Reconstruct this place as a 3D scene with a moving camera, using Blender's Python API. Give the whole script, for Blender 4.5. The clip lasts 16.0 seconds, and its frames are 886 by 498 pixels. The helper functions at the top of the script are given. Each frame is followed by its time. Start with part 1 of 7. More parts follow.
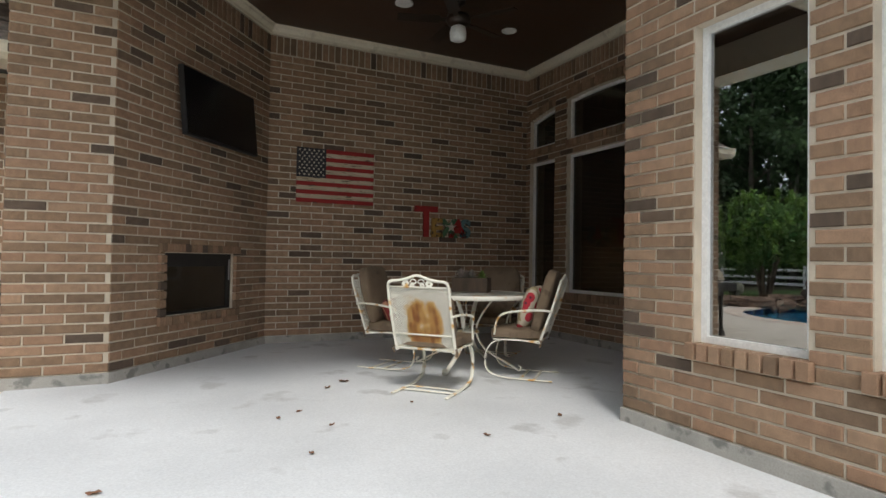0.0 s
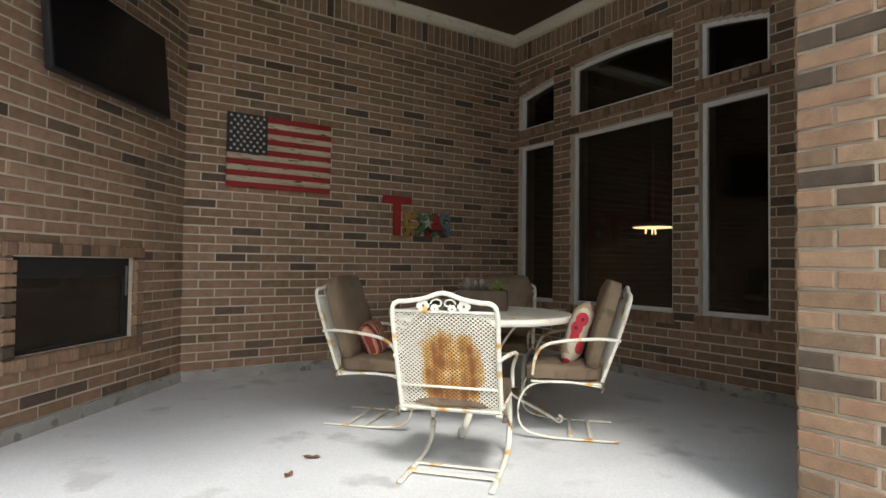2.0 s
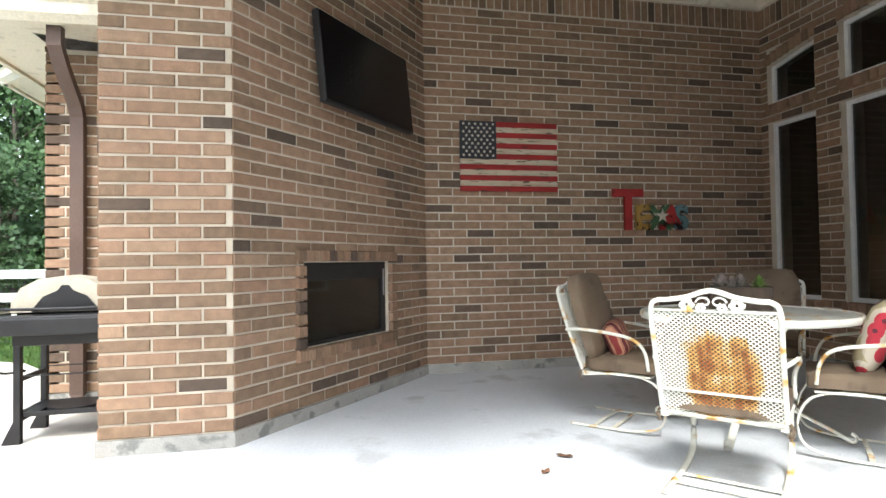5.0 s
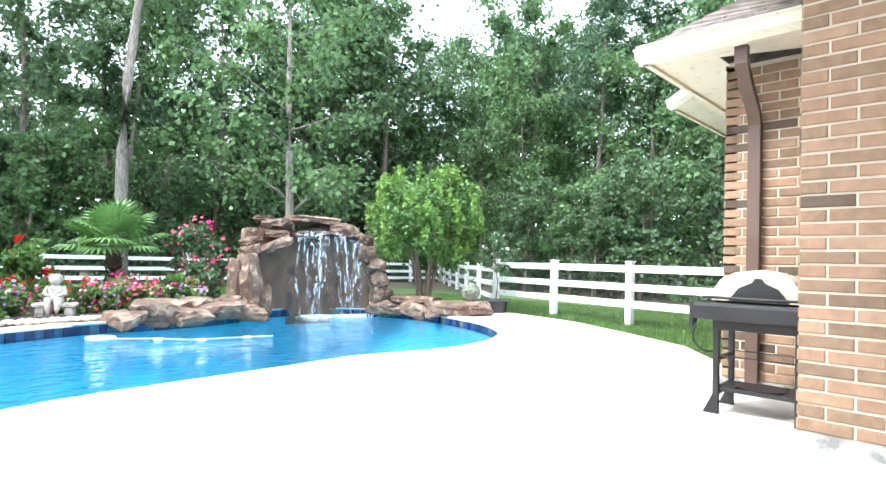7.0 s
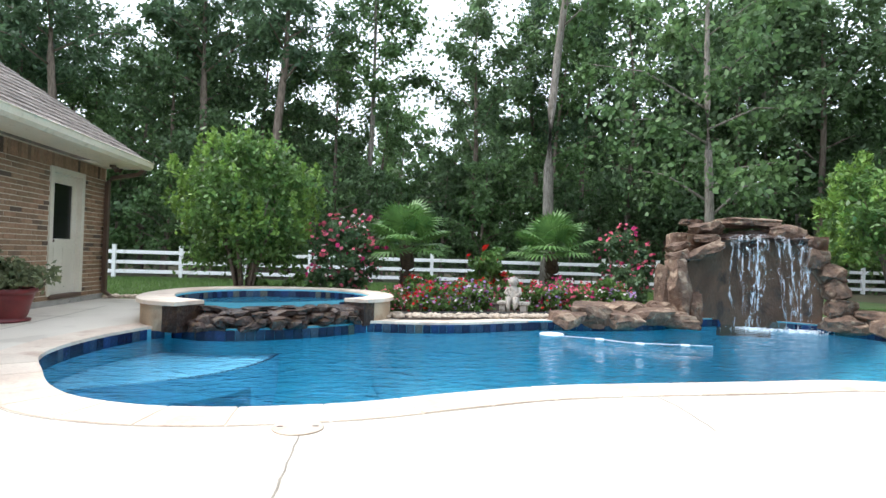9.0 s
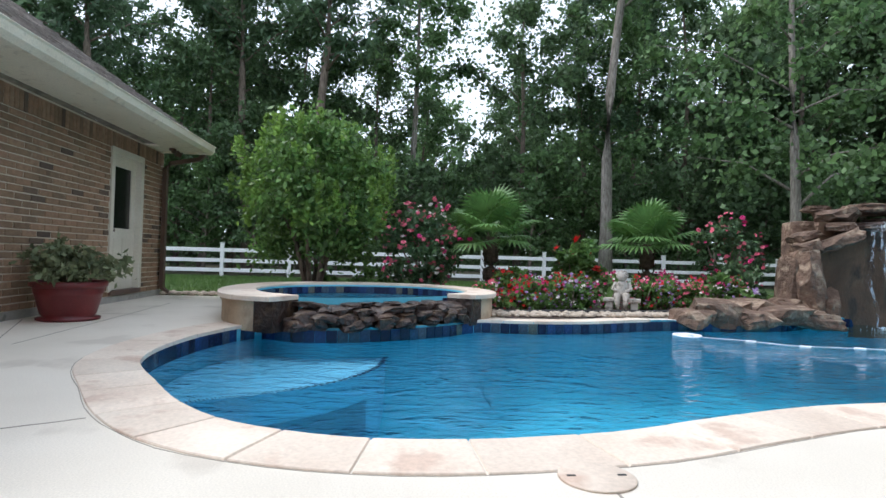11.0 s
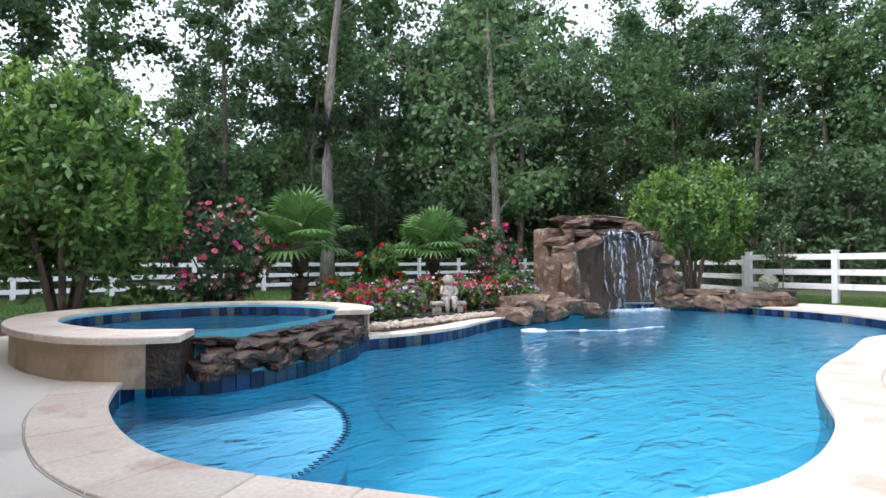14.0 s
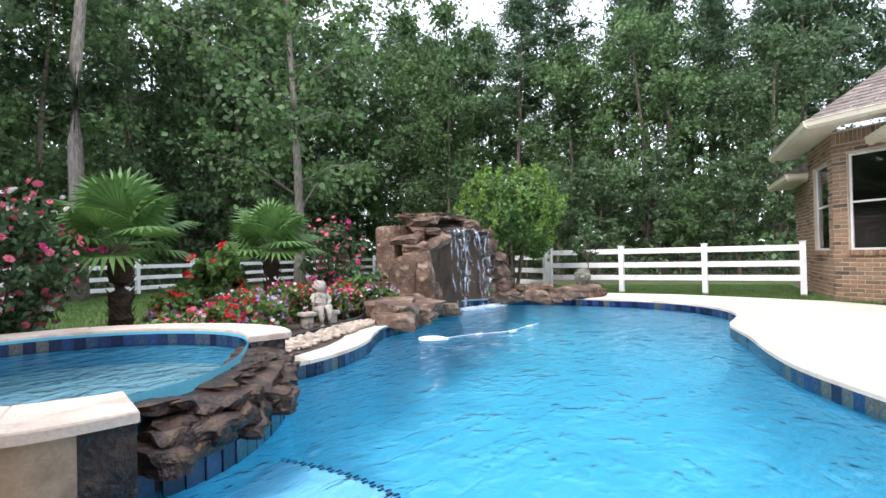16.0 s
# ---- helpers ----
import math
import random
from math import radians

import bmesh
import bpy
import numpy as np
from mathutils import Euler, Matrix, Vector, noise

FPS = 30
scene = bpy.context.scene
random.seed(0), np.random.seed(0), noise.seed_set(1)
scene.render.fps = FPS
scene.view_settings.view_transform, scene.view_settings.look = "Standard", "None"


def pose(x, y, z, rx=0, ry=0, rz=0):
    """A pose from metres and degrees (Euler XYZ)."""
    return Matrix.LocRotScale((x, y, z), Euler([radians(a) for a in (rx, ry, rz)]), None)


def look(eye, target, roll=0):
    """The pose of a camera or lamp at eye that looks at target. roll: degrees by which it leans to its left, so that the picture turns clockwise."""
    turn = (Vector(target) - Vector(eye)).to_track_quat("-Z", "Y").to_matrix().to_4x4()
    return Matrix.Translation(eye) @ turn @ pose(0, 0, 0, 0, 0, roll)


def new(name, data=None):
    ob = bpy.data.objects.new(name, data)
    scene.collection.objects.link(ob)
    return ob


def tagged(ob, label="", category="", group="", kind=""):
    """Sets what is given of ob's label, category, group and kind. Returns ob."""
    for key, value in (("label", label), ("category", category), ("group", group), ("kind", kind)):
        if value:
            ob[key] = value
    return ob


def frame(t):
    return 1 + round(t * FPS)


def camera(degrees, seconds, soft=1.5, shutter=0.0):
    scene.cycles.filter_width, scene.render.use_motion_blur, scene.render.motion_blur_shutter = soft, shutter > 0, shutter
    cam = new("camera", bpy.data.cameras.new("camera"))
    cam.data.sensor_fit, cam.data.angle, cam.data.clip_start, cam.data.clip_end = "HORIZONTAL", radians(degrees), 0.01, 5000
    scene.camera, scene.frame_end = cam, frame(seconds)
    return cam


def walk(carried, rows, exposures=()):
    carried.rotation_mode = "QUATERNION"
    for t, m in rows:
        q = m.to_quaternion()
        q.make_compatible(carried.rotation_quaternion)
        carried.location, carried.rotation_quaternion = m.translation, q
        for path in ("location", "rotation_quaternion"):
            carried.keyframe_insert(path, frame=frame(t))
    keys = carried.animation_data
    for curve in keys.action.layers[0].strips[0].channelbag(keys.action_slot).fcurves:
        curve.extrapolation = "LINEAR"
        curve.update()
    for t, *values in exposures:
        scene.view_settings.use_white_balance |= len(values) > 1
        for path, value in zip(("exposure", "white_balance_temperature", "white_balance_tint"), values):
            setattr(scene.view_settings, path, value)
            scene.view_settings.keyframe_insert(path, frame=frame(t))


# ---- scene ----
cam = camera(76.2, 16.0)

PATH = [
    (0, (0.743, 1.152, 1.123), (1.614, 2.952, 1.165), 0.9),
    (0.5, (0.815, 1.687, 1.126), (1.661, 3.499, 1.17), 0.8),
    (1, (0.887, 2.225, 1.129), (1.762, 4.023, 1.179), 0.8),
    (1.5, (0.95, 2.685, 1.134), (1.95, 4.416, 1.187), 0.8),
    (2, (1.006, 3.014, 1.142), (2.103, 4.685, 1.197), 0.7),
    (2.5, (0.989, 3.274, 1.151), (2.124, 4.919, 1.218), 0.6),
    (3, (0.928, 3.448, 1.152), (2.094, 5.071, 1.23), 0.5),
    (3.2, (0.904, 3.49, 1.147), (2.077, 5.108, 1.231), 0.4),
    (5.3, (0.798, 3.037, 1.145), (0.930, 5.032, 1.194), -0.5),
    (5.5, (0.718, 2.987, 1.143), (0.636, 4.985, 1.193), -0.1),
    (6, (0.489, 2.762, 1.170), (-0.105, 4.671, 1.216), 0.4),
    (6.5, (0.396, 2.666, 1.153), (-0.622, 4.387, 1.198), 1.5),
    (7, (0.369, 2.763, 1.092), (-1.021, 4.201, 1.138), 1.6),
    (7.5, (0.426, 2.695, 1.101), (-1.240, 3.801, 1.138), 1.8),
    (8, (0.282, 2.542, 1.166), (-1.535, 3.379, 1.185), 2.2),
    (8.5, (0.079, 2.386, 1.166), (-1.827, 2.990, 1.184), 2.1),
    (9, (0.107, 2.331, 1.066), (-1.879, 2.573, 1.094), 1.7),
    (9.2, (0.104, 2.318, 1.067), (-1.893, 2.410, 1.087), 1.8),
    (11.3, (-1.392, 0.757, 0.85), (-3.377, 1.007, 0.884), 1.5),
    (11.5, (-1.466, 0.57, 0.848), (-3.429, 0.952, 0.884), 1.3),
    (12, (-1.703, 0.102, 0.837), (-3.58, 0.79, 0.876), 0.7),
    (12.5, (-1.937, -0.426, 0.862), (-3.715, 0.49, 0.903), 0.4),
    (13, (-2.24, -0.924, 0.862), (-3.897, 0.195, 0.901), -0.1),
    (13.5, (-2.618, -1.403, 0.896), (-4.177, -0.151, 0.935), -0.4),
    (14, (-3.028, -1.688, 0.924), (-4.526, -0.363, 0.976), -0.2),
    (14.5, (-3.780, -1.896, 0.917), (-5.078, -0.376, 0.968), -0.5),
    (15, (-4.228, -2.064, 0.943), (-5.301, -0.377, 0.993), -1.2),
    (15.5, (-4.935, -2.101, 0.996), (-5.850, -0.322, 1.030), -1.1),
    (16, (-5.434, -2.186, 1.054), (-6.200, -0.339, 1.078), -1.3),
]
EXPOSURE = [(0, 0.75, 6500, 10), (2.0, 1.35, 6500, 10), (3.2, 1.85, 6500, 10), (5.3, 2.05, 6000, 8), (6.2, 2.25, 5850, 7), (7.0, 2.4, 5900, 8), (7.5, 2.35, 6000, 9),
            (8.0, 1.9, 6150, 10), (9.2, 1.25, 6200, 10), (11.3, 0.75, 5950, 11), (13.5, 0.95, 6000, 14), (16, 1.2, 6250, 17)]
walk(cam, [(t, look(eye, target, roll)) for t, eye, target, roll in PATH], EXPOSURE)


# ---- light ----
world = bpy.data.worlds.new("world")
scene.world = world
world.use_nodes = True
wn, wl = world.node_tree.nodes, world.node_tree.links
sky = wn.new("ShaderNodeTexSky")
sky.sky_type = "NISHITA"
sky.sun_disc = False
sky.sun_elevation = radians(52)
sky.sun_rotation = radians(200)
sky.dust_density = 4.0
sky.ozone_density = 0.6
cloud = wn.new("ShaderNodeMix")
cloud.data_type = "RGBA"
cloud.inputs[0].default_value = 0.72
cloud.inputs[7].default_value = (8.4, 9.0, 9.7, 1)
wl.new(sky.outputs[0], cloud.inputs[6])
wl.new(cloud.outputs[2], wn["Background"].inputs[0])
wn["Background"].inputs[1].default_value = 0.12
sun_data = bpy.data.lights.new("sun", "SUN")
sun_data.energy = 1.15
sun_data.angle = radians(14)
sun_data.color = (1.0, 0.97, 0.92)
sun = new("sun", sun_data)
sun.matrix_world = look((0, 0, 30), (5, 16, 8))


# ---- materials ----
def node_mat(name):
    m = bpy.data.materials.new(name)
    m.use_nodes = True
    nt = m.node_tree
    return m, nt.nodes, nt.links, nt.nodes["Principled BSDF"]


def pbr(name, c1, c2, scale=3.0, rough=0.7, metal=0.0, bump=0.2, fine=60.0, c3=None, spots=0.0, spot_scale=8.0, stretch=None, vary=0.0, island=False, translucent=0.0, relief=0.01):
    """Two-scale procedural surface: c1 to c2 by broad noise, grain by fine noise, c3 in patches."""
    m, n, l, b = node_mat(name)
    tc = n.new("ShaderNodeTexCoord")
    src = tc.outputs["Object"]
    if stretch:
        mp = n.new("ShaderNodeMapping")
        mp.inputs["Scale"].default_value = stretch
        l.new(src, mp.inputs[0])
        src = mp.outputs[0]
    a = n.new("ShaderNodeTexNoise")
    a.inputs["Scale"].default_value, a.inputs["Detail"].default_value = scale, 6
    l.new(src, a.inputs["Vector"])
    ramp = n.new("ShaderNodeValToRGB")
    ramp.color_ramp.elements[0].position, ramp.color_ramp.elements[1].position = 0.32, 0.68
    ramp.color_ramp.elements[0].color, ramp.color_ramp.elements[1].color = (*c1, 1), (*c2, 1)
    l.new(a.outputs["Fac"], ramp.inputs[0])
    col = ramp.outputs[0]
    f = n.new("ShaderNodeTexNoise")
    f.inputs["Scale"].default_value, f.inputs["Detail"].default_value = fine, 4
    l.new(src, f.inputs["Vector"])
    if c3:
        s = n.new("ShaderNodeTexNoise")
        s.inputs["Scale"].default_value, s.inputs["Detail"].default_value = spot_scale, 5
        l.new(src, s.inputs["Vector"])
        sr = n.new("ShaderNodeValToRGB")
        sr.color_ramp.elements[0].position, sr.color_ramp.elements[1].position = 0.62 - spots * 0.3, 0.70 - spots * 0.25
        l.new(s.outputs["Fac"], sr.inputs[0])
        mx = n.new("ShaderNodeMix")
        mx.data_type = "RGBA"
        l.new(sr.outputs[0], mx.inputs[0])
        l.new(col, mx.inputs[6])
        mx.inputs[7].default_value = (*c3, 1)
        col = mx.outputs[2]
    if vary:
        info = n.new("ShaderNodeNewGeometry" if island else "ShaderNodeObjectInfo")
        rnd = info.outputs["Random Per Island"] if island else info.outputs["Random"]
        mr = n.new("ShaderNodeMapRange")
        mr.inputs[3].default_value, mr.inputs[4].default_value = 1 - vary, 1 + vary
        l.new(rnd, mr.inputs[0])
        hs = n.new("ShaderNodeHueSaturation")
        l.new(mr.outputs[0], hs.inputs["Value"])
        l.new(col, hs.inputs["Color"])
        col = hs.outputs[0]
    mul = n.new("ShaderNodeMix")
    mul.data_type, mul.blend_type = "RGBA", "MULTIPLY"
    mul.inputs[0].default_value = 0.35
    l.new(col, mul.inputs[6])
    l.new(f.outputs["Fac"], mul.inputs[7])
    gain = n.new("ShaderNodeHueSaturation")
    gain.inputs["Value"].default_value = 1.2
    l.new(mul.outputs[2], gain.inputs["Color"])
    l.new(gain.outputs[0], b.inputs["Base Color"])
    rr = n.new("ShaderNodeMapRange")
    rr.inputs[3].default_value, rr.inputs[4].default_value = max(0.02, rough - 0.12), min(1, rough + 0.12)
    l.new(a.outputs["Fac"], rr.inputs[0])
    l.new(rr.outputs[0], b.inputs["Roughness"])
    b.inputs["Metallic"].default_value = metal
    if bump:
        bp = n.new("ShaderNodeBump")
        bp.inputs["Strength"].default_value, bp.inputs["Distance"].default_value = bump, relief
        l.new(f.outputs["Fac"], bp.inputs["Height"])
        l.new(bp.outputs[0], b.inputs["Normal"])
    if translucent:
        tr = n.new("ShaderNodeBsdfTranslucent")
        l.new(gain.outputs[0], tr.inputs[0])
        mixs = n.new("ShaderNodeMixShader")
        mixs.inputs[0].default_value = translucent
        l.new(b.outputs[0], mixs.inputs[1])
        l.new(tr.outputs[0], mixs.inputs[2])
        l.new(mixs.outputs[0], n["Material Output"].inputs[0])
    return m


def brick_mat(name, island):
    """Sand-faced clay brick: pinkish tan to grey brown, some burnt dark."""
    m, n, l, b = node_mat(name)
    info = n.new("ShaderNodeNewGeometry" if island else "ShaderNodeObjectInfo")
    rnd = info.outputs["Random Per Island"] if island else info.outputs["Random"]
    ramp = n.new("ShaderNodeValToRGB")
    cr = ramp.color_ramp
    cr.elements[0].position, cr.elements[0].color = 0.0, (0.085, 0.060, 0.042, 1)
    cr.elements[1].position, cr.elements[1].color = 1.0, (0.33, 0.215, 0.135, 1)
    for p, c in ((0.07, (0.115, 0.080, 0.056, 1)), (0.11, (0.19, 0.125, 0.078, 1)), (0.4, (0.255, 0.163, 0.098, 1)), (0.7, (0.30, 0.180, 0.112, 1))):
        cr.elements.new(p).color = c
    l.new(rnd, ramp.inputs[0])
    tc = n.new("ShaderNodeTexCoord")
    add = n.new("ShaderNodeVectorMath")
    l.new(tc.outputs["Object"], add.inputs[0])
    cmb = n.new("ShaderNodeCombineXYZ")
    m10 = n.new("ShaderNodeMath")
    m10.operation = "MULTIPLY"
    m10.inputs[1].default_value = 37.0
    l.new(rnd, m10.inputs[0])
    l.new(m10.outputs[0], cmb.inputs[0])
    l.new(m10.outputs[0], cmb.inputs[1])
    l.new(cmb.outputs[0], add.inputs[1])
    a = n.new("ShaderNodeTexNoise")
    a.inputs["Scale"].default_value, a.inputs["Detail"].default_value = 14, 5
    f = n.new("ShaderNodeTexNoise")
    f.inputs["Scale"].default_value, f.inputs["Detail"].default_value = 190, 3
    l.new(add.outputs[0], a.inputs["Vector"])
    l.new(add.outputs[0], f.inputs["Vector"])
    m1 = n.new("ShaderNodeMix")
    m1.data_type, m1.blend_type = "RGBA", "OVERLAY"
    m1.inputs[0].default_value = 0.45
    l.new(ramp.outputs[0], m1.inputs[6])
    l.new(a.outputs["Fac"], m1.inputs[7])
    m2 = n.new("ShaderNodeMix")
    m2.data_type, m2.blend_type = "RGBA", "OVERLAY"
    m2.inputs[0].default_value = 0.35
    l.new(m1.outputs[2], m2.inputs[6])
    l.new(f.outputs["Fac"], m2.inputs[7])
    l.new(m2.outputs[2], b.inputs["Base Color"])
    b.inputs["Roughness"].default_value = 0.88
    bp = n.new("ShaderNodeBump")
    bp.inputs["Strength"].default_value, bp.inputs["Distance"].default_value = 0.5, 0.006
    sm = n.new("ShaderNodeMath")
    l.new(a.outputs["Fac"], sm.inputs[0])
    l.new(f.outputs["Fac"], sm.inputs[1])
    l.new(sm.outputs[0], bp.inputs["Height"])
    l.new(bp.outputs[0], b.inputs["Normal"])
    return m


M_brick = brick_mat("brick_single", False)
M_brick_bulk = brick_mat("brick_bulk", True)
M_mortar = pbr("mortar", (0.52, 0.45, 0.35), (0.64, 0.56, 0.44), 5, 0.95, 0, 0.5, 220)
M_footing = pbr("footing_concrete", (0.30, 0.29, 0.26), (0.42, 0.40, 0.36), 4, 0.9, 0, 0.4, 90, c3=(0.2, 0.2, 0.18), spots=0.2)
M_deck = pbr("deck_concrete", (0.62, 0.56, 0.47), (0.70, 0.64, 0.55), 0.9, 0.8, 0, 0.12, 120, c3=(0.56, 0.50, 0.42), spots=0.15, spot_scale=1.7)
M_patio = pbr("patio_concrete", (0.58, 0.60, 0.61), (0.69, 0.71, 0.72), 1.1, 0.55, 0, 0.08, 80, c3=(0.50, 0.51, 0.51), spots=0.1, spot_scale=2.2)
M_coping = pbr("coping_stone", (0.62, 0.50, 0.40), (0.74, 0.64, 0.53), 1.6, 0.8, 0, 0.35, 45, c3=(0.56, 0.42, 0.33), spots=0.25, spot_scale=3, vary=0.07)
M_grass_soil = pbr("lawn_ground", (0.045, 0.085, 0.022), (0.085, 0.14, 0.035), 1.3, 0.95, 0, 0.6, 60, c3=(0.12, 0.13, 0.045), spots=0.2, spot_scale=0.8)
M_grass = pbr("grass_blades", (0.06, 0.13, 0.025), (0.13, 0.22, 0.05), 2.0, 0.7, 0, 0, 30, vary=0.3, island=True, translucent=0.25)
M_soil = pbr("garden_soil", (0.045, 0.03, 0.022), (0.09, 0.06, 0.045), 6, 0.95, 0, 0.8, 50)
M_leaf_litter = pbr("forest_floor", (0.05, 0.055, 0.025), (0.11, 0.09, 0.05), 0.7, 0.95, 0, 0.6, 20)
M_plaster = pbr("pool_plaster", (0.095, 0.43, 0.57), (0.14, 0.51, 0.65), 0.8, 0.6, 0, 0.05, 40)
M_white_vinyl = pbr("white_vinyl", (0.80, 0.80, 0.79), (0.86, 0.86, 0.85), 2, 0.45, 0, 0.03, 40, c3=(0.66, 0.67, 0.62), spots=0.05, spot_scale=4)
M_white_frame = pbr("window_frame_paint", (0.74, 0.74, 0.72), (0.82, 0.82, 0.80), 3, 0.45, 0, 0.03, 60)
M_cream = pbr("cream_trim_paint", (0.66, 0.60, 0.46), (0.74, 0.68, 0.54), 1.5, 0.55, 0, 0.06, 60, c3=(0.58, 0.52, 0.40), spots=0.1)
M_ceiling = pbr("stained_wood_ceiling", (0.035, 0.018, 0.010), (0.075, 0.038, 0.020), 3, 0.5, 0, 0.2, 40, stretch=(0.3, 6, 1))
M_brown_metal = pbr("brown_metal", (0.085, 0.050, 0.036), (0.12, 0.075, 0.055), 3, 0.5, 0.1, 0.05, 80)
M_shingle = pbr("roof_shingle", (0.17, 0.14, 0.12), (0.30, 0.26, 0.23), 8, 0.95, 0, 0.6, 150, vary=0.22, island=True)
# brown kept dark so that the rooms behind the windows look dim
M_dark_room = pbr("dim_room_tone", (0.10, 0.085, 0.07), (0.14, 0.12, 0.10), 1, 0.9, 0, 0, 30)
M_rock = pbr("sandstone_rock", (0.085, 0.05, 0.034), (0.20, 0.128, 0.088), 3.5, 0.85, 0, 1.0, 15, c3=(0.30, 0.22, 0.155), spots=0.25, spot_scale=5, vary=0.18, relief=0.05)
M_wet_rock = pbr("wet_rock", (0.018, 0.010, 0.007), (0.06, 0.031, 0.021), 5, 0.40, 0, 0.9, 20, c3=(0.09, 0.055, 0.03), spots=0.2, spot_scale=7, vary=0.2, relief=0.04)
M_pebble = pbr("river_pebble", (0.30, 0.24, 0.18), (0.52, 0.44, 0.35), 12, 0.8, 0, 0.2, 60, vary=0.25, island=True)
M_bark = pbr("pine_bark", (0.10, 0.075, 0.058), (0.24, 0.19, 0.155), 5, 0.95, 0, 0.9, 35, stretch=(4, 4, 0.6))
M_pale_bark = pbr("pale_bark", (0.15, 0.13, 0.11), (0.32, 0.29, 0.255), 4, 0.9, 0, 0.7, 30, stretch=(4, 4, 0.8), c3=(0.13, 0.11, 0.09), spots=0.25, spot_scale=6)
M_leaf = [pbr("oak_leaves", (0.075, 0.135, 0.062), (0.15, 0.235, 0.105), 0.5, 0.5, 0, 0, 8, vary=0.4, island=True, translucent=0.45),
          pbr("elm_leaves", (0.085, 0.165, 0.062), (0.17, 0.275, 0.105), 0.5, 0.5, 0, 0, 8, vary=0.4, island=True, translucent=0.45),
          pbr("pine_needles", (0.065, 0.125, 0.068), (0.125, 0.205, 0.10), 0.5, 0.55, 0, 0, 8, vary=0.35, island=True, translucent=0.4)]
M_shoot = pbr("young_shoots", (0.15, 0.27, 0.05), (0.24, 0.38, 0.08), 2.5, 0.5, 0, 0, 10, vary=0.3, island=True, translucent=0.35)
M_shrub = pbr("shrub_leaves", (0.07, 0.145, 0.036), (0.17, 0.30, 0.072), 1.6, 0.5, 0, 0, 10, vary=0.35, island=True, translucent=0.3)


def glass_mat(name, tint, rough=0.0):
    m, n, l, b = node_mat(name)
    b.inputs["Base Color"].default_value = (*tint, 1)
    b.inputs["Transmission Weight"].default_value = 1.0
    b.inputs["Roughness"].default_value = rough
    b.inputs["IOR"].default_value = 1.6
    return m


M_glass = glass_mat("tinted_glass", (0.30, 0.32, 0.33))
M_coated_glass = glass_mat("coated_reflecting_glass", (0.22, 0.24, 0.25))
M_coated_glass.node_tree.nodes["Principled BSDF"].inputs["IOR"].default_value = 3.4


def water_mat(name, tint, wave, scale):
    """Clear tinted water: rippled gloss over a transparent body."""
    m, n, l, b = node_mat(name)
    tr = n.new("ShaderNodeBsdfTransparent")
    tr.inputs[0].default_value = (*tint, 1)
    gl = n.new("ShaderNodeBsdfGlossy")
    gl.inputs["Roughness"].default_value = 0.04
    tc = n.new("ShaderNodeTexCoord")
    mp = n.new("ShaderNodeMapping")
    mp.inputs["Scale"].default_value = (1.0, 0.55, 1)
    mp.inputs["Rotation"].default_value = (0, 0, 0.5)
    l.new(tc.outputs["Object"], mp.inputs[0])
    a = n.new("ShaderNodeTexNoise")
    a.inputs["Scale"].default_value, a.inputs["Detail"].default_value, a.inputs["Distortion"].default_value = scale, 4, 0.8
    l.new(mp.outputs[0], a.inputs["Vector"])
    # sparse steep wavelets over the low swell
    w2 = n.new("ShaderNodeTexNoise")
    w2.inputs["Scale"].default_value, w2.inputs["Detail"].default_value = scale * 0.55, 3
    l.new(mp.outputs[0], w2.inputs["Vector"])
    peak = n.new("ShaderNodeMapRange")
    peak.interpolation_type = "SMOOTHSTEP"
    peak.inputs[1].default_value, peak.inputs[2].default_value = 0.56, 0.72
    peak.inputs[4].default_value = 0.55
    l.new(w2.outputs["Fac"], peak.inputs[0])
    hgt = n.new("ShaderNodeMath")
    l.new(a.outputs["Fac"], hgt.inputs[0])
    l.new(peak.outputs[0], hgt.inputs[1])
    bp = n.new("ShaderNodeBump")
    bp.inputs["Strength"].default_value, bp.inputs["Distance"].default_value = 1.0, wave
    l.new(hgt.outputs[0], bp.inputs["Height"])
    l.new(bp.outputs[0], gl.inputs["Normal"])
    fr = n.new("ShaderNodeFresnel")
    fr.inputs["IOR"].default_value = 1.33
    l.new(bp.outputs[0], fr.inputs["Normal"])
    mx = n.new("ShaderNodeMixShader")
    l.new(fr.outputs[0], mx.inputs[0])
    l.new(tr.outputs[0], mx.inputs[1])
    l.new(gl.outputs[0], mx.inputs[2])
    l.new(mx.outputs[0], n["Material Output"].inputs[0])
    return m


M_water = water_mat("pool_water", (0.60, 0.90, 0.97), 0.024, 8.0)
M_spa_water = water_mat("spa_water", (0.36, 0.68, 0.86), 0.05, 6.0)


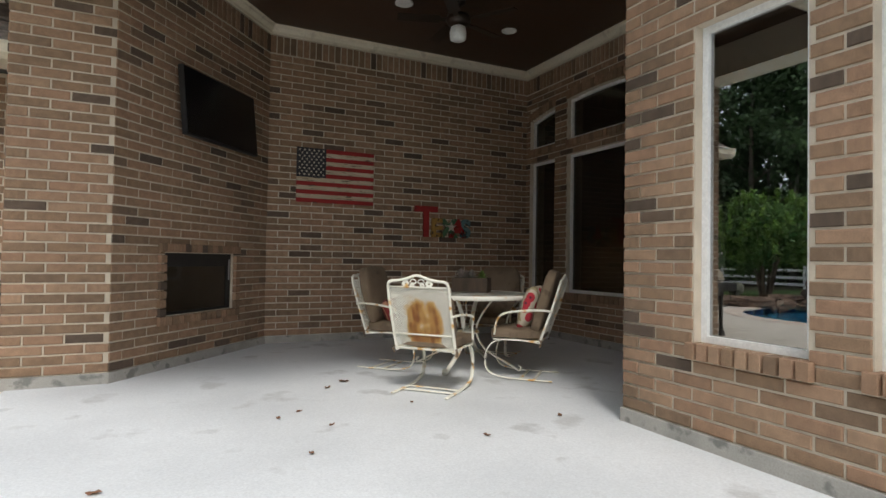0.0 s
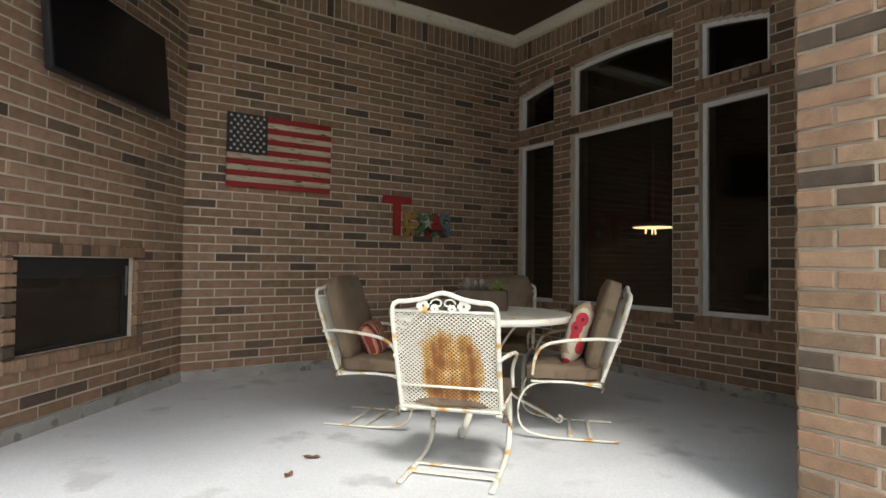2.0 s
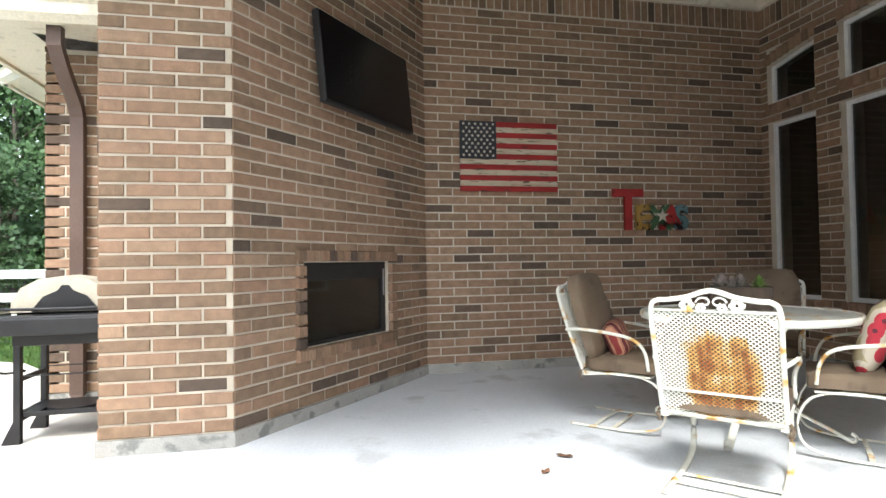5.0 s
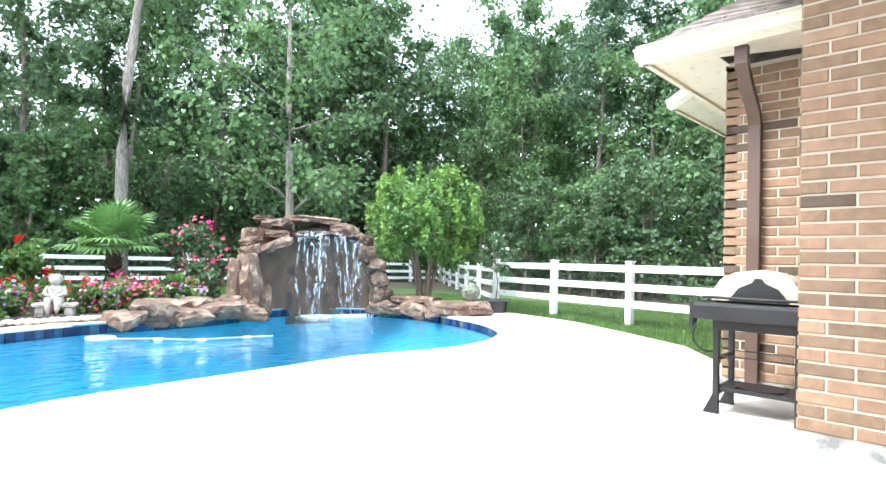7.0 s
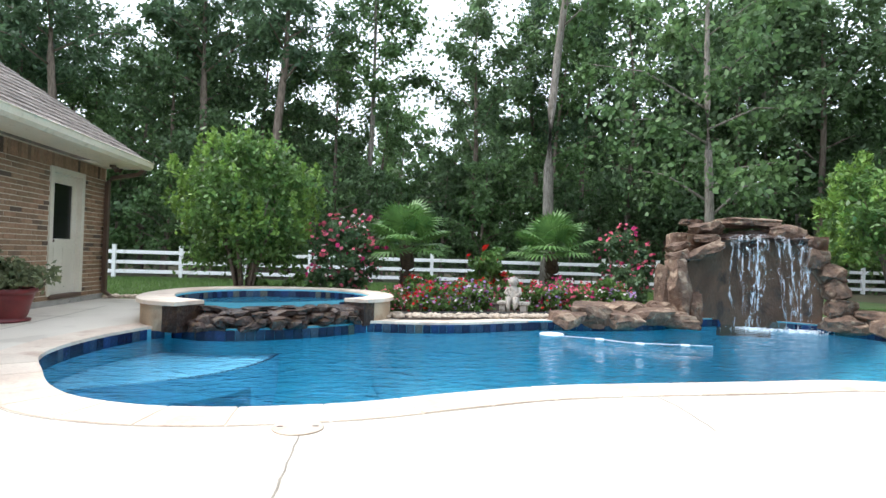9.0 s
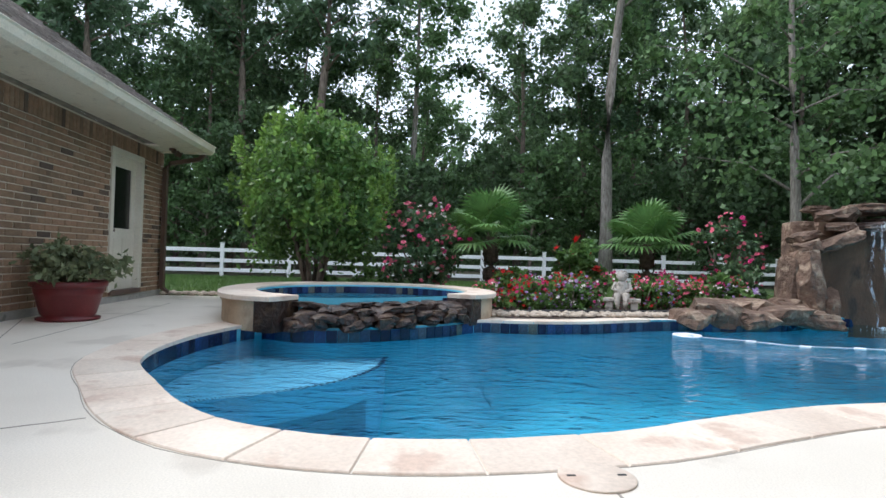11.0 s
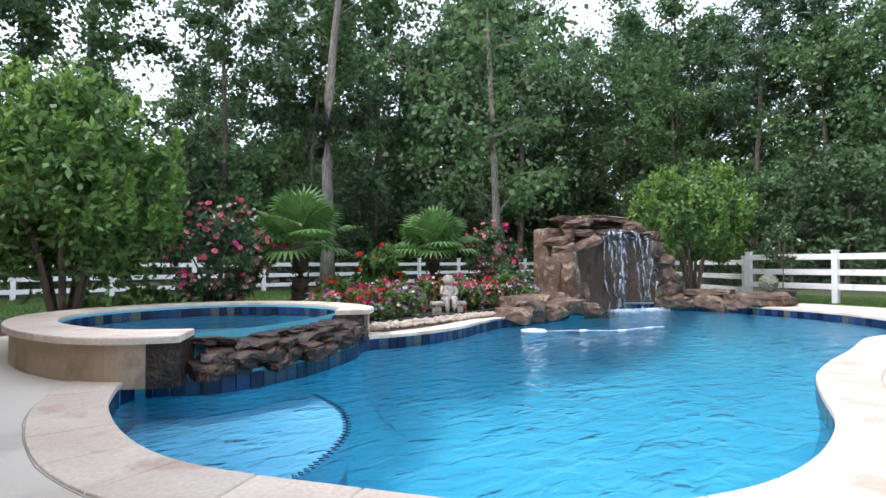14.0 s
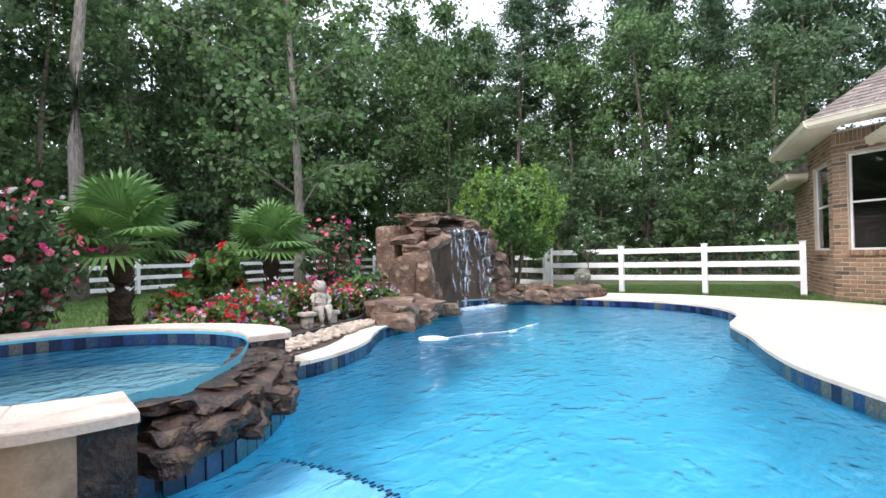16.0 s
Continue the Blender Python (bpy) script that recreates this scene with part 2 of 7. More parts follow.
def tile_mat():
    m, n, l, b = node_mat("blue_waterline_tile")
    info = n.new("ShaderNodeObjectInfo")
    ramp = n.new("ShaderNodeValToRGB")
    cr = ramp.color_ramp
    cr.interpolation = "CONSTANT"
    cr.elements[0].color, cr.elements[1].color = (0.010, 0.015, 0.05, 1), (0.028, 0.055, 0.11, 1)
    cr.elements[1].position = 0.3
    for p, c in ((0.5, (0.02, 0.045, 0.13, 1)), (0.66, (0.016, 0.032, 0.09, 1)), (0.80, (0.05, 0.075, 0.11, 1)), (0.92, (0.10, 0.105, 0.095, 1))):
        cr.elements.new(p).color = c
    l.new(info.outputs["Random"], ramp.inputs[0])
    tc = n.new("ShaderNodeTexCoord")
    a = n.new("ShaderNodeTexNoise")
    a.inputs["Scale"].default_value, a.inputs["Detail"].default_value = 26, 5
    l.new(tc.outputs["Object"], a.inputs["Vector"])
    mx = n.new("ShaderNodeMix")
    mx.data_type, mx.blend_type = "RGBA", "OVERLAY"
    mx.inputs[0].default_value = 0.95
    l.new(ramp.outputs[0], mx.inputs[6])
    l.new(a.outputs["Fac"], mx.inputs[7])
    l.new(mx.outputs[2], b.inputs["Base Color"])
    b.inputs["Roughness"].default_value = 0.25
    return m


M_tile = tile_mat()


# ---- mesh helpers ----
def mesh_of(name, verts, faces, mat, smooth=False):
    me = bpy.data.meshes.new(name)
    me.from_pydata([tuple(v) for v in verts], [], faces)
    me.materials.append(mat)
    if smooth:
        me.polygons.foreach_set("use_smooth", [True] * len(me.polygons))
    me.update()
    return me


def done(name, bm, mat, smooth=False):
    bmesh.ops.recalc_face_normals(bm, faces=bm.faces[:])
    if len({round(v.co.z, 5) for v in bm.verts}) == 1:
        # flat sheets face up
        bm.normal_update()
        for f in bm.faces:
            if f.normal.z < 0:
                f.normal_flip()
    me = bpy.data.meshes.new(name)
    bm.to_mesh(me)
    bm.free()
    me.materials.append(mat)
    if smooth:
        me.polygons.foreach_set("use_smooth", [True] * len(me.polygons))
    return me


def part(name, bm, material, parent, label="", smooth=False):
    """Links a bmesh (or a mesh) as one mesh object under parent."""
    me = bm if isinstance(bm, bpy.types.Mesh) else done(name, bm, material, smooth)
    ob = new(name, me)
    ob.parent = parent
    return tagged(ob, label)


def thing(name, label, category, m=None, group="", kind=""):
    ob = new(name)
    ob.empty_display_size = 0.1
    if m is not None:
        ob.matrix_basis = m
    return tagged(ob, label, category, group, kind)


def setting(name, bm, material, label, category, smooth=False):
    me = bm if isinstance(bm, bpy.types.Mesh) else done(name, bm, material, smooth)
    return tagged(new(name, me), label, category, kind="structure")


def box(bm, x0, y0, z0, x1, y1, z1, m=None, bevel=0.0):
    c = Matrix.Translation(((x0 + x1) / 2, (y0 + y1) / 2, (z0 + z1) / 2)) @ Matrix.Diagonal((abs(x1 - x0), abs(y1 - y0), abs(z1 - z0), 1))
    r = bmesh.ops.create_cube(bm, size=1, matrix=(m @ c) if m is not None else c)
    if bevel:
        es = list({e for v in r["verts"] for e in v.link_edges})
        bmesh.ops.bevel(bm, geom=es, offset=bevel, segments=2, affect="EDGES", profile=0.6)
    return bm


def spline(pts, n, closed=False):
    """Catmull-Rom points along pts, n to a span."""
    P = [Vector(p) for p in pts]
    k, out = len(P), []
    for i in range(k if closed else k - 1):
        if closed:
            a, b, c, d = P[i - 1], P[i], P[(i + 1) % k], P[(i + 2) % k]
        else:
            a, b, c, d = P[max(i - 1, 0)], P[i], P[i + 1], P[min(i + 2, k - 1)]
        for j in range(n):
            t = j / n
            out.append(0.5 * ((2 * b) + (c - a) * t + (2 * a - 5 * b + 4 * c - d) * t * t + (3 * b - a - 3 * c + d) * t ** 3))
    if not closed:
        out.append(P[-1])
    return out


def tube(bm, pts, radius, seg=8, flat=None, caps=True):
    """A tube along pts; radius a number or a list; flat=(w, h) for a flat bar."""
    pts = [Vector(p) for p in pts]
    rings, up = [], Vector((0, 0, 1))
    for i, p in enumerate(pts):
        d = (pts[min(i + 1, len(pts) - 1)] - pts[max(i - 1, 0)]).normalized()
        s = d.cross(up)
        if s.length < 0.05:
            s = d.cross(Vector((0, 1, 0)))
        s.normalize()
        u = s.cross(d).normalized()
        r = radius[i] if isinstance(radius, (list, tuple)) else radius
        ring = []
        for j in range(seg):
            a = 2 * math.pi * (j + 0.5) / seg
            w, h = (flat if flat else (r, r))
            ring.append(bm.verts.new(p + s * math.cos(a) * w + u * math.sin(a) * h))
        rings.append(ring)
    for a, b in zip(rings, rings[1:]):
        for j in range(seg):
            bm.faces.new((a[j], a[(j + 1) % seg], b[(j + 1) % seg], b[j]))
    if caps:
        bm.faces.new(rings[0][::-1])
        bm.faces.new(rings[-1])
    return bm


def lathe(bm, profile, seg=24, m=None):
    """Turns (radius, z) pairs round z."""
    rings = []
    for r, z in profile:
        ring = []
        for j in range(seg):
            a = 2 * math.pi * j / seg
            v = Vector((r * math.cos(a), r * math.sin(a), z))
            ring.append(bm.verts.new(m @ v if m is not None else v))
        rings.append(ring)
    for a, b in zip(rings, rings[1:]):
        for j in range(seg):
            bm.faces.new((a[j], a[(j + 1) % seg], b[(j + 1) % seg], b[j]))
    bm.faces.new(rings[0][::-1])
    bm.faces.new(rings[-1])
    return bm


def prism(bm, poly, z0, z1):
    """Extruded flat polygon."""
    lo = [bm.verts.new((x, y, z0)) for x, y in poly]
    hi = [bm.verts.new((x, y, z1)) for x, y in poly]
    n = len(poly)
    for i in range(n):
        bm.faces.new((lo[i], lo[(i + 1) % n], hi[(i + 1) % n], hi[i]))
    bm.faces.new(lo[::-1])
    bm.faces.new(hi)
    return bm


def sheet(loops, z):
    """A flat sheet with an outer loop and holes."""
    bm = bmesh.new()
    edges = []
    for loop in loops:
        vs = [bm.verts.new((p[0], p[1], z)) for p in loop]
        edges += [bm.edges.new((vs[i], vs[(i + 1) % len(vs)])) for i in range(len(vs))]
    bmesh.ops.triangle_fill(bm, use_beauty=True, use_dissolve=False, edges=edges)
    bm.normal_update()
    for f in bm.faces:
        if f.normal.z < 0:
            f.normal_flip()
    return bm


def ribbon(bm, a, b, za, zb):
    """A strip between two open or closed lines of equal length."""
    va = [bm.verts.new((p[0], p[1], za)) for p in a]
    vb = [bm.verts.new((p[0], p[1], zb)) for p in b]
    for i in range(len(a) - 1):
        bm.faces.new((va[i], va[i + 1], vb[i + 1], vb[i]))
    return bm


def offset_line(pts, d, closed=True):
    out, n = [], len(pts)
    for i in range(n):
        a = pts[i - 1] if (closed or i) else pts[i]
        b = pts[(i + 1) % n] if (closed or i < n - 1) else pts[i]
        t = (Vector(b[:2]) - Vector(a[:2])).normalized()
        out.append((pts[i][0] + t.y * d, pts[i][1] - t.x * d))
    return out


# ---- plan ----
pool_line = [(p.x, p.y) for p in spline([(x, y, 0) for x, y in (
    (-8.14, -0.51), (-7.55, -0.80), (-6.9, -0.92), (-6.25, -0.93), (-5.7, -0.80), (-5.15, -0.48), (-4.55, -0.10), (-4.16, 0.30), (-3.93, 0.85), (-3.88, 1.45),
    (-3.99, 2.20), (-4.24, 2.90), (-4.48, 3.65), (-4.60, 4.5), (-4.66, 5.5), (-4.78, 6.6), (-4.68, 7.3), (-4.58, 8.0), (-4.66, 8.75), (-4.98, 9.52),
    (-5.5, 10.15), (-6.25, 10.65), (-7.05, 10.92), (-7.9, 11.1), (-8.6, 11.1), (-9.1, 10.95), (-9.63, 10.67), (-10.5, 9.76), (-10.32, 8.45), (-9.75, 7.5),
    (-9.5, 6.3), (-9.55, 5.4), (-9.35, 4.7), (-9.1, 4.1), (-8.95, 3.4), (-8.95, 2.8), (-9.0, 2.3), (-8.62, 1.9), (-8.2, 1.25), (-7.95, 0.6), (-7.92, 0.05))], 4, True)]
N_POOL = len(pool_line)
spa_out = [(p.x, p.y) for p in spline([(x, y, 0) for x, y in (
    (-7.78, -0.28), (-8.05, -0.78), (-8.7, -1.12), (-9.7, -1.27), (-10.7, -1.12), (-11.4, -0.62), (-11.8, 0.25), (-11.8, 1.25), (-11.4, 2.05), (-10.7, 2.55), (-9.9, 2.70), (-9.25, 2.58), (-8.86, 2.25))], 6)]
spa_in = [(p.x, p.y) for p in spline([(x, y, 0) for x, y in (
    (-8.22, -0.02), (-8.5, -0.42), (-9.05, -0.70), (-9.75, -0.82), (-10.45, -0.68), (-11.0, -0.30), (-11.35, 0.4), (-11.35, 1.2), (-11.05, 1.75), (-10.5, 2.15), (-9.9, 2.27), (-9.4, 2.15), (-9.05, 1.88))], 6)]
spa_spill = [(p.x, p.y) for p in spline([(-9.05, 1.88, 0), (-8.55, 1.2, 0), (-8.25, 0.55, 0), (-8.22, -0.02, 0)], 6)]
spa_basin = spa_in + spa_spill[1:-1]
ground_hole = [(-12.3, -1.5), (-3.2, -1.5), (-3.2, 11.6), (-12.3, 11.6)]
deck_edge = [(-12.45, -3.7), (7.2, -3.7), (7.2, 9.3), (-0.4, 9.3), (-1.5, 9.3), (-2.7, 10.9), (-4.0, 11.7), (-5.4, 12.5), (-7.0, 12.9), (-8.6, 12.8), (-10.4, 12.2), (-12.6, 11.7),
             (-12.9, 8.0), (-12.9, 3.0), (-12.6, 0.5), (-12.45, -1.7)]

# ---- ground, deck, pool ----
ground = setting("ground", sheet([[(-300, -300), (300, -300), (300, 300), (-300, 300)], ground_hole], -0.07), M_grass_soil, "green mown lawn running out to the woods", "lawn")
deck = setting("pool_deck", sheet([deck_edge, pool_line], 0.0), M_deck, "cream concrete pool deck with fine cracks", "pool deck")
bm = bmesh.new()
prism(bm, [(-0.45, 6.98), (-0.35, -3.6), (7.1, -3.6), (7.1, 9.2), (1.9, 9.2)], 0.002, 0.006)
setting("patio_floor", bm, M_patio, "smooth grey concrete patio floor with scattered dirt", "floor")
bm = bmesh.new()
ribbon(bm, deck_edge + deck_edge[:1], deck_edge + deck_edge[:1], 0.0, -0.12)
setting("deck_edge", bm, M_deck, "poured edge of the concrete deck", "deck edge")
# basin
bm = bmesh.new()
loop = pool_line + pool_line[:1]
# the sides curve into the floor
rings = [(0.014, -0.002), (0.014, -0.45), (-0.06, -0.75), (-0.22, -0.98), (-0.5, -1.14), (-0.85, -1.22), (-1.2, -1.249)]
for (o0, z0), (o1, z1) in zip(rings, rings[1:]):
    la, lb = offset_line(pool_line, o0), offset_line(pool_line, o1)
    ribbon(bm, la + la[:1], lb + lb[:1], z0, z1)
bmesh.ops.remove_doubles(bm, verts=bm.verts[:], dist=0.0005)
setting("pool_wall", bm, M_plaster, "blue plaster wall of the pool", "pool wall", True)
setting("pool_bottom", sheet([offset_line(pool_line, 0.014)], -1.25), M_plaster, "blue plaster bottom of the pool", "pool floor")
water = setting("water", sheet([pool_line], -0.13), M_water, "rippled clear blue pool water", "pool water")
water.visible_shadow = False

# ---- walls ----
COURSE, BLEN, BDEP, JOINT = 0.0868, 0.295, 0.09, 0.015


def brick_mesh(length):
    """One brick, its face towards -y, with rounded arrises; origin at its lower left front."""
    h, e = COURSE - JOINT, 0.006
    v = []
    for y, i in ((0.0, e), (e, 0.0), (0.03, 0.0)):
        v += [(i, y, i), (length - i, y, i), (length - i, y, h - i), (i, y, h - i)]
    f = [(0, 1, 2, 3)]
    for k in (0, 4):
        for j in range(4):
            f.append((k + j, k + 4 + j, k + 4 + (j + 1) % 4, k + (j + 1) % 4))
    return v, [x[::-1] for x in f]


BV, BF = brick_mesh(BLEN - JOINT)
BRICK_ME = mesh_of("brick", BV, BF, M_brick)


def brick_wall(wall, p0, p1, z0, z1, openings=(), singles=(0, 0, 0, 0), soldier=(), thick=0.28):
    """Bricks along the face p0 to p1 (seen with p0 on the left); singles: s and z stretch whose bricks are parts of the wall."""
    p0, p1 = Vector((*p0, 0)), Vector((*p1, 0))
    d = (p1 - p0).normalized()
    m = Matrix.Translation(p0) @ Matrix.Rotation(math.atan2(d.y, d.x), 4, "Z")
    L = (p1 - p0).length
    rng = random.Random(int(L * 1000) + int(z1 * 10))
    verts, faces, count = [], [], 0
    rows = int((z1 - z0) / COURSE + 0.5)
    for r in range(rows):
        z = z0 + r * COURSE
        if any(a <= z + 0.04 < b for a, b in soldier):
            continue
        s = -BLEN * (0.5 if r % 2 else 0.0)
        while s < L - 0.03:
            a, b = max(s, 0.0), min(s + BLEN, L)
            if a == 0.0:
                a = -JOINT / 2
            if b == L:
                b = L + JOINT / 2
            s += BLEN
            spans = [(a, b)]
            for o0, o1, oz0, oz1 in openings:
                if oz0 - 0.03 < z + 0.04 < oz1 + 0.03:
                    spans = [q for u, w in spans for q in ((u, min(w, o0)), (max(u, o1), w)) if q[1] - q[0] > 0.04]
            for u, w in spans:
                if w - u < 0.05:
                    continue
                k = (w - u - JOINT) / (BLEN - JOINT)
                off = rng.uniform(-0.003, 0.003)
                mm = m @ Matrix.Translation((u + JOINT / 2, -0.010 + off, z + JOINT / 2 + rng.uniform(-0.0015, 0.0015))) @ Matrix.Diagonal((k, 1, 1, 1))
                if singles and singles[0] <= (u + w) / 2 <= singles[1] and singles[2] <= z <= singles[3] and count < 300:
                    ob = new("brick", BRICK_ME)
                    ob.parent = wall
                    ob.matrix_basis = mm
                    count += 1
                else:
                    q = len(verts)
                    verts += [mm @ Vector(x) for x in BV]
                    faces += [tuple(q + i for i in f) for f in BF]
    for za, zb in soldier:
        s = 0.0
        while s < L - 0.04:
            k = COURSE * 0.97
            mm = m @ Matrix.Translation((s + JOINT / 2 + COURSE - JOINT, -0.012, za + JOINT / 2)) @ Matrix.Rotation(-math.pi / 2, 4, "Y") @ Matrix.Diagonal(((zb - za - JOINT) / (BLEN - JOINT), 1, 1, 1))
            q = len(verts)
            verts += [mm @ Vector(x) for x in BV]
            faces += [tuple(q + i for i in f) for f in BF]
            s += COURSE
    ob = part("brickwork", mesh_of("brickwork", verts, faces, M_brick_bulk), None, wall)
    tagged(ob, "weathered tan and brown clay bricks", kind="stuff")
    return m


def wall(name, p0, p1, z1, openings=(), singles=(0, 0, 0, 0), soldier=(), label="", thick=0.28, footing=0.10, z0=0.0):
    """A brick-faced wall, its face on the right-hand side when walking p0 to p1 reversed; openings go through it."""
    a, b = Vector((*p0, 0)), Vector((*p1, 0))
    d = (b - a).normalized()
    m = Matrix.Translation(a) @ Matrix.Rotation(math.atan2(d.y, d.x), 4, "Z")
    L = (b - a).length
    ss = sorted({0.0, L, *[q for o in openings for q in o[:2]]})
    zs = sorted({z0, z1, *[q for o in openings for q in o[2:]]})
    bm = bmesh.new()
    for s0, s1 in zip(ss, ss[1:]):
        for u0, u1 in zip(zs, zs[1:]):
            if not any(o[0] <= (s0 + s1) / 2 <= o[1] and o[2] <= (u0 + u1) / 2 <= o[3] for o in openings):
                box(bm, s0, 0.0, u0, s1, thick, u1, m)
    w = setting(name, bm, M_mortar, label or "tan brick wall with pale mortar joints", "wall")
    if footing:
        bm = bmesh.new()
        box(bm, -0.012, -0.022, z0, L + 0.012, 0.02, z0 + footing, m, 0.006)
        part("footing", bm, M_footing, w, "rough grey concrete footing")
    brick_wall(w, p0, p1, z0 + footing, z1, openings, singles, soldier)
    return w, m


def pane_window(name, m, s0, s1, z0, z1, label, bars=(), arch=0.0, depth=0.07, mat=None, glass=None):
    """A window in a wall opening: white frame, meeting rails, tinted pane."""
    w = thing(name, label, "window", m @ Matrix.Translation((s0, depth, z0)), kind="structure")
    W, H, f = s1 - s0, z1 - z0, 0.045
    bm = bmesh.new()
    box(bm, 0, -0.01, 0, f, 0.05, H, None, 0.004)
    box(bm, W - f, -0.01, 0, W, 0.05, H, None, 0.004)
    box(bm, f, -0.01, 0, W - f, 0.05, f, None, 0.004)
    box(bm, f, -0.01, H - f, W - f, 0.05, H, None, 0.004)
    for z in bars:
        box(bm, f, -0.012, z - 0.02, W - f, 0.04, z + 0.02, None, 0.003)
    part("window_frame", bm, mat or M_white_frame, w)
    bm = bmesh.new()
    box(bm, f - 0.005, 0.015, f - 0.005, W - f + 0.005, 0.021, H - f + 0.005)
    g = part("pane", bm, glass or M_glass, w)
    g.visible_shadow = False
    return w


def sill_bricks(parent, m, s0, s1, z, depth=0.05):
    """A row of bricks on edge under a window."""
    s, n = s0, max(1, round((s1 - s0) / COURSE))
    k = (s1 - s0) / n
    verts, faces = [], []
    for i in range(n):
        mm = m @ Matrix.Translation((s0 + i * k + k - 0.006, -depth, z - 0.10)) @ Matrix.Rotation(-math.pi / 2, 4, "Y") @ Matrix.Diagonal((0.10 / (BLEN - JOINT), 3.5, (k - 0.01) / (COURSE - JOINT), 1))
        q = len(verts)
        verts += [mm @ Vector(x) for x in BV]
        faces += [tuple(q + i2 for i2 in f) for f in BF]
    part("sill", mesh_of("sill", verts, faces, M_brick_bulk), None, parent, "row of bricks on edge")


def arched_transom(name, m, s0, s1, z0, label, depth=0.07, f=0.045, n=8):
    """A transom whose head follows the shallow arch over the three windows."""
    w = thing(name, label, "window", m, kind="structure")
    bm = bmesh.new()
    ss = [s0 + (s1 - s0) * k / n for k in range(n + 1)]
    ya, yb = depth - 0.01, depth + 0.05
    def strip(lo, hi):
        rows = [[bm.verts.new((s, y, z)) for y, z in ((ya, a), (yb, a), (yb, b), (ya, b))] for s, a, b in zip(ss, lo, hi)]
        for p, q in zip(rows, rows[1:]):
            for k in range(4):
                bm.faces.new((p[k], p[(k + 1) % 4], q[(k + 1) % 4], q[k]))
    strip([arch_top(s) - f for s in ss], [arch_top(s) for s in ss])
    strip([z0] * (n + 1), [z0 + f] * (n + 1))
    box(bm, s0, ya - 0.002, z0 + f, s0 + f, yb, arch_top(s0) - f * 0.5, None, 0.003)
    box(bm, s1 - f, ya - 0.002, z0 + f, s1, yb, arch_top(s1) - f * 0.5, None, 0.003)
    part("window_frame", bm, M_white_frame, w)
    bm = bmesh.new()
    lo = [bm.verts.new((s, depth + 0.018, z0 + 0.02)) for s in ss]
    hi = [bm.verts.new((s, depth + 0.018, arch_top(s) - 0.02)) for s in ss]
    lo2 = [bm.verts.new((s, depth + 0.023, z0 + 0.02)) for s in ss]
    hi2 = [bm.verts.new((s, depth + 0.023, arch_top(s) - 0.02)) for s in ss]
    for k in range(n):
        bm.faces.new((lo[k], lo[k + 1], hi[k + 1], hi[k]))
        bm.faces.new((lo2[k + 1], lo2[k], hi2[k], hi2[k + 1]))
        bm.faces.new((lo[k], lo2[k], lo2[k + 1], lo[k + 1]))
        bm.faces.new((hi[k], hi[k + 1], hi2[k + 1], hi2[k]))
    bm.faces.new((lo[0], hi[0], hi2[0], lo2[0]))
    bm.faces.new((lo[n], lo2[n], hi2[n], hi[n]))
    part("pane", bm, M_glass, w).visible_shadow = False


def arch_bricks(parent, m, s0, s1):
    """Bricks on edge that follow the arch, on a mortar bed that fills the opening's head."""
    bm = bmesh.new()
    n = 8
    for k in range(n):
        a, b = s0 + (s1 - s0) * k / n, s0 + (s1 - s0) * (k + 1) / n
        box(bm, a, 0.003, min(arch_top(a), arch_top(b)) + 0.001, b, 0.26, 3.58, m)
    part("lintel", bm, M_mortar, parent)
    n = max(1, round((s1 - s0 + 0.06) / COURSE))
    k = (s1 - s0 + 0.06) / n
    verts, faces = [], []
    for i in range(n):
        u = s0 - 0.03 + i * k
        mm = m @ Matrix.Translation((u + k - 0.006, -0.022, arch_top(u + k / 2) + 0.006)) @ Matrix.Rotation(-math.pi / 2, 4, "Y") @ Matrix.Diagonal((0.125 / (BLEN - JOINT), 2.5, (k - 0.01) / (COURSE - JOINT), 1))
        q = len(verts)
        verts += [mm @ Vector(x) for x in BV]
        faces += [tuple(q + i2 for i2 in f) for f in BF]
    part("arch_course", mesh_of("arch_course", verts, faces, M_brick_bulk), None, parent, "arched row of bricks on edge")


CEIL = 4.20
# back wall of the patio
wall("wall_north", (1.877, 8.833), (5.95, 8.833), CEIL, (), (0.0, 1.9, 1.4, 3.0), ((3.84, 4.08),), "tan brick back wall of the covered patio")
# diagonal wall with fireplace and television
DP0, DP1 = Vector((0.28, 6.90, 0)), Vector((1.877, 8.833, 0))
FB = (0.66, 1.79, 0.53, 1.16)
wall_diag, MD = wall("wall_fireplace", (0.28, 6.90), (1.877, 8.833), CEIL, (FB,), (0.0, 2.5, 0.1, 1.6), ((3.84, 4.08),), "tan brick chimney wall set at an angle", thick=0.5)
# pillar front and side
wall("wall_pillar_front", (-0.49, 6.90), (0.28, 6.90), CEIL, (), (0.0, 0.8, 0.1, 4.0), (), "tan brick pillar of the patio", thick=0.05)
wall("wall_pillar_side", (-0.49, 9.1), (-0.49, 6.90), CEIL, (), (), (), "side of the tan brick pillar", thick=0.05)
bm = bmesh.new()
prism(bm, [(-0.43, 6.97), (0.26, 6.97), (1.80, 8.83), (1.80, 9.3), (-0.43, 9.3)], 0.0, CEIL)
setting("chimney_core", bm, M_mortar, "masonry core of the chimney", "wall")
# window wall
WIN = [(0.11, 0.75), (1.05, 2.41), (2.69, 3.34)]


def arch_top(s):
    return 3.55 - 0.068 * (s - 1.7) ** 2

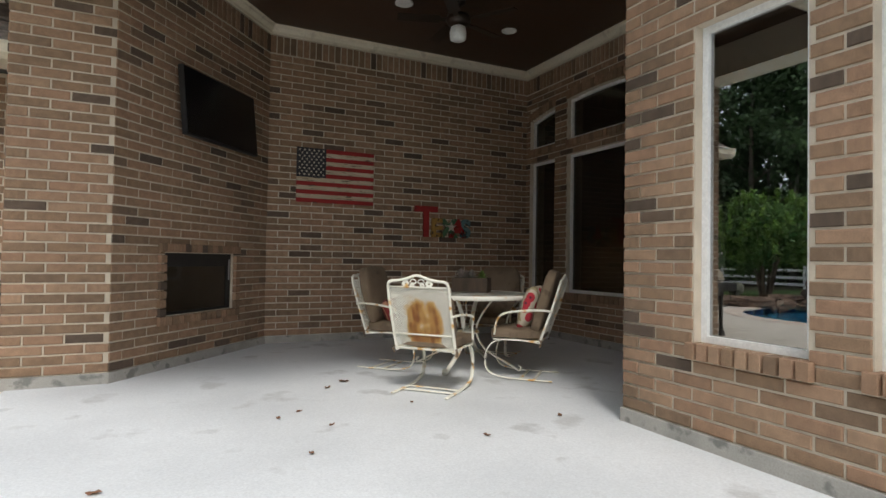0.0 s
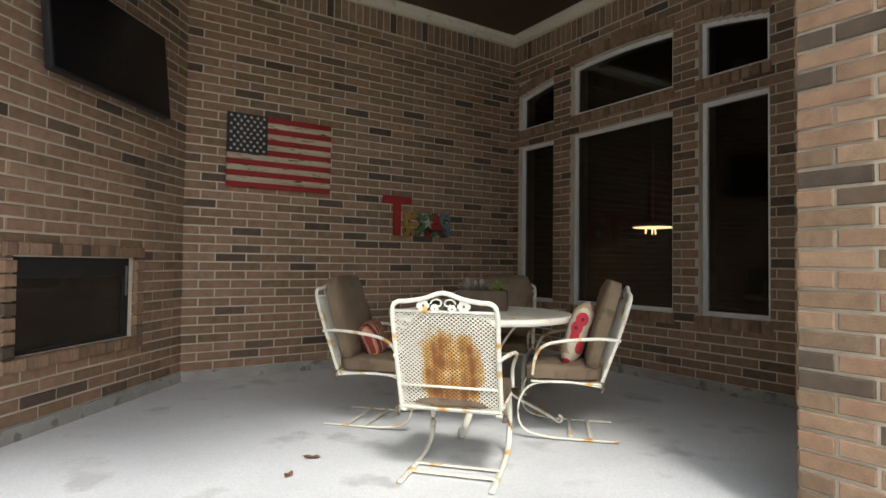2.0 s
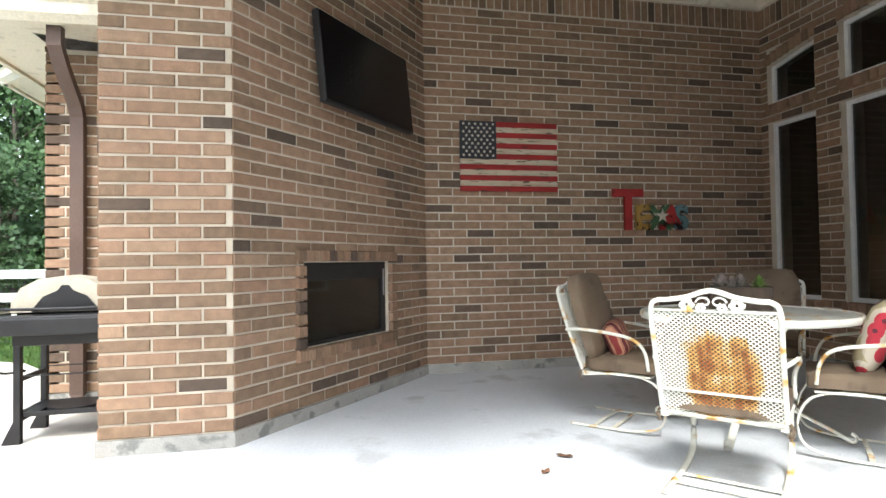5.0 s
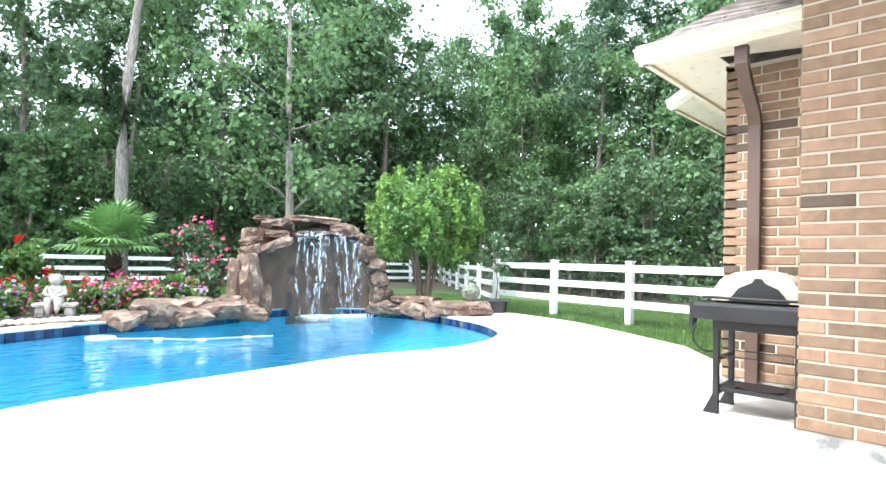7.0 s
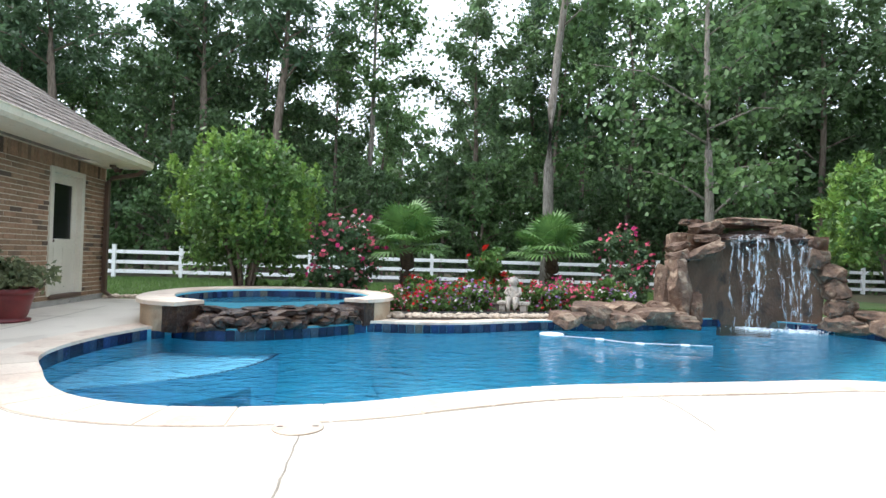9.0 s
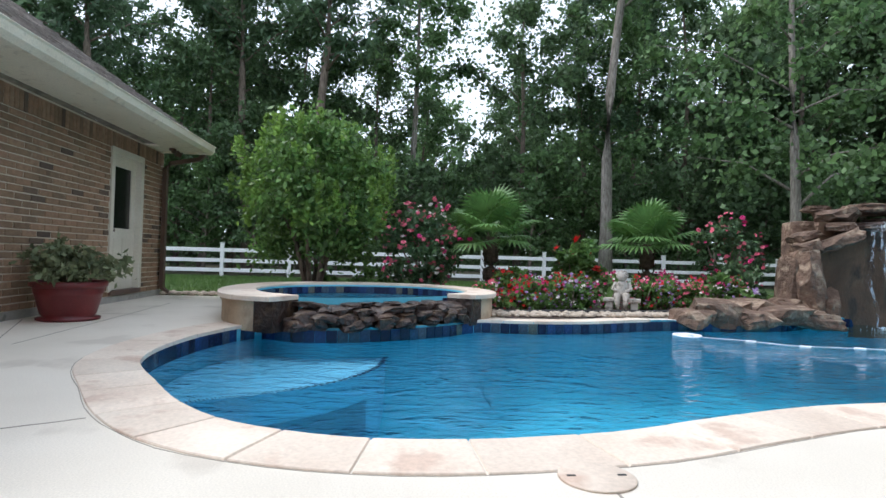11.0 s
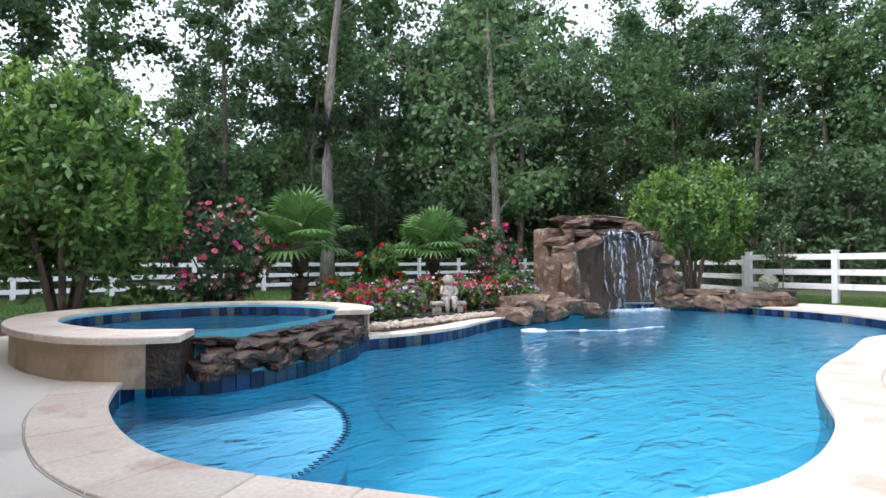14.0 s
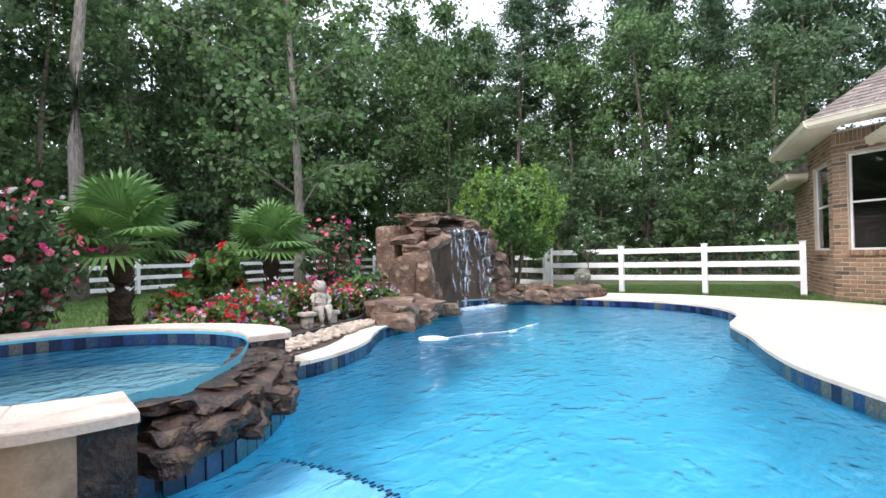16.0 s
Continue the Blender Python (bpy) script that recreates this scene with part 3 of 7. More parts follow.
ops = []
for k, (a, b) in enumerate(WIN):
    ops += [(a, b, 0.69, 2.71), (a, b, 2.92, 3.575)]
wall_e, ME = wall("wall_east", (5.95, 8.833), (5.95, 4.24), CEIL, ops, (0.0, 2.0, 0.6, 2.6), ((3.84, 4.08),), "tan brick wall with tall white-framed windows")
n_win = 0
for a, b in WIN:
    n_win += 1
    pane_window("window_%d" % n_win, ME, a, b, 0.69, 2.71, "tall dark window in a white frame")
    sill_bricks(wall_e, ME, a - 0.03, b + 0.03, 0.69)
    sill_bricks(wall_e, ME, a - 0.03, b + 0.03, 2.92, 0.03)
    n_win += 1
    arched_transom("window_%d" % n_win, ME, a, b, 2.92, "shallow dark transom window with an arched top")
    arch_bricks(wall_e, ME, a, b)
# house wall beside the walk, and its return into the patio
wr_ops = [(0.60, 1.30, 0.64, 2.62), (1.60, 2.30, 0.64, 2.62)]
wall_s, MS = wall("wall_south_house", (3.69, 4.24), (3.69, -3.4), CEIL, wr_ops, (0.0, 1.7, 0.1, 2.4), (), "tan brick house wall with white-framed windows")
for a, b, c, e in wr_ops:
    n_win += 1
    pane_window("window_%d" % n_win, MS, a, b, c, e, "tall reflecting window in a white frame", glass=M_coated_glass)
    sill_bricks(wall_s, MS, a - 0.04, b + 0.04, c)
wall("wall_return", (5.95, 4.24), (3.69, 4.24), CEIL, (), (), (), "tan brick return wall of the patio")
# rooms behind the glass; their dimness is put into the dark wall colour
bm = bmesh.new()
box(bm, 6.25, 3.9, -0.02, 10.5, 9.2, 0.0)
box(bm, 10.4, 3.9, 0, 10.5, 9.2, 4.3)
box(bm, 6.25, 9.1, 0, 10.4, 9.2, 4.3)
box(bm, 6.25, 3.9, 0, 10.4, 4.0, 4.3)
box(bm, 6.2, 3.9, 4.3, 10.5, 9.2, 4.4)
setting("wall_dining_room", bm, M_dark_room, "dining room walls, coloured dark to look dim", "room")
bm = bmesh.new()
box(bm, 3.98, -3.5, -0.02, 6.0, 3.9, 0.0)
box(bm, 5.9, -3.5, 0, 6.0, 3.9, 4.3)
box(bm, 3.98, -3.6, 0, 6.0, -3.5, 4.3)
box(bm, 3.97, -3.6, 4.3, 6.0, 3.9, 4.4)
setting("wall_kitchen", bm, M_dark_room, "walls of the room behind, coloured dark to look dim", "room")
# ceiling and crown
bm = bmesh.new()
prism(bm, [(-0.48, 4.4), (3.69, 4.4), (3.69, 4.1), (6.2, 4.1), (6.2, 9.1), (1.6, 9.1), (-0.48, 7.2)], CEIL, CEIL + 0.12)
setting("ceiling", bm, M_ceiling, "dark stained boarded patio ceiling", "ceiling")


def crown(p0, p1, name="trim"):
    a, b = Vector((*p0, 0)), Vector((*p1, 0))
    d = (b - a).normalized()
    m = Matrix.Translation(a) @ Matrix.Rotation(math.atan2(d.y, d.x), 4, "Z")
    L = (b - a).length
    bm = bmesh.new()
    prof = [(0, -0.11), (-0.02, -0.11), (-0.025, -0.08), (-0.06, -0.04), (-0.07, -0.012), (-0.09, 0), (0, 0)]
    rows = []
    for s in (0, L):
        rows.append([bm.verts.new(m @ Vector((s, y - 0.012, CEIL + z))) for y, z in prof])
    n = len(prof)
    for i in range(n):
        bm.faces.new((rows[0][i], rows[0][(i + 1) % n], rows[1][(i + 1) % n], rows[1][i]))
    bm.faces.new(rows[0])
    bm.faces.new(rows[1][::-1])
    setting(name, bm, M_cream, "cream painted crown moulding", "trim")


crown((1.877, 8.833), (5.95, 8.833))
crown((5.95, 8.833), (5.95, 4.24))
crown((0.28, 6.90), (1.877, 8.833))
# roof over the house
bm = bmesh.new()
prism(bm, [(0.6, 5.2), (4.4, 5.2), (4.4, -3.28), (11, -3.28), (11, 9.6), (0.6, 9.6)], CEIL + 0.13, CEIL + 0.35)
setting("roof_house", bm, M_shingle, "grey brown shingled roof of the house", "roof")

# beam over the open side of the patio
bm = bmesh.new()
box(bm, -0.46, 4.42, 3.80, -0.08, 6.885, CEIL - 0.002, None, 0.008)
box(bm, -0.47, 4.41, 3.765, -0.07, 6.885, 3.80, None, 0.005)
box(bm, -0.08, 4.42, 3.80, 3.685, 4.80, CEIL - 0.002, None, 0.008)
setting("trim_beam", bm, M_cream, "cream painted beam over the open patio side", "beam")

# wing behind the pillar
wall("wall_wing_south", (-1.42, 8.42), (-0.49, 8.42), 3.0, (), (0, 1, 0.1, 3.0), (), "tan brick wall of the house wing", thick=0.1)
wall("wall_wing_west", (-1.42, 11.0), (-1.42, 8.42), 3.05, (), (), (), "tan brick side of the house wing", thick=0.1)
wall_b, MB = wall("wall_bay_south", (-2.40, 11.85), (-1.42, 10.80), 3.45, [(0.30, 1.20, 0.98, 2.95)], (), ((3.17, 3.42),), "tan brick bay with white window", thick=0.1, z0=-0.15)
pane_window("window_20", MB, 0.30, 1.20, 0.98, 2.95, "white double-hung window of the bay", (0.98,))
sill_bricks(wall_b, MB, 0.26, 1.24, 0.98)
wall_c, MC = wall("wall_bay_west", (-2.40, 14.15), (-2.40, 11.85), 3.45, [(0.50, 1.90, 0.98, 2.90)], (), (), "tan brick bay side with white window", thick=0.1, z0=-0.15)
pane_window("window_21", MC, 0.50, 1.90, 0.98, 2.90, "narrow white double-hung window of the bay", (0.98,))
sill_bricks(wall_c, MC, 0.46, 1.94, 0.98)
wall("wall_far_wing", (-2.30, 16.5), (-2.30, 14.15), 2.73, (), (), (), "tan brick far wing of the house", thick=0.1, z0=-0.15)
# solid block; its dark colour stands for the dimness behind the bay windows
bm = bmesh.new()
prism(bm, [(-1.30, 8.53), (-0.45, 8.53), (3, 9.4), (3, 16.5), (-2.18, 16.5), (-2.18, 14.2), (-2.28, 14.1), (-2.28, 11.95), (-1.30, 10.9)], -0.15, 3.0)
setting("wing_core", bm, M_dark_room, "solid dark-coloured block standing for the dim inside of the wing", "room")


def eave(name, line, z, over, rise, run, label):
    """Soffit, fascia, gutter and a shingled slope along a line of eave corners (outer edge), inner line given by run inward to the left."""
    r = thing(name, label, "roof", kind="structure")
    inner = offset_line(line, -over, False)
    bm = bmesh.new()
    ribbon(bm, line, inner, z, z)
    part("soffit", bm, M_cream, r, "cream soffit boards")
    bm = bmesh.new()
    lo = offset_line(line, 0.0, False)
    for a, b in zip(line, line[1:]):
        p, q = Vector((*a, z)), Vector((*b, z))
        d = (q - p).normalized()
        m = Matrix.Translation(p) @ Matrix.Rotation(math.atan2(d.y, d.x), 4, "Z")
        L = (q - p).length
        prof = [(-0.02, -0.03), (0.03, -0.03), (0.09, 0.02), (0.10, 0.10), (0.12, 0.12), (0.11, 0.13), (-0.02, 0.13)]
        rows = [[bm.verts.new(m @ Vector((s, -y, h))) for y, h in prof] for s in (-0.06, L + 0.06)]
        n = len(prof)
        for i in range(n):
            bm.faces.new((rows[0][i], rows[0][(i + 1) % n], rows[1][(i + 1) % n], rows[1][i]))
        bm.faces.new(rows[0])
        bm.faces.new(rows[1][::-1])
    part("gutter", bm, M_cream, r, "cream metal gutter")
    # shingle courses
    steps = 22
    verts, faces = [], []
    rng = random.Random(5)
    for k in range(steps):
        a = offset_line(line, -run * k / steps + 0.06, False)
        b = offset_line(line, -run * (k + 1) / steps + 0.04, False)
        za, zb = z + 0.14 + rise * k / steps, z + 0.135 + rise * (k + 1) / steps
        for i in range(len(a) - 1):
            L = math.dist(a[i], a[i + 1])
            n = max(1, int(L / 0.30))
            for j in range(n):
                t0, t1 = j / n, (j + 1) / n - 0.008 / max(L, 0.1)
                P = [Vector((*a[i], za)).lerp(Vector((*a[i + 1], za)), t) for t in (t0, t1)]
                Q = [Vector((*b[i], zb)).lerp(Vector((*b[i + 1], zb)), t) for t in (t1, t0)]
                dz = Vector((0, 0, rng.uniform(0.004, 0.014)))
                q = len(verts)
                verts += [P[0] + dz, P[1] + dz, Q[0], Q[1], P[0] - Vector((0, 0, 0.02)), P[1] - Vector((0, 0, 0.02))]
                faces += [(q, q + 1, q + 2, q + 3), (q + 4, q + 5, q + 1, q)]
    tagged(part("shingles", mesh_of("shingles", verts, faces, M_shingle), None, r, "layered grey brown shingles"), kind="stuff")
    return r


eave("roof_patio", [(-1.0, 9.6), (-1.0, 3.9), (3.2, 3.9), (3.2, -3.28)], 3.98, 0.50, 0.9, 1.9, "shingle roof of the patio with cream gutter")
eave("roof_wing", [(-1.95, 10.9), (-1.95, 7.85), (-0.40, 7.85)], 3.02, 0.62, 1.35, 3.0, "hipped shingle roof of the wing with cream gutter")
eave("roof_bay", [(-2.95, 15.6), (-2.95, 11.0), (-1.9, 9.9)], 3.44, 0.55, 1.9, 2.8, "hipped shingle roof of the bay with cream gutter")
eave("roof_far_wing", [(-2.8, 17.1), (-2.8, 14.2), (-2.2, 14.2)], 2.76, 0.50, 1.0, 1.6, "shingle roof of the far wing with cream gutter")

# garage
GY = -3.29
wall_g, MG = wall("wall_garage", (0.2, GY), (-12.5, GY), 2.72, [(10.64, 11.80, 0.17, 2.46)], (7.0, 12.7, 0.3, 1.8), ((2.44, 2.70),), "tan brick garage wall with soldier course")
wall("wall_garage_end", (-12.5, GY), (-12.5, -11), 2.72, (), (), (), "tan brick end wall of the garage", thick=0.1)
eave("roof_garage", [(-1.1, -2.42), (-12.35, -2.42), (-12.35, -11.5)], 2.72, 0.86, 2.8, 5.0, "grey shingle garage roof with cream gutter")


# ---- fences ----
def fence(name, a, b, n, label, z=-0.07, h=1.18, rails=(0.28, 0.64, 1.03)):
    f = thing(name, label, "fence")
    A, B = Vector((*a, z)), Vector((*b, z))
    d = (B - A).normalized()
    ang = math.atan2(d.y, d.x)
    bm = bmesh.new()
    box(bm, -0.065, -0.065, 0, 0.065, 0.065, h, None, 0.008)
    box(bm, -0.08, -0.08, h, 0.08, 0.08, h + 0.025, None, 0.006)
    post = done("post", bm, M_white_vinyl)
    L = (B - A).length / n
    bm = bmesh.new()
    box(bm, 0, -0.022, -0.07, L, 0.022, 0.07, None, 0.006)
    rail = done("rail", bm, M_white_vinyl)
    for i in range(n + 1):
        p = part("post", post, None, f)
        p.matrix_basis = Matrix.Translation(A.lerp(B, i / n)) @ Matrix.Rotation(ang, 4, "Z")
        if i < n:
            for k in rails:
                r = part("rail", rail, None, f)
                r.matrix_basis = Matrix.Translation(A.lerp(B, i / n) + Vector((0, 0, k))) @ Matrix.Rotation(ang, 4, "Z")
    # wire mesh behind the rails
    bm = bmesh.new()
    m = Matrix.Translation(A) @ Matrix.Rotation(ang, 4, "Z")
    T = (B - A).length
    k = 0.0
    while k < T:
        box(bm, k, 0.028, 0.05, k + 0.004, 0.031, h - 0.1, m)
        k += 0.10
    for q in range(11):
        box(bm, 0, 0.028, 0.06 + q * 0.1, T, 0.031, 0.064 + q * 0.1, m)
    tagged(part("wire_mesh", bm, M_wire, f, "thin grey welded wire"), kind="stuff")
    return f


M_wire = pbr("galvanised_wire", (0.12, 0.12, 0.12), (0.2, 0.2, 0.2), 4, 0.5, 0.6, 0, 30)
fence("fence", (-23.0, -17.4), (-23.0, 26.8), 18, "white vinyl three-rail fence along the woods", z=-0.12, h=1.28)
fence("fence", (-8.91, 14.4), (-2.75, 13.1), 3, "white vinyl three-rail fence beside the lawn", h=1.26, rails=(0.42, 0.76, 1.13))
fence("fence", (-9.1, 14.65), (-22.9, 26.6), 6, "white vinyl three-rail fence running to the woods", z=-0.1)

# ---- pool trim ----
def smooth_noise(p, s, seed=0.0):
    return noise.noise(Vector((p[0] * s + seed, p[1] * s - seed, (p[2] if len(p) > 2 else 0) * s + seed * 0.7)))


pool_coping = thing("pool_coping", "cream and pink flagstone coping round the pool", "coping", kind="structure")
out_line = offset_line(pool_line, 0.42)
in_line = offset_line(pool_line, -0.004)
if abs(out_line[30][0]) > abs(pool_line[30][0]):
    out_line, in_line = offset_line(pool_line, -0.42), offset_line(pool_line, 0.004)
# stones along the deck side only: from the left of the spa round to the rocks, and the strip before the flower bed
def coping_run(i0, i1, step, width=None):
    i = i0
    while i < i1:
        j = min(i + step, i1)
        bm = bmesh.new()
        idx = [k % N_POOL for k in range(i, j + 1)]
        a = [Vector((*in_line[k], 0)) for k in idx]
        b = [Vector((*out_line[k], 0)) for k in idx]
        if width:
            b = [p.lerp(q, width) for p, q in zip(a, b)]
        gap = 0.010
        def cut(line):
            d0, d1 = (line[1] - line[0]).normalized(), (line[-1] - line[-2]).normalized()
            line[0], line[-1] = line[0] + d0 * gap / 2, line[-1] - d1 * gap / 2
        cut(a)
        cut(b)
        rng = random.Random(i)
        lift = rng.uniform(-0.002, 0.002)
        lo, hi, e = 0.002, 0.010 + lift, 0.006
        rows = []
        for line, other in ((a, b), (b, a)):
            rows.append([[p.x, p.y] for p in line])
        loop = [Vector((x, y, 0)) for x, y in rows[0]] + [Vector((x, y, 0)) for x, y in rows[1]][::-1]
        c = sum(loop, Vector()) / len(loop)
        low = [bm.verts.new((p.x, p.y, -0.03)) for p in loop]
        mid = [bm.verts.new((p.x, p.y, hi - e)) for p in loop]
        top = [bm.verts.new((*(p.lerp(c, 0.02).xy), hi + 0.002 * smooth_noise(p, 3))) for p in loop]
        n = len(loop)
        for r0, r1 in ((low, mid), (mid, top)):
            for k in range(n):
                bm.faces.new((r0[k], r0[(k + 1) % n], r1[(k + 1) % n], r1[k]))
        m = len(idx)
        for k in range(m - 1):
            bm.faces.new((top[k], top[k + 1], top[n - 2 - k], top[n - 1 - k]))
        part("coping_stone", bm, M_coping, pool_coping)
        i = j


coping_run(0, 92, 3)
coping_run(126, 146, 3, 0.75)
# waterline tiles
tile_band = thing("waterline_tiles", "blue glazed waterline tiles of the pool", "tiles", kind="structure")
bm = bmesh.new()
box(bm, 0.003, -0.004, -0.145, 0.129, 0.012, 0.0, None, 0.003)
tile_me = done("tile", bm, M_tile)
sgn = -1 if abs(offset_line(pool_line, 0.1)[30][0]) < abs(pool_line[30][0]) else 1
pts = [Vector((*p, 0)) for p in pool_line + pool_line[:1]]
s, seglen, k = 0.0, 0.0, 0
dist = [0.0]
for a, b in zip(pts, pts[1:]):
    dist.append(dist[-1] + (b - a).length)
t = 0.0
while t < dist[-1] - 0.13:
    while dist[k + 1] < t:
        k += 1
    p = pts[k].lerp(pts[k + 1], (t - dist[k]) / (dist[k + 1] - dist[k]))
    d = pts[k + 1] - pts[k]
    ob = part("tile", tile_me, None, tile_band)
    ob.matrix_basis = Matrix.Translation((p.x, p.y, -0.028)) @ Matrix.Rotation(math.atan2(d.y, d.x) + math.pi, 4, "Z") @ Matrix.Translation((-0.13, 0, 0))
    t += 0.1305

# tanning shelf and its dark tile line
shelf_line = [(p.x, p.y) for p in spline([(-8.05, 1.05, 0), (-7.4, 0.95, 0), (-6.75, 0.62, 0), (-6.3, 0.12, 0), (-6.05, -0.35, 0), (-5.75, -0.80, 0)], 6)]
M_shelf = pbr("pale_plaster", (0.27, 0.52, 0.68), (0.34, 0.58, 0.74), 1.2, 0.6, 0, 0.05, 40)
bm = prism(bmesh.new(), shelf_line + [(-6.3, -0.93), (-7.0, -0.92), (-7.6, -0.78), (-8.1, -0.5), (-7.92, 0.3)], -1.24, -0.36)
setting("pool_shelf", bm, M_shelf, "pale plaster tanning shelf under shallow water", "pool shelf")
M_dark_tile = pbr("navy_tile", (0.010, 0.014, 0.06), (0.03, 0.05, 0.14), 20, 0.3, 0, 0, 40)
bm = bmesh.new()
for k, (a, b) in enumerate(zip(shelf_line, shelf_line[1:])):
    p, q = Vector((*a, -0.352)), Vector((*b, -0.352))
    d = q - p
    m = Matrix.Translation(p) @ Matrix.Rotation(math.atan2(d.y, d.x), 4, "Z")
    for j in range(3):
        L = d.length / 3
        o = 0.012 * (-1) ** (j + k)
        box(bm, j * L + 0.012, o - 0.02, 0, (j + 1) * L - 0.012, o + 0.02, 0.006, m)
setting("shelf_edge_tiles", bm, M_dark_tile, "navy mosaic edge of the shelf", "tiles")
for nn, r in ((0, 0.55), (1, 0.95)):
    line = [tuple(Vector(p).lerp(Vector(q), min(1.0, 0.04 + i / 7))) for i, (p, q) in enumerate(zip(shelf_line[8:], offset_line(shelf_line[8:], r, False)))]
    bm = bmesh.new()
    for a, b in zip(line, line[1:]):
        p, q = Vector((*a, -0.62 - 0.25 * nn)), Vector((*b, -0.62 - 0.25 * nn))
        d = q - p
        m = Matrix.Translation(p) @ Matrix.Rotation(math.atan2(d.y, d.x), 4, "Z")
        box(bm, 0.015, -0.035, 0, d.length - 0.015, 0.035, 0.006, m)
    step = thing("pool_step", "submerged pool step edged in navy tile", "pool step", kind="structure")
    part("step_tiles", bm, M_dark_tile, step)
    # the tread widens from nothing along the shelf
    wide = [tuple(Vector(p).lerp(Vector(q), min(1.0, 0.04 + i / 7))) for i, (p, q) in enumerate(zip(shelf_line[8:], offset_line(shelf_line[8:], r + 0.05, False)))]
    bm = prism(bmesh.new(), shelf_line[8:] + wide[::-1], -1.24, -0.625 - 0.25 * nn)
    part("tread", bm, M_shelf, step)

# ---- spa ----
spa = thing("spa", "raised round spa with cream coping and rock spillway", "spa")
n = len(spa_out)
M_spa_stone = pbr("tan_cast_stone", (0.40, 0.30, 0.20), (0.52, 0.41, 0.29), 1.8, 0.85, 0, 0.2, 50, c3=(0.34, 0.25, 0.17), spots=0.15, spot_scale=3)
so = offset_line(spa_out, -0.06, False)
if math.dist(so[20], (-10, 0.7)) > math.dist(spa_out[20], (-10, 0.7)):
    so = offset_line(spa_out, 0.06, False)
bm = bmesh.new()
ribbon(bm, so[3:-3], so[3:-3], -0.05, 0.32)
part("outer_wall", bm, M_spa_stone, spa, "tan cast stone spa wall")
bm = bmesh.new()
lp = spa_basin + spa_basin[:1]
ribbon(bm, lp, lp, 0.33, -0.75)
part("basin_wall", bm, M_plaster, spa)
part("basin_floor", sheet([spa_basin], -0.75), M_plaster, spa)
sw = part("spa_water", sheet([spa_basin], 0.20), M_spa_water, spa, "rippled clear spa water")
sw.visible_shadow = False
spa_coping = part("coping", bmesh.new(), M_coping, spa, "cream cut stone coping")
k = 0
while k < n - 1:
    j = min(k + 6, n - 1)
    a = [Vector((*spa_out[i], 0)) for i in range(k, j + 1)]
    b = [Vector((*spa_in[i], 0)) for i in range(k, j + 1)]
    loop = a + b[::-1]
    c = sum(loop, Vector()) / len(loop)
    loop = [p.lerp(c, 0.006) for p in loop]
    bm = bmesh.new()
    low = [bm.verts.new((p.x, p.y, 0.305)) for p in loop]
    mid = [bm.verts.new((p.x, p.y, 0.352)) for p in loop]
    top = [bm.verts.new((*p.lerp(c, 0.02).xy, 0.362 + 0.003 * smooth_noise(p, 4))) for p in loop]
    q = len(loop)
    for r0, r1 in ((low, mid), (mid, top)):
        for i in range(q):
            bm.faces.new((r0[i], r0[(i + 1) % q], r1[(i + 1) % q], r1[i]))
    for i in range(len(a) - 1):
        bm.faces.new((top[i], top[i + 1], top[q - 2 - i], top[q - 1 - i]))
        bm.faces.new((low[i], low[i + 1], low[q - 2 - i], low[q - 1 - i]))
    part("coping_stone", bm, M_coping, spa_coping)
    k = j
# waterline tiles inside the spa
bm = bmesh.new()
box(bm, 0.004, -0.004, -0.12, 0.146, 0.01, 0.0, None, 0.003)
tile_small = done("tile", bm, M_tile)
acc_pts = [Vector((*p, 0)) for p in spa_in]
for a, b in zip(acc_pts, acc_pts[1:]):
    d = b - a
    for q in range(max(1, round(d.length / 0.15))):
        ob = part("tile", tile_small, None, spa)
        ob.matrix_basis = Matrix.Translation((*a.lerp(b, q / max(1, round(d.length / 0.15))).xy, 0.303)) @ Matrix.Rotation(math.atan2(d.y, d.x), 4, "Z") @ Matrix.Translation((0, -0.004, 0))


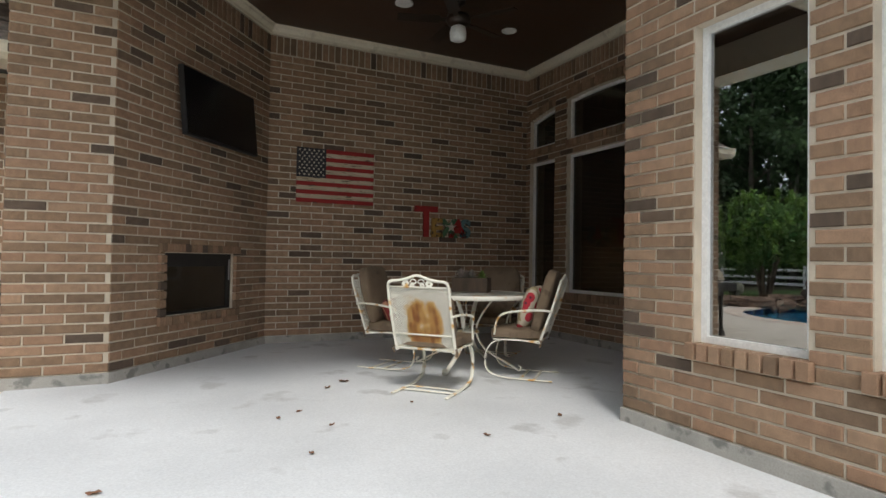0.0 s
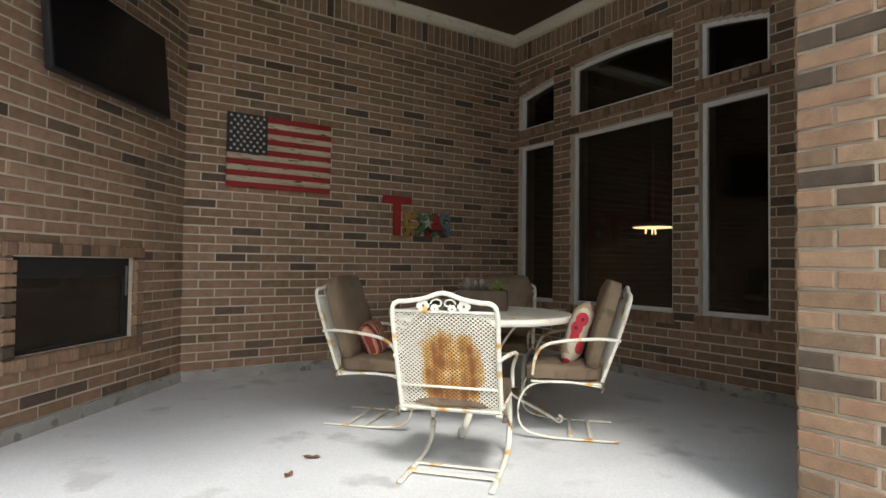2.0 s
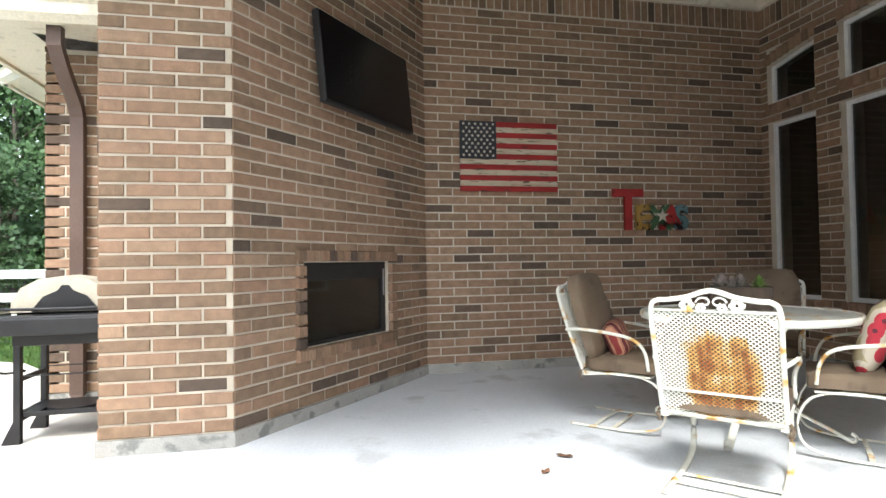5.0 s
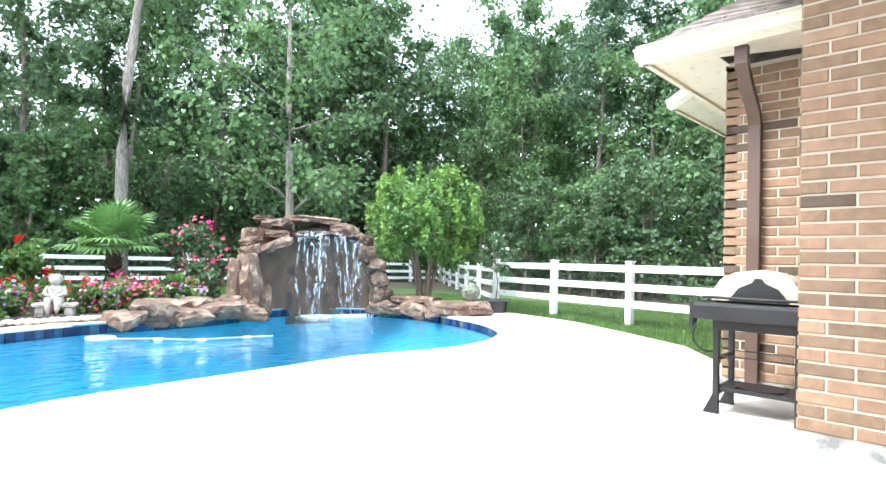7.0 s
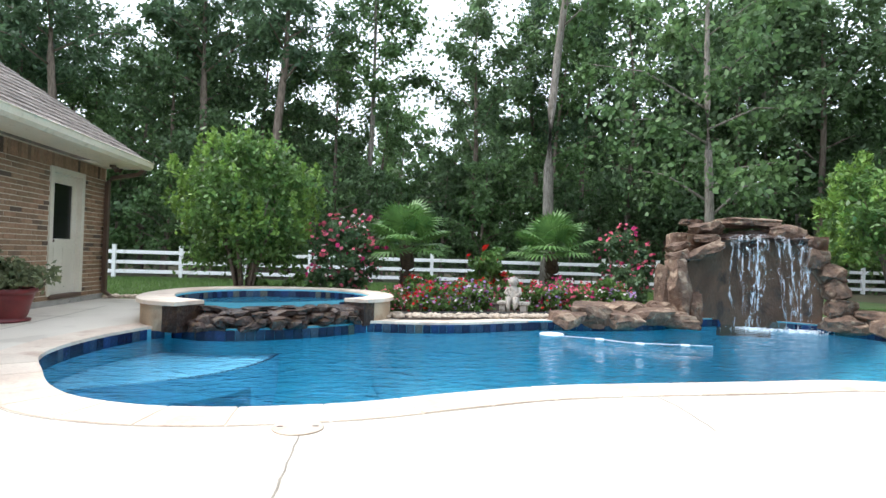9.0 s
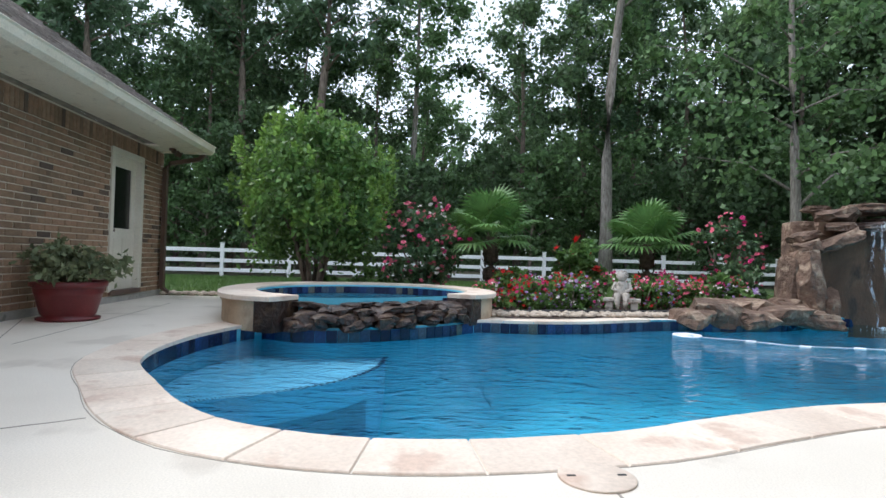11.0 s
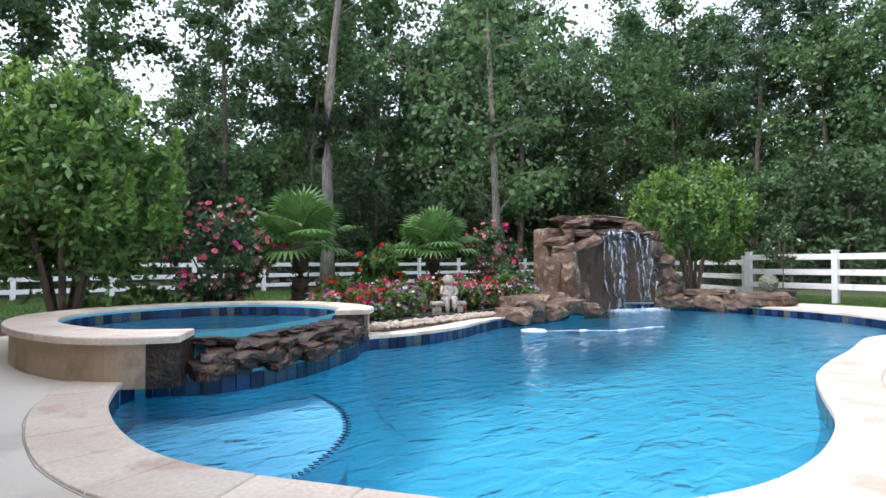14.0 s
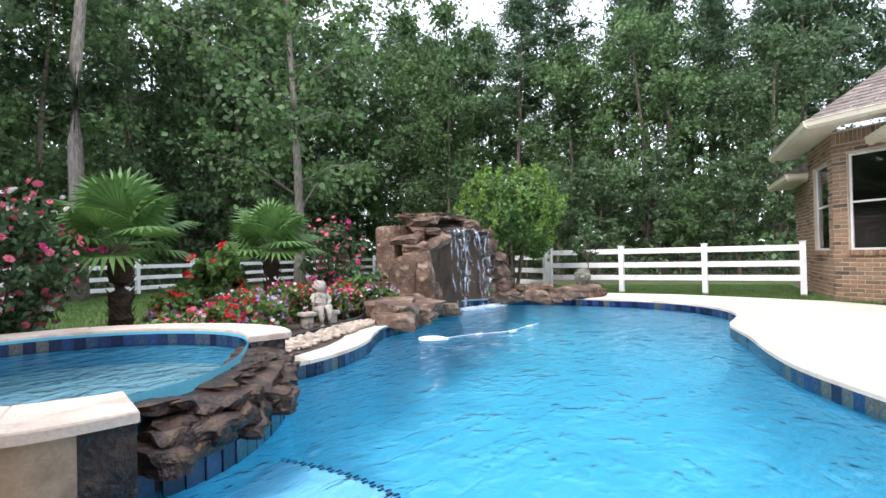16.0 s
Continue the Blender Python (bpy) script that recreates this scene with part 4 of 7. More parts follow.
# ---- rocks ----
def rock_mesh(name, sx, sy, sz, seed, mat, rough=0.10):
    """An angular stone: a block split along random planes, its arrises worn, its faces uneven."""
    rg = random.Random(int(seed * 100))
    bm = bmesh.new()
    bmesh.ops.create_cube(bm, size=2)
    for v in bm.verts:
        v.co = Vector((v.co.x * rg.uniform(0.86, 1.05), v.co.y * rg.uniform(0.86, 1.05), v.co.z * rg.uniform(0.86, 1.02)))
    for k in range(14):
        d = Vector((rg.gauss(0, 1), rg.gauss(0, 1), rg.gauss(0, 0.75))).normalized()
        cut = bmesh.ops.bisect_plane(bm, geom=bm.verts[:] + bm.edges[:] + bm.faces[:], plane_co=d * rg.uniform(0.84, 1.06), plane_no=d, clear_outer=True)
        edges = [e for e in cut["geom_cut"] if isinstance(e, bmesh.types.BMEdge)]
        if edges:
            bmesh.ops.contextual_create(bm, geom=edges)
    bmesh.ops.bevel(bm, geom=bm.edges[:], offset=0.13, segments=2, profile=0.6, affect="EDGES", clamp_overlap=True)
    bmesh.ops.triangulate(bm, faces=bm.faces[:])
    bmesh.ops.subdivide_edges(bm, edges=[e for e in bm.edges if e.calc_length() > 0.45], cuts=2)
    bmesh.ops.triangulate(bm, faces=bm.faces[:])
    for v in bm.verts:
        d = v.co
        k = 1 + rough * smooth_noise(d, 1.7, seed) + 0.06 * smooth_noise(d, 4.5, seed + 3) + 0.03 * math.sin(d.z * 9 + 4 * smooth_noise(d, 1.1, seed))
        v.co = Vector((d.x * k * sx, d.y * k * sy, d.z * k * sz))
    bm.normal_update()
    return done(name, bm, mat)


def place_rock(parent, x, y, z, sx, sy, sz, seed, rz=0.0, tilt=0.0, mat=None, top=None):
    me = rock_mesh("stone", sx, sy, sz, seed, mat or M_rock)
    if parent is None:
        ob = tagged(new("boulder", me), "brown weathered sandstone boulder at the water", "boulder", "boulders by the pool")
    else:
        ob = part("stone", me, None, parent)
    ob.matrix_basis = pose(x, y, z, tilt, 0, rz)
    return ob


M_hollow = pbr("hollow_rock", (0.085, 0.044, 0.025), (0.17, 0.095, 0.055), 2.2, 0.6, 0, 0.6, 25, c3=(0.06, 0.036, 0.026), spots=0.25, spot_scale=3, stretch=(1, 1, 0.6), relief=0.02)
rr = random.Random(11)
# spa spillway: stacked wet stones between the two coping ends
spill = thing("spa_spillway", "stacked wet brown rocks spilling from spa to pool", "rock wall")
base = [Vector((p[0], p[1], 0)) for p in spa_spill]
for lvl, (z, off, sz) in enumerate(((0.045, 0.27, 0.07), (0.12, 0.23, 0.065), (0.18, 0.15, 0.055), (0.235, 0.04, 0.035))):
    t = 0.03
    while t < 0.98:
        f = t * (len(base) - 1)
        i = min(int(f), len(base) - 2)
        p = base[i].lerp(base[i + 1], f - i)
        d = (base[i + 1] - base[i]).normalized()
        nrm = Vector((-d.y, d.x, 0))
        if nrm.x < 0:
            nrm = -nrm
        w = rr.uniform(0.08, 0.2)
        q = p + nrm * (off + rr.uniform(-0.04, 0.04))
        place_rock(spill, q.x, q.y, z + rr.uniform(-0.02, 0.02), w, rr.uniform(0.13, 0.2), sz, rr.uniform(0, 90), math.degrees(math.atan2(d.y, d.x)) + rr.uniform(-12, 12), rr.uniform(-8, 8), M_wet_rock)
        t += w * 1.5 / 2.1
bm = prism(bmesh.new(), spa_spill + [(p.x, p.y) for p in [Vector((*q, 0)) + Vector((0.27, -0.04, 0)) for q in spa_spill]][::-1], -0.14, 0.10)
part("spill_core", bm, M_wet_rock, spill)
for k in (0, -1):
    q = 3 if k == 0 else -4
    bm = prism(bmesh.new(), [so[k], spa_in[k], spa_in[q], so[q]], -0.06, 0.30)
    part("end_block", bm, M_wet_rock, spill, "wet dark end stone")

# boulders by the planting bed
for x, y, z, sx, sy, sz, rz in ((-9.55, 5.75, 0.03, 0.34, 0.26, 0.15, 20), (-9.75, 6.25, 0.10, 0.42, 0.34, 0.20, 70), (-9.65, 6.85, 0.02, 0.36, 0.30, 0.14, 100),
                                (-10.2, 6.7, 0.16, 0.42, 0.32, 0.13, 30), (-9.9, 7.4, 0.06, 0.45, 0.36, 0.16, 80), (-10.3, 7.25, 0.2, 0.36, 0.3, 0.12, 10), (-9.75, 7.95, 0.0, 0.38, 0.3, 0.15, 60),
                                (-10.25, 7.85, 0.14, 0.4, 0.34, 0.15, 120)):
    place_rock(None, x, y, z, sx, sy, sz, rr.uniform(0, 90), rz, rr.uniform(-8, 8))
for x, y, z, sx, sy, sz, rz in ((-9.20, 11.05, 0.02, 0.36, 0.34, 0.19, 20), (-9.05, 11.25, 0.22, 0.34, 0.32, 0.10, 60), (-8.62, 11.30, 0.04, 0.40, 0.34, 0.18, 10), (-8.55, 11.45, 0.24, 0.40, 0.32, 0.09, 24),
                                (-8.05, 11.40, 0.05, 0.34, 0.30, 0.17, 80), (-7.55, 11.56, 0.13, 0.74, 0.42, 0.16, 61)):
    place_rock(None, x, y, z, sx, sy, sz, rr.uniform(0, 90), rz, rr.uniform(-4, 4))

# grotto waterfall
WO, WU, WV = Vector((-9.80, 9.52, 0)), Vector((0.316, 0.949, 0)).normalized(), Vector((0.949, -0.316, 0)).normalized()
W_ANG = math.degrees(math.atan2(WU.y, WU.x))
grotto = thing("rock_waterfall", "grotto of stacked brown sandstone with running waterfall", "waterfall")


def wp(u, v, z):
    return WO + WU * u + WV * v + Vector((0, 0, z))


def gstone(u, v, z, su, sv, sz, seed, mat=None, tilt=0.0, spin=0.0, lean=0.0):
    ob = place_rock(grotto, 0, 0, 0, su, sv, sz, seed, 0, 0, mat)
    ob.matrix_basis = Matrix.Translation(wp(u, v, z)) @ Matrix.Rotation(math.radians(W_ANG + spin), 4, "Z") @ Matrix.Rotation(math.radians(-lean), 4, "Y") @ Matrix.Rotation(math.radians(tilt), 4, "X")


# upright slabs and leaning arch stones, ledges, capstones, then the column on the other side
for a in ((-1.36, -0.05, 0.50, 0.23, 0.34, 0.68, 3, None, 3, 4, 5), (-1.56, -0.35, 0.45, 0.20, 0.40, 0.60, 9), (-1.10, 0.02, 0.20, 0.13, 0.20, 0.34, 12),
          (-1.36, -0.15, 1.22, 0.20, 0.34, 0.10, 14, None, 0, 6, 20), (-0.90, -0.02, 1.32, 0.38, 0.26, 0.12, 18, None, 0, -3, 24), (-1.25, -0.45, 1.40, 0.28, 0.36, 0.12, 21, None, 0, 8, 6),
          (-0.86, -0.30, 1.58, 0.28, 0.36, 0.10, 25, None, 2, 5, 2), (-0.80, -0.48, 1.78, 0.34, 0.40, 0.13, 31, None, -2, -8, 3), (-1.02, -0.75, 1.92, 0.22, 0.30, 0.06, 36),
          (-0.04, -0.66, 1.92, 0.56, 0.46, 0.10, 44, None, -3, 4, -1), (0.42, -0.80, 1.90, 0.20, 0.30, 0.07, 47), (0.66, -0.45, 1.76, 0.33, 0.38, 0.14, 52, None, 2, -6, -6),
          (0.98, -0.30, 1.50, 0.20, 0.36, 0.15, 61, None, 0, 6, -14), (1.10, -0.20, 1.22, 0.20, 0.34, 0.18, 66, None, 0, -4, -8), (1.26, -0.12, 0.96, 0.19, 0.32, 0.20, 72, None, 0, 8, -6),
          (1.36, -0.05, 0.66, 0.21, 0.32, 0.22, 77, None, 0, -6, 4), (1.40, 0.02, 0.34, 0.24, 0.32, 0.16, 81), (1.42, 0.10, 0.08, 0.30, 0.34, 0.16, 86),
          (-1.52, 0.24, 0.02, 0.30, 0.30, 0.15, 90), (-1.72, -0.1, 0.1, 0.24, 0.36, 0.24, 95)):
    gstone(*a)
# hollowed back wall behind the water
bm = bmesh.new()
rows = []
for k in range(25):
    u = -1.22 + 2.48 * k / 24
    bow = -0.16 - 0.50 * math.sin(math.pi * (0.05 + 0.9 * k / 24)) ** 0.8
    rows.append([bm.verts.new(wp(u, bow + 0.22 * (j / 14) ** 2 + 0.035 * smooth_noise((u * 2.3, j * 0.28, 0), 1.6, 4.0), -0.35 + 2.0 * j / 14)) for j in range(15)])
for a, b in zip(rows, rows[1:]):
    for j in range(14):
        bm.faces.new((a[j], b[j], b[j + 1], a[j + 1]))
part("hollow_wall", bm, M_hollow, grotto, "brown wet wall of the hollow", True)
# ledge that the water runs over
for u, v, z, su, sv, sz, sd in ((-0.30, -0.36, 1.60, 0.36, 0.34, 0.075, 130), (0.30, -0.34, 1.61, 0.40, 0.34, 0.075, 133), (0.80, -0.28, 1.56, 0.26, 0.32, 0.085, 137), (0.20, -0.55, 1.72, 0.55, 0.26, 0.06, 140)):
    gstone(u, v, z, su, sv, sz, sd, M_wet_rock)
bm = bmesh.new()
mw = Matrix.Translation(WO) @ Matrix.Rotation(math.radians(W_ANG), 4, "Z")
box(bm, -1.40, 0.76, -0.4, 1.30, 1.35, 1.72, mw, 0.08)
part("grotto_core", bm, M_rock, grotto, "rough brown back of the grotto")


def foam_mat():
    m, nn, l, b = node_mat("falling_water")
    b.inputs["Base Color"].default_value = (0.86, 0.90, 0.95, 1)
    b.inputs["Roughness"].default_value = 0.15
    b.inputs["Transmission Weight"].default_value = 0.35
    tc = nn.new("ShaderNodeTexCoord")
    mp = nn.new("ShaderNodeMapping")
    mp.inputs["Scale"].default_value = (22, 22, 3)
    l.new(tc.outputs["Object"], mp.inputs[0])
    a = nn.new("ShaderNodeTexNoise")
    a.inputs["Scale"].default_value, a.inputs["Detail"].default_value = 1.0, 4
    l.new(mp.outputs[0], a.inputs["Vector"])
    rp = nn.new("ShaderNodeValToRGB")
    rp.color_ramp.elements[0].position, rp.color_ramp.elements[1].position = 0.47, 0.72
    l.new(a.outputs["Fac"], rp.inputs[0])
    l.new(rp.outputs[0], b.inputs["Alpha"])
    return m


M_fall = foam_mat()
M_foam = pbr("white_foam", (0.80, 0.86, 0.9), (0.92, 0.95, 0.97), 8, 0.4, 0, 0.3, 60)
rw = random.Random(3)
for u0, wd, zt in ((-0.44, 0.05, 1.62), (-0.26, 0.09, 1.66), (-0.08, 0.17, 1.67), (0.06, 0.12, 1.67), (0.42, 0.06, 1.66), (0.55, 0.10, 1.66), (0.74, 0.12, 1.64), (0.90, 0.10, 1.62)):
    bm = bmesh.new()
    rows = []
    for k in range(26):
        f = k / 25
        z = zt - (zt + 0.12) * f
        c = u0 + 0.05 * math.sin(f * 5 + u0 * 9) + 0.03 * math.sin(f * 13 + u0 * 20) * f
        w = wd * (0.62 + 0.3 * abs(math.sin(f * 7 + u0 * 11))) * (1.05 - 0.65 * f)
        v = -0.06 + 0.20 * math.sqrt(f) + 0.02 * rw.uniform(-1, 1)
        rows.append([bm.verts.new(wp(c + w * s, v + 0.02 * math.cos(s * 5), z)) for s in (-1, -0.5, 0, 0.5, 1)])
    for a, b in zip(rows, rows[1:]):
        for i in range(4):
            bm.faces.new((a[i], a[i + 1], b[i + 1], b[i]))
    part("water_stream", bm, M_fall, grotto, "white strand of falling water", True)
bm = bmesh.new()
for k in range(160):
    u = rw.choice((-0.1, 0.0, 0.5, 0.85)) + rw.gauss(0, 0.12)
    f = rw.random()
    p = wp(u, 0.0 + 0.16 * f + rw.gauss(0, 0.03), 1.6 * (1 - f * f))
    bmesh.ops.create_icosphere(bm, subdivisions=1, radius=rw.uniform(0.002, 0.005), matrix=Matrix.Translation(p) @ Matrix.Diagonal((1, 1, rw.uniform(1, 2.6), 1)))
tagged(part("droplets", bm, M_foam, grotto, "white water drops"), kind="stuff")
verts, faces = [], []
for k in range(1100):
    u, v = rw.choice((-0.1, 0.05, 0.55, 0.85)) + rw.gauss(0, 0.16), 0.14 + rw.gauss(0.03, 0.13)
    r = rw.uniform(0.004, 0.011)
    p = wp(u, v, -0.128 + max(0, 0.06 - 0.15 * abs(v - 0.2)) * rw.random())
    q = len(verts)
    verts += [p + Vector((r, 0, 0)), p + Vector((-r * 0.5, r * 0.87, 0)), p + Vector((-r * 0.5, -r * 0.87, 0)), p + Vector((0, 0, r * 0.8)), p - Vector((0, 0, 0.01))]
    faces += [(q, q + 1, q + 3), (q + 1, q + 2, q + 3), (q + 2, q, q + 3), (q + 1, q, q + 4), (q + 2, q + 1, q + 4), (q, q + 2, q + 4)]
tagged(part("splash_foam", mesh_of("splash_foam", verts, faces, M_foam), None, grotto, "white splashing foam"), kind="stuff")

# ---- plants ----
def leaf_mesh(name, centers, radii, per, size, mat, seed, squash=0.8, droop=0.0, long=1.6):
    """Folded leaves scattered in clumps."""
    rg = np.random.default_rng(seed)
    c = np.repeat(np.array(centers, float), per, axis=0)
    r = np.repeat(np.array(radii, float), per)
    m = len(c)
    d = rg.normal(size=(m, 3))
    d /= np.linalg.norm(d, axis=1, keepdims=True)
    p = c + d * (r * np.minimum(np.abs(rg.normal(size=m)) * 0.75, 1.9))[:, None] * np.array((1, 1, squash))
    ax = d * 0.7 + rg.normal(size=(m, 3)) * 0.7
    ax[:, 2] -= droop
    ax /= np.linalg.norm(ax, axis=1, keepdims=True)
    sd = np.cross(ax, rg.normal(size=(m, 3)))
    sd /= np.linalg.norm(sd, axis=1, keepdims=True) + 1e-9
    nr = np.cross(ax, sd)
    s = size * rg.uniform(0.6, 1.35, m)[:, None]
    v = np.empty((m, 4, 3))
    v[:, 0] = p - ax * s * long * 0.5
    v[:, 1] = p + sd * s * 0.5 + nr * s * 0.12
    v[:, 2] = p + ax * s * long * 0.5
    v[:, 3] = p - sd * s * 0.5 + nr * s * 0.12
    me = bpy.data.meshes.new(name)
    me.vertices.add(m * 4)
    me.vertices.foreach_set("co", v.reshape(-1))
    me.loops.add(m * 4)
    me.loops.foreach_set("vertex_index", np.arange(m * 4, dtype=np.int32))
    me.polygons.add(m)
    me.polygons.foreach_set("loop_start", np.arange(0, m * 4, 4, dtype=np.int32))
    me.materials.append(mat)
    me.update(calc_edges=True)
    return me


def tree_parts(kind, h, seed, trunk_mat, leaf_mat, leaf=0.26, per=46):
    """Trunk with limbs, and clump centres of the crown."""
    rg = random.Random(seed)
    bm = bmesh.new()
    lean = (rg.uniform(-0.05, 0.05), rg.uniform(-0.05, 0.05))
    pts = [Vector((lean[0] * z + 0.12 * math.sin(z * 0.5 + seed), lean[1] * z + 0.12 * math.cos(z * 0.4 + seed), z)) for z in np.linspace(0, h * 0.95, 9)]
    r0 = 0.011 * h + 0.03
    tube(bm, pts, [r0 * (1.25 if i == 0 else 1 - 0.105 * i) for i in range(9)], 8)
    centers, radii = [], []
    if kind == "broad":
        limbs, lo, hi = 17, 0.18, 0.93
    elif kind == "tall":
        limbs, lo, hi = 13, 0.5, 0.95
    else:
        limbs, lo, hi = 20, 0.42, 0.97
    for k in range(limbs):
        f = lo + (hi - lo) * (k + rg.random() * 0.6) / limbs
        i = min(int(f / 0.95 * 8), 7)
        b = pts[i].lerp(pts[i + 1], min(1, f / 0.95 * 8 - i))
        a = k * 2.4 + rg.uniform(-0.5, 0.5)
        spread = {"broad": 0.24, "tall": 0.17, "pine": 0.15}[kind] * h * (1.08 - 0.75 * abs(f - 0.45)) * rg.uniform(0.6, 1.15)
        if kind == "pine":
            spread *= 1.25 * (1.25 - f)
        e = b + Vector((math.cos(a) * spread, math.sin(a) * spread, spread * rg.uniform(0.1, 0.6)))
        mid = b.lerp(e, 0.5) + Vector((0, 0, spread * 0.12))
        tube(bm, [b, mid, e], [r0 * 0.34 * (1.1 - f), r0 * 0.22 * (1.1 - f), 0.01], 5)
        for t in (0.4, 0.7, 1.0):
            c = b.lerp(e, t) + Vector((rg.uniform(-0.5, 0.5), rg.uniform(-0.5, 0.5), rg.uniform(-0.3, 0.4)))
            centers.append(c)
            radii.append(h * (0.05 if kind == "pine" else 0.062) * rg.uniform(0.65, 1.3))
    top = pts[-1]
    for k in range(4):
        centers.append(top + Vector((rg.uniform(-0.6, 0.6), rg.uniform(-0.6, 0.6), rg.uniform(-0.8, 0.4))))
        radii.append(h * 0.05)
    trunk = done("trunk", bm, trunk_mat, True)
    crown = leaf_mesh("crown", centers, radii, per, leaf, leaf_mat, seed, 0.62 if kind == "pine" else 0.8, 0.15, 3.2 if kind == "pine" else 1.5)
    return trunk, crown


def tree(protos, x, y, scale, rz, label, group="woodland trees", z=-0.12):
    t = thing("tree", label, "tree", Matrix.Translation((x, y, z)) @ Matrix.Rotation(rz, 4, "Z") @ Matrix.Diagonal((scale, scale, scale, 1)), group)
    part("trunk", protos[0], None, t)
    part("crown", protos[1], None, t)
    return t


P_broad = [tree_parts("broad", 15, 3 + k, M_bark, M_leaf[k % 2], 0.165, 190) for k in range(4)]
P_slim = [tree_parts("broad", 14, 33, M_pale_bark, M_leaf[1], 0.15, 150)]
P_deep = [tree_parts("broad", 16, 13 + k, M_bark, M_leaf[k % 2], 0.30, 70) for k in range(2)]
P_tall = [tree_parts("tall", 19, 20 + k, M_pale_bark, M_leaf[(k + 1) % 2], 0.17, 190) for k in range(2)]
P_pine = [tree_parts("pine", 20, 40 + k, M_bark, M_leaf[2], 0.11, 170) for k in range(3)]
P_sapling = [tree_parts("broad", 5.5, 60 + k, M_bark, M_leaf[k % 2], 0.13, 90) for k in range(3)]
rt = random.Random(8)
spots = []


def woods(n, box_, protos, label, s0, s1, gap):
    k = tries = 0
    while k < n and tries < n * 60:
        tries += 1
        x, y = rt.uniform(box_[0], box_[1]), rt.uniform(box_[2], box_[3])
        if any(math.dist((x, y), q) < gap for q in spots):
            continue
        if x > -5 and y < 22:
            continue
        # the lawn inside the fence stays open
        if x > -22.9 and y < 17.2 + max(0.0, -9.1 - x) * 0.867:
            continue
        # clearing in the canopy
        if protos is not P_sapling and abs(y - 5.3 + 0.19 * (x + 28)) < 1.9 and x < -24:
            continue
        spots.append((x, y))
        tree(rt.choice(protos), x, y, rt.uniform(s0, s1), rt.uniform(0, 6.28), label)
        k += 1


# named trees that stand out
tree(P_tall[0], -22.2, 9.2, 1.08, 0.4, "tall pale-barked tree behind the fence")
tree(P_slim[0], -16.7, 12.8, 0.95, 2.0, "slender pale-barked tree on the lawn")
tree(P_pine[0], -24.4, -2.0, 1.0, 1.0, "tall leaning pine behind the fence")
spots += [(-22.2, 9.2), (-16.7, 12.8), (-24.4, -2.0)]
for x_, y_, s_ in ((-25.6, 19.6, 1.1), (-24.6, 23.6, 1.15), (-26.5, 27.5, 0.9), (-21.5, 29.8, 1.1), (-28.5, 23.5, 1.2), (-22.0, 31.5, 0.95), (-17.5, 28.5, 1.05), (-30.0, 18.5, 1.0)):
    tree(P_broad[int(x_ * -10) % 4], x_, y_, s_, x_ * 3, "leafy green woodland tree behind the fence")
    spots.append((x_, y_))
woods(24, (-31, -25.5, -22, 34), P_broad, "leafy green woodland tree behind the fence", 0.6, 1.0, 2.3)
woods(8, (-31, -25, -22, 34), P_tall, "slender tall woodland tree behind the fence", 0.65, 0.9, 2.0)
woods(9, (-31, -25, -22, 34), P_pine, "tall pine among the woodland trees", 0.7, 0.95, 2.0)
woods(20, (-24, 6, 27, 38), P_pine, "tall pine beyond the lawn", 0.7, 1.0, 2.0)
woods(12, (-24, 2, 25, 36), P_broad, "leafy green tree beyond the lawn", 0.6, 0.85, 2.4)
woods(18, (-42, -32, -26, 40), P_deep, "leafy green tree deep in the woods", 0.6, 0.85, 3.2)
woods(26, (-28, -24, -20, 32), P_sapling, "leafy sapling at the edge of the woods", 0.7, 1.1, 1.4)
woods(16, (-22, 2, 21.5, 26), P_sapling, "leafy sapling beyond the lawn fence", 0.6, 1.0, 1.5)
# deep woods behind
rg = np.random.default_rng(4)
cs, rs = [], []
for k in range(760):
    if k % 3:
        cs.append((rg.uniform(-50, -40), rg.uniform(-40, 55), rg.uniform(0, 1) ** 1.2 * 9))
    else:
        cs.append((rg.uniform(-45, 20), rg.uniform(40, 50), rg.uniform(0, 1) ** 1.2 * 9))
    if cs[-1][0] < -38 and abs(cs[-1][1] - 5.1 + 0.19 * (cs[-1][0] + 28)) < 4 and cs[-1][2] > 8.5:
        cs[-1] = (cs[-1][0], cs[-1][1], cs[-1][2] * 0.6)
    rs.append(rg.uniform(1.6, 2.8))
tagged(new("far_woods", leaf_mesh("far_woods", cs, rs, 85, 0.55, M_leaf[1], 9, 0.9, 0.1, 1.4)), "dense dark green woods in the distance", "woods", kind="stuff")
cs = [(rg.uniform(-31, -24.2), rg.uniform(-24, 34), rg.uniform(0.1, 1.6)) for k in range(170)] + [(rg.uniform(-23, 4), rg.uniform(22, 31), rg.uniform(0.1, 1.3)) for k in range(110)]
cs = [(x, max(y, 17.6 + max(0.0, -9.1 - x) * 0.867) if x > -23.2 else y, z) for x, y, z in cs]
tagged(new("undergrowth", leaf_mesh("undergrowth", cs, [rg.uniform(0.6, 1.2) for k in cs], 110, 0.17, M_leaf[1], 19, 0.8, 0.1, 1.5)), "green undergrowth along the edge of the woods", "undergrowth", kind="stuff")
setting("forest_floor", sheet([[(-60, -40), (-23.6, -40), (-23.6, 19), (-10, 19.5), (25, 20), (25, 60), (-60, 60)]], -0.064), M_leaf_litter, "brown leaf litter under the trees", "ground")

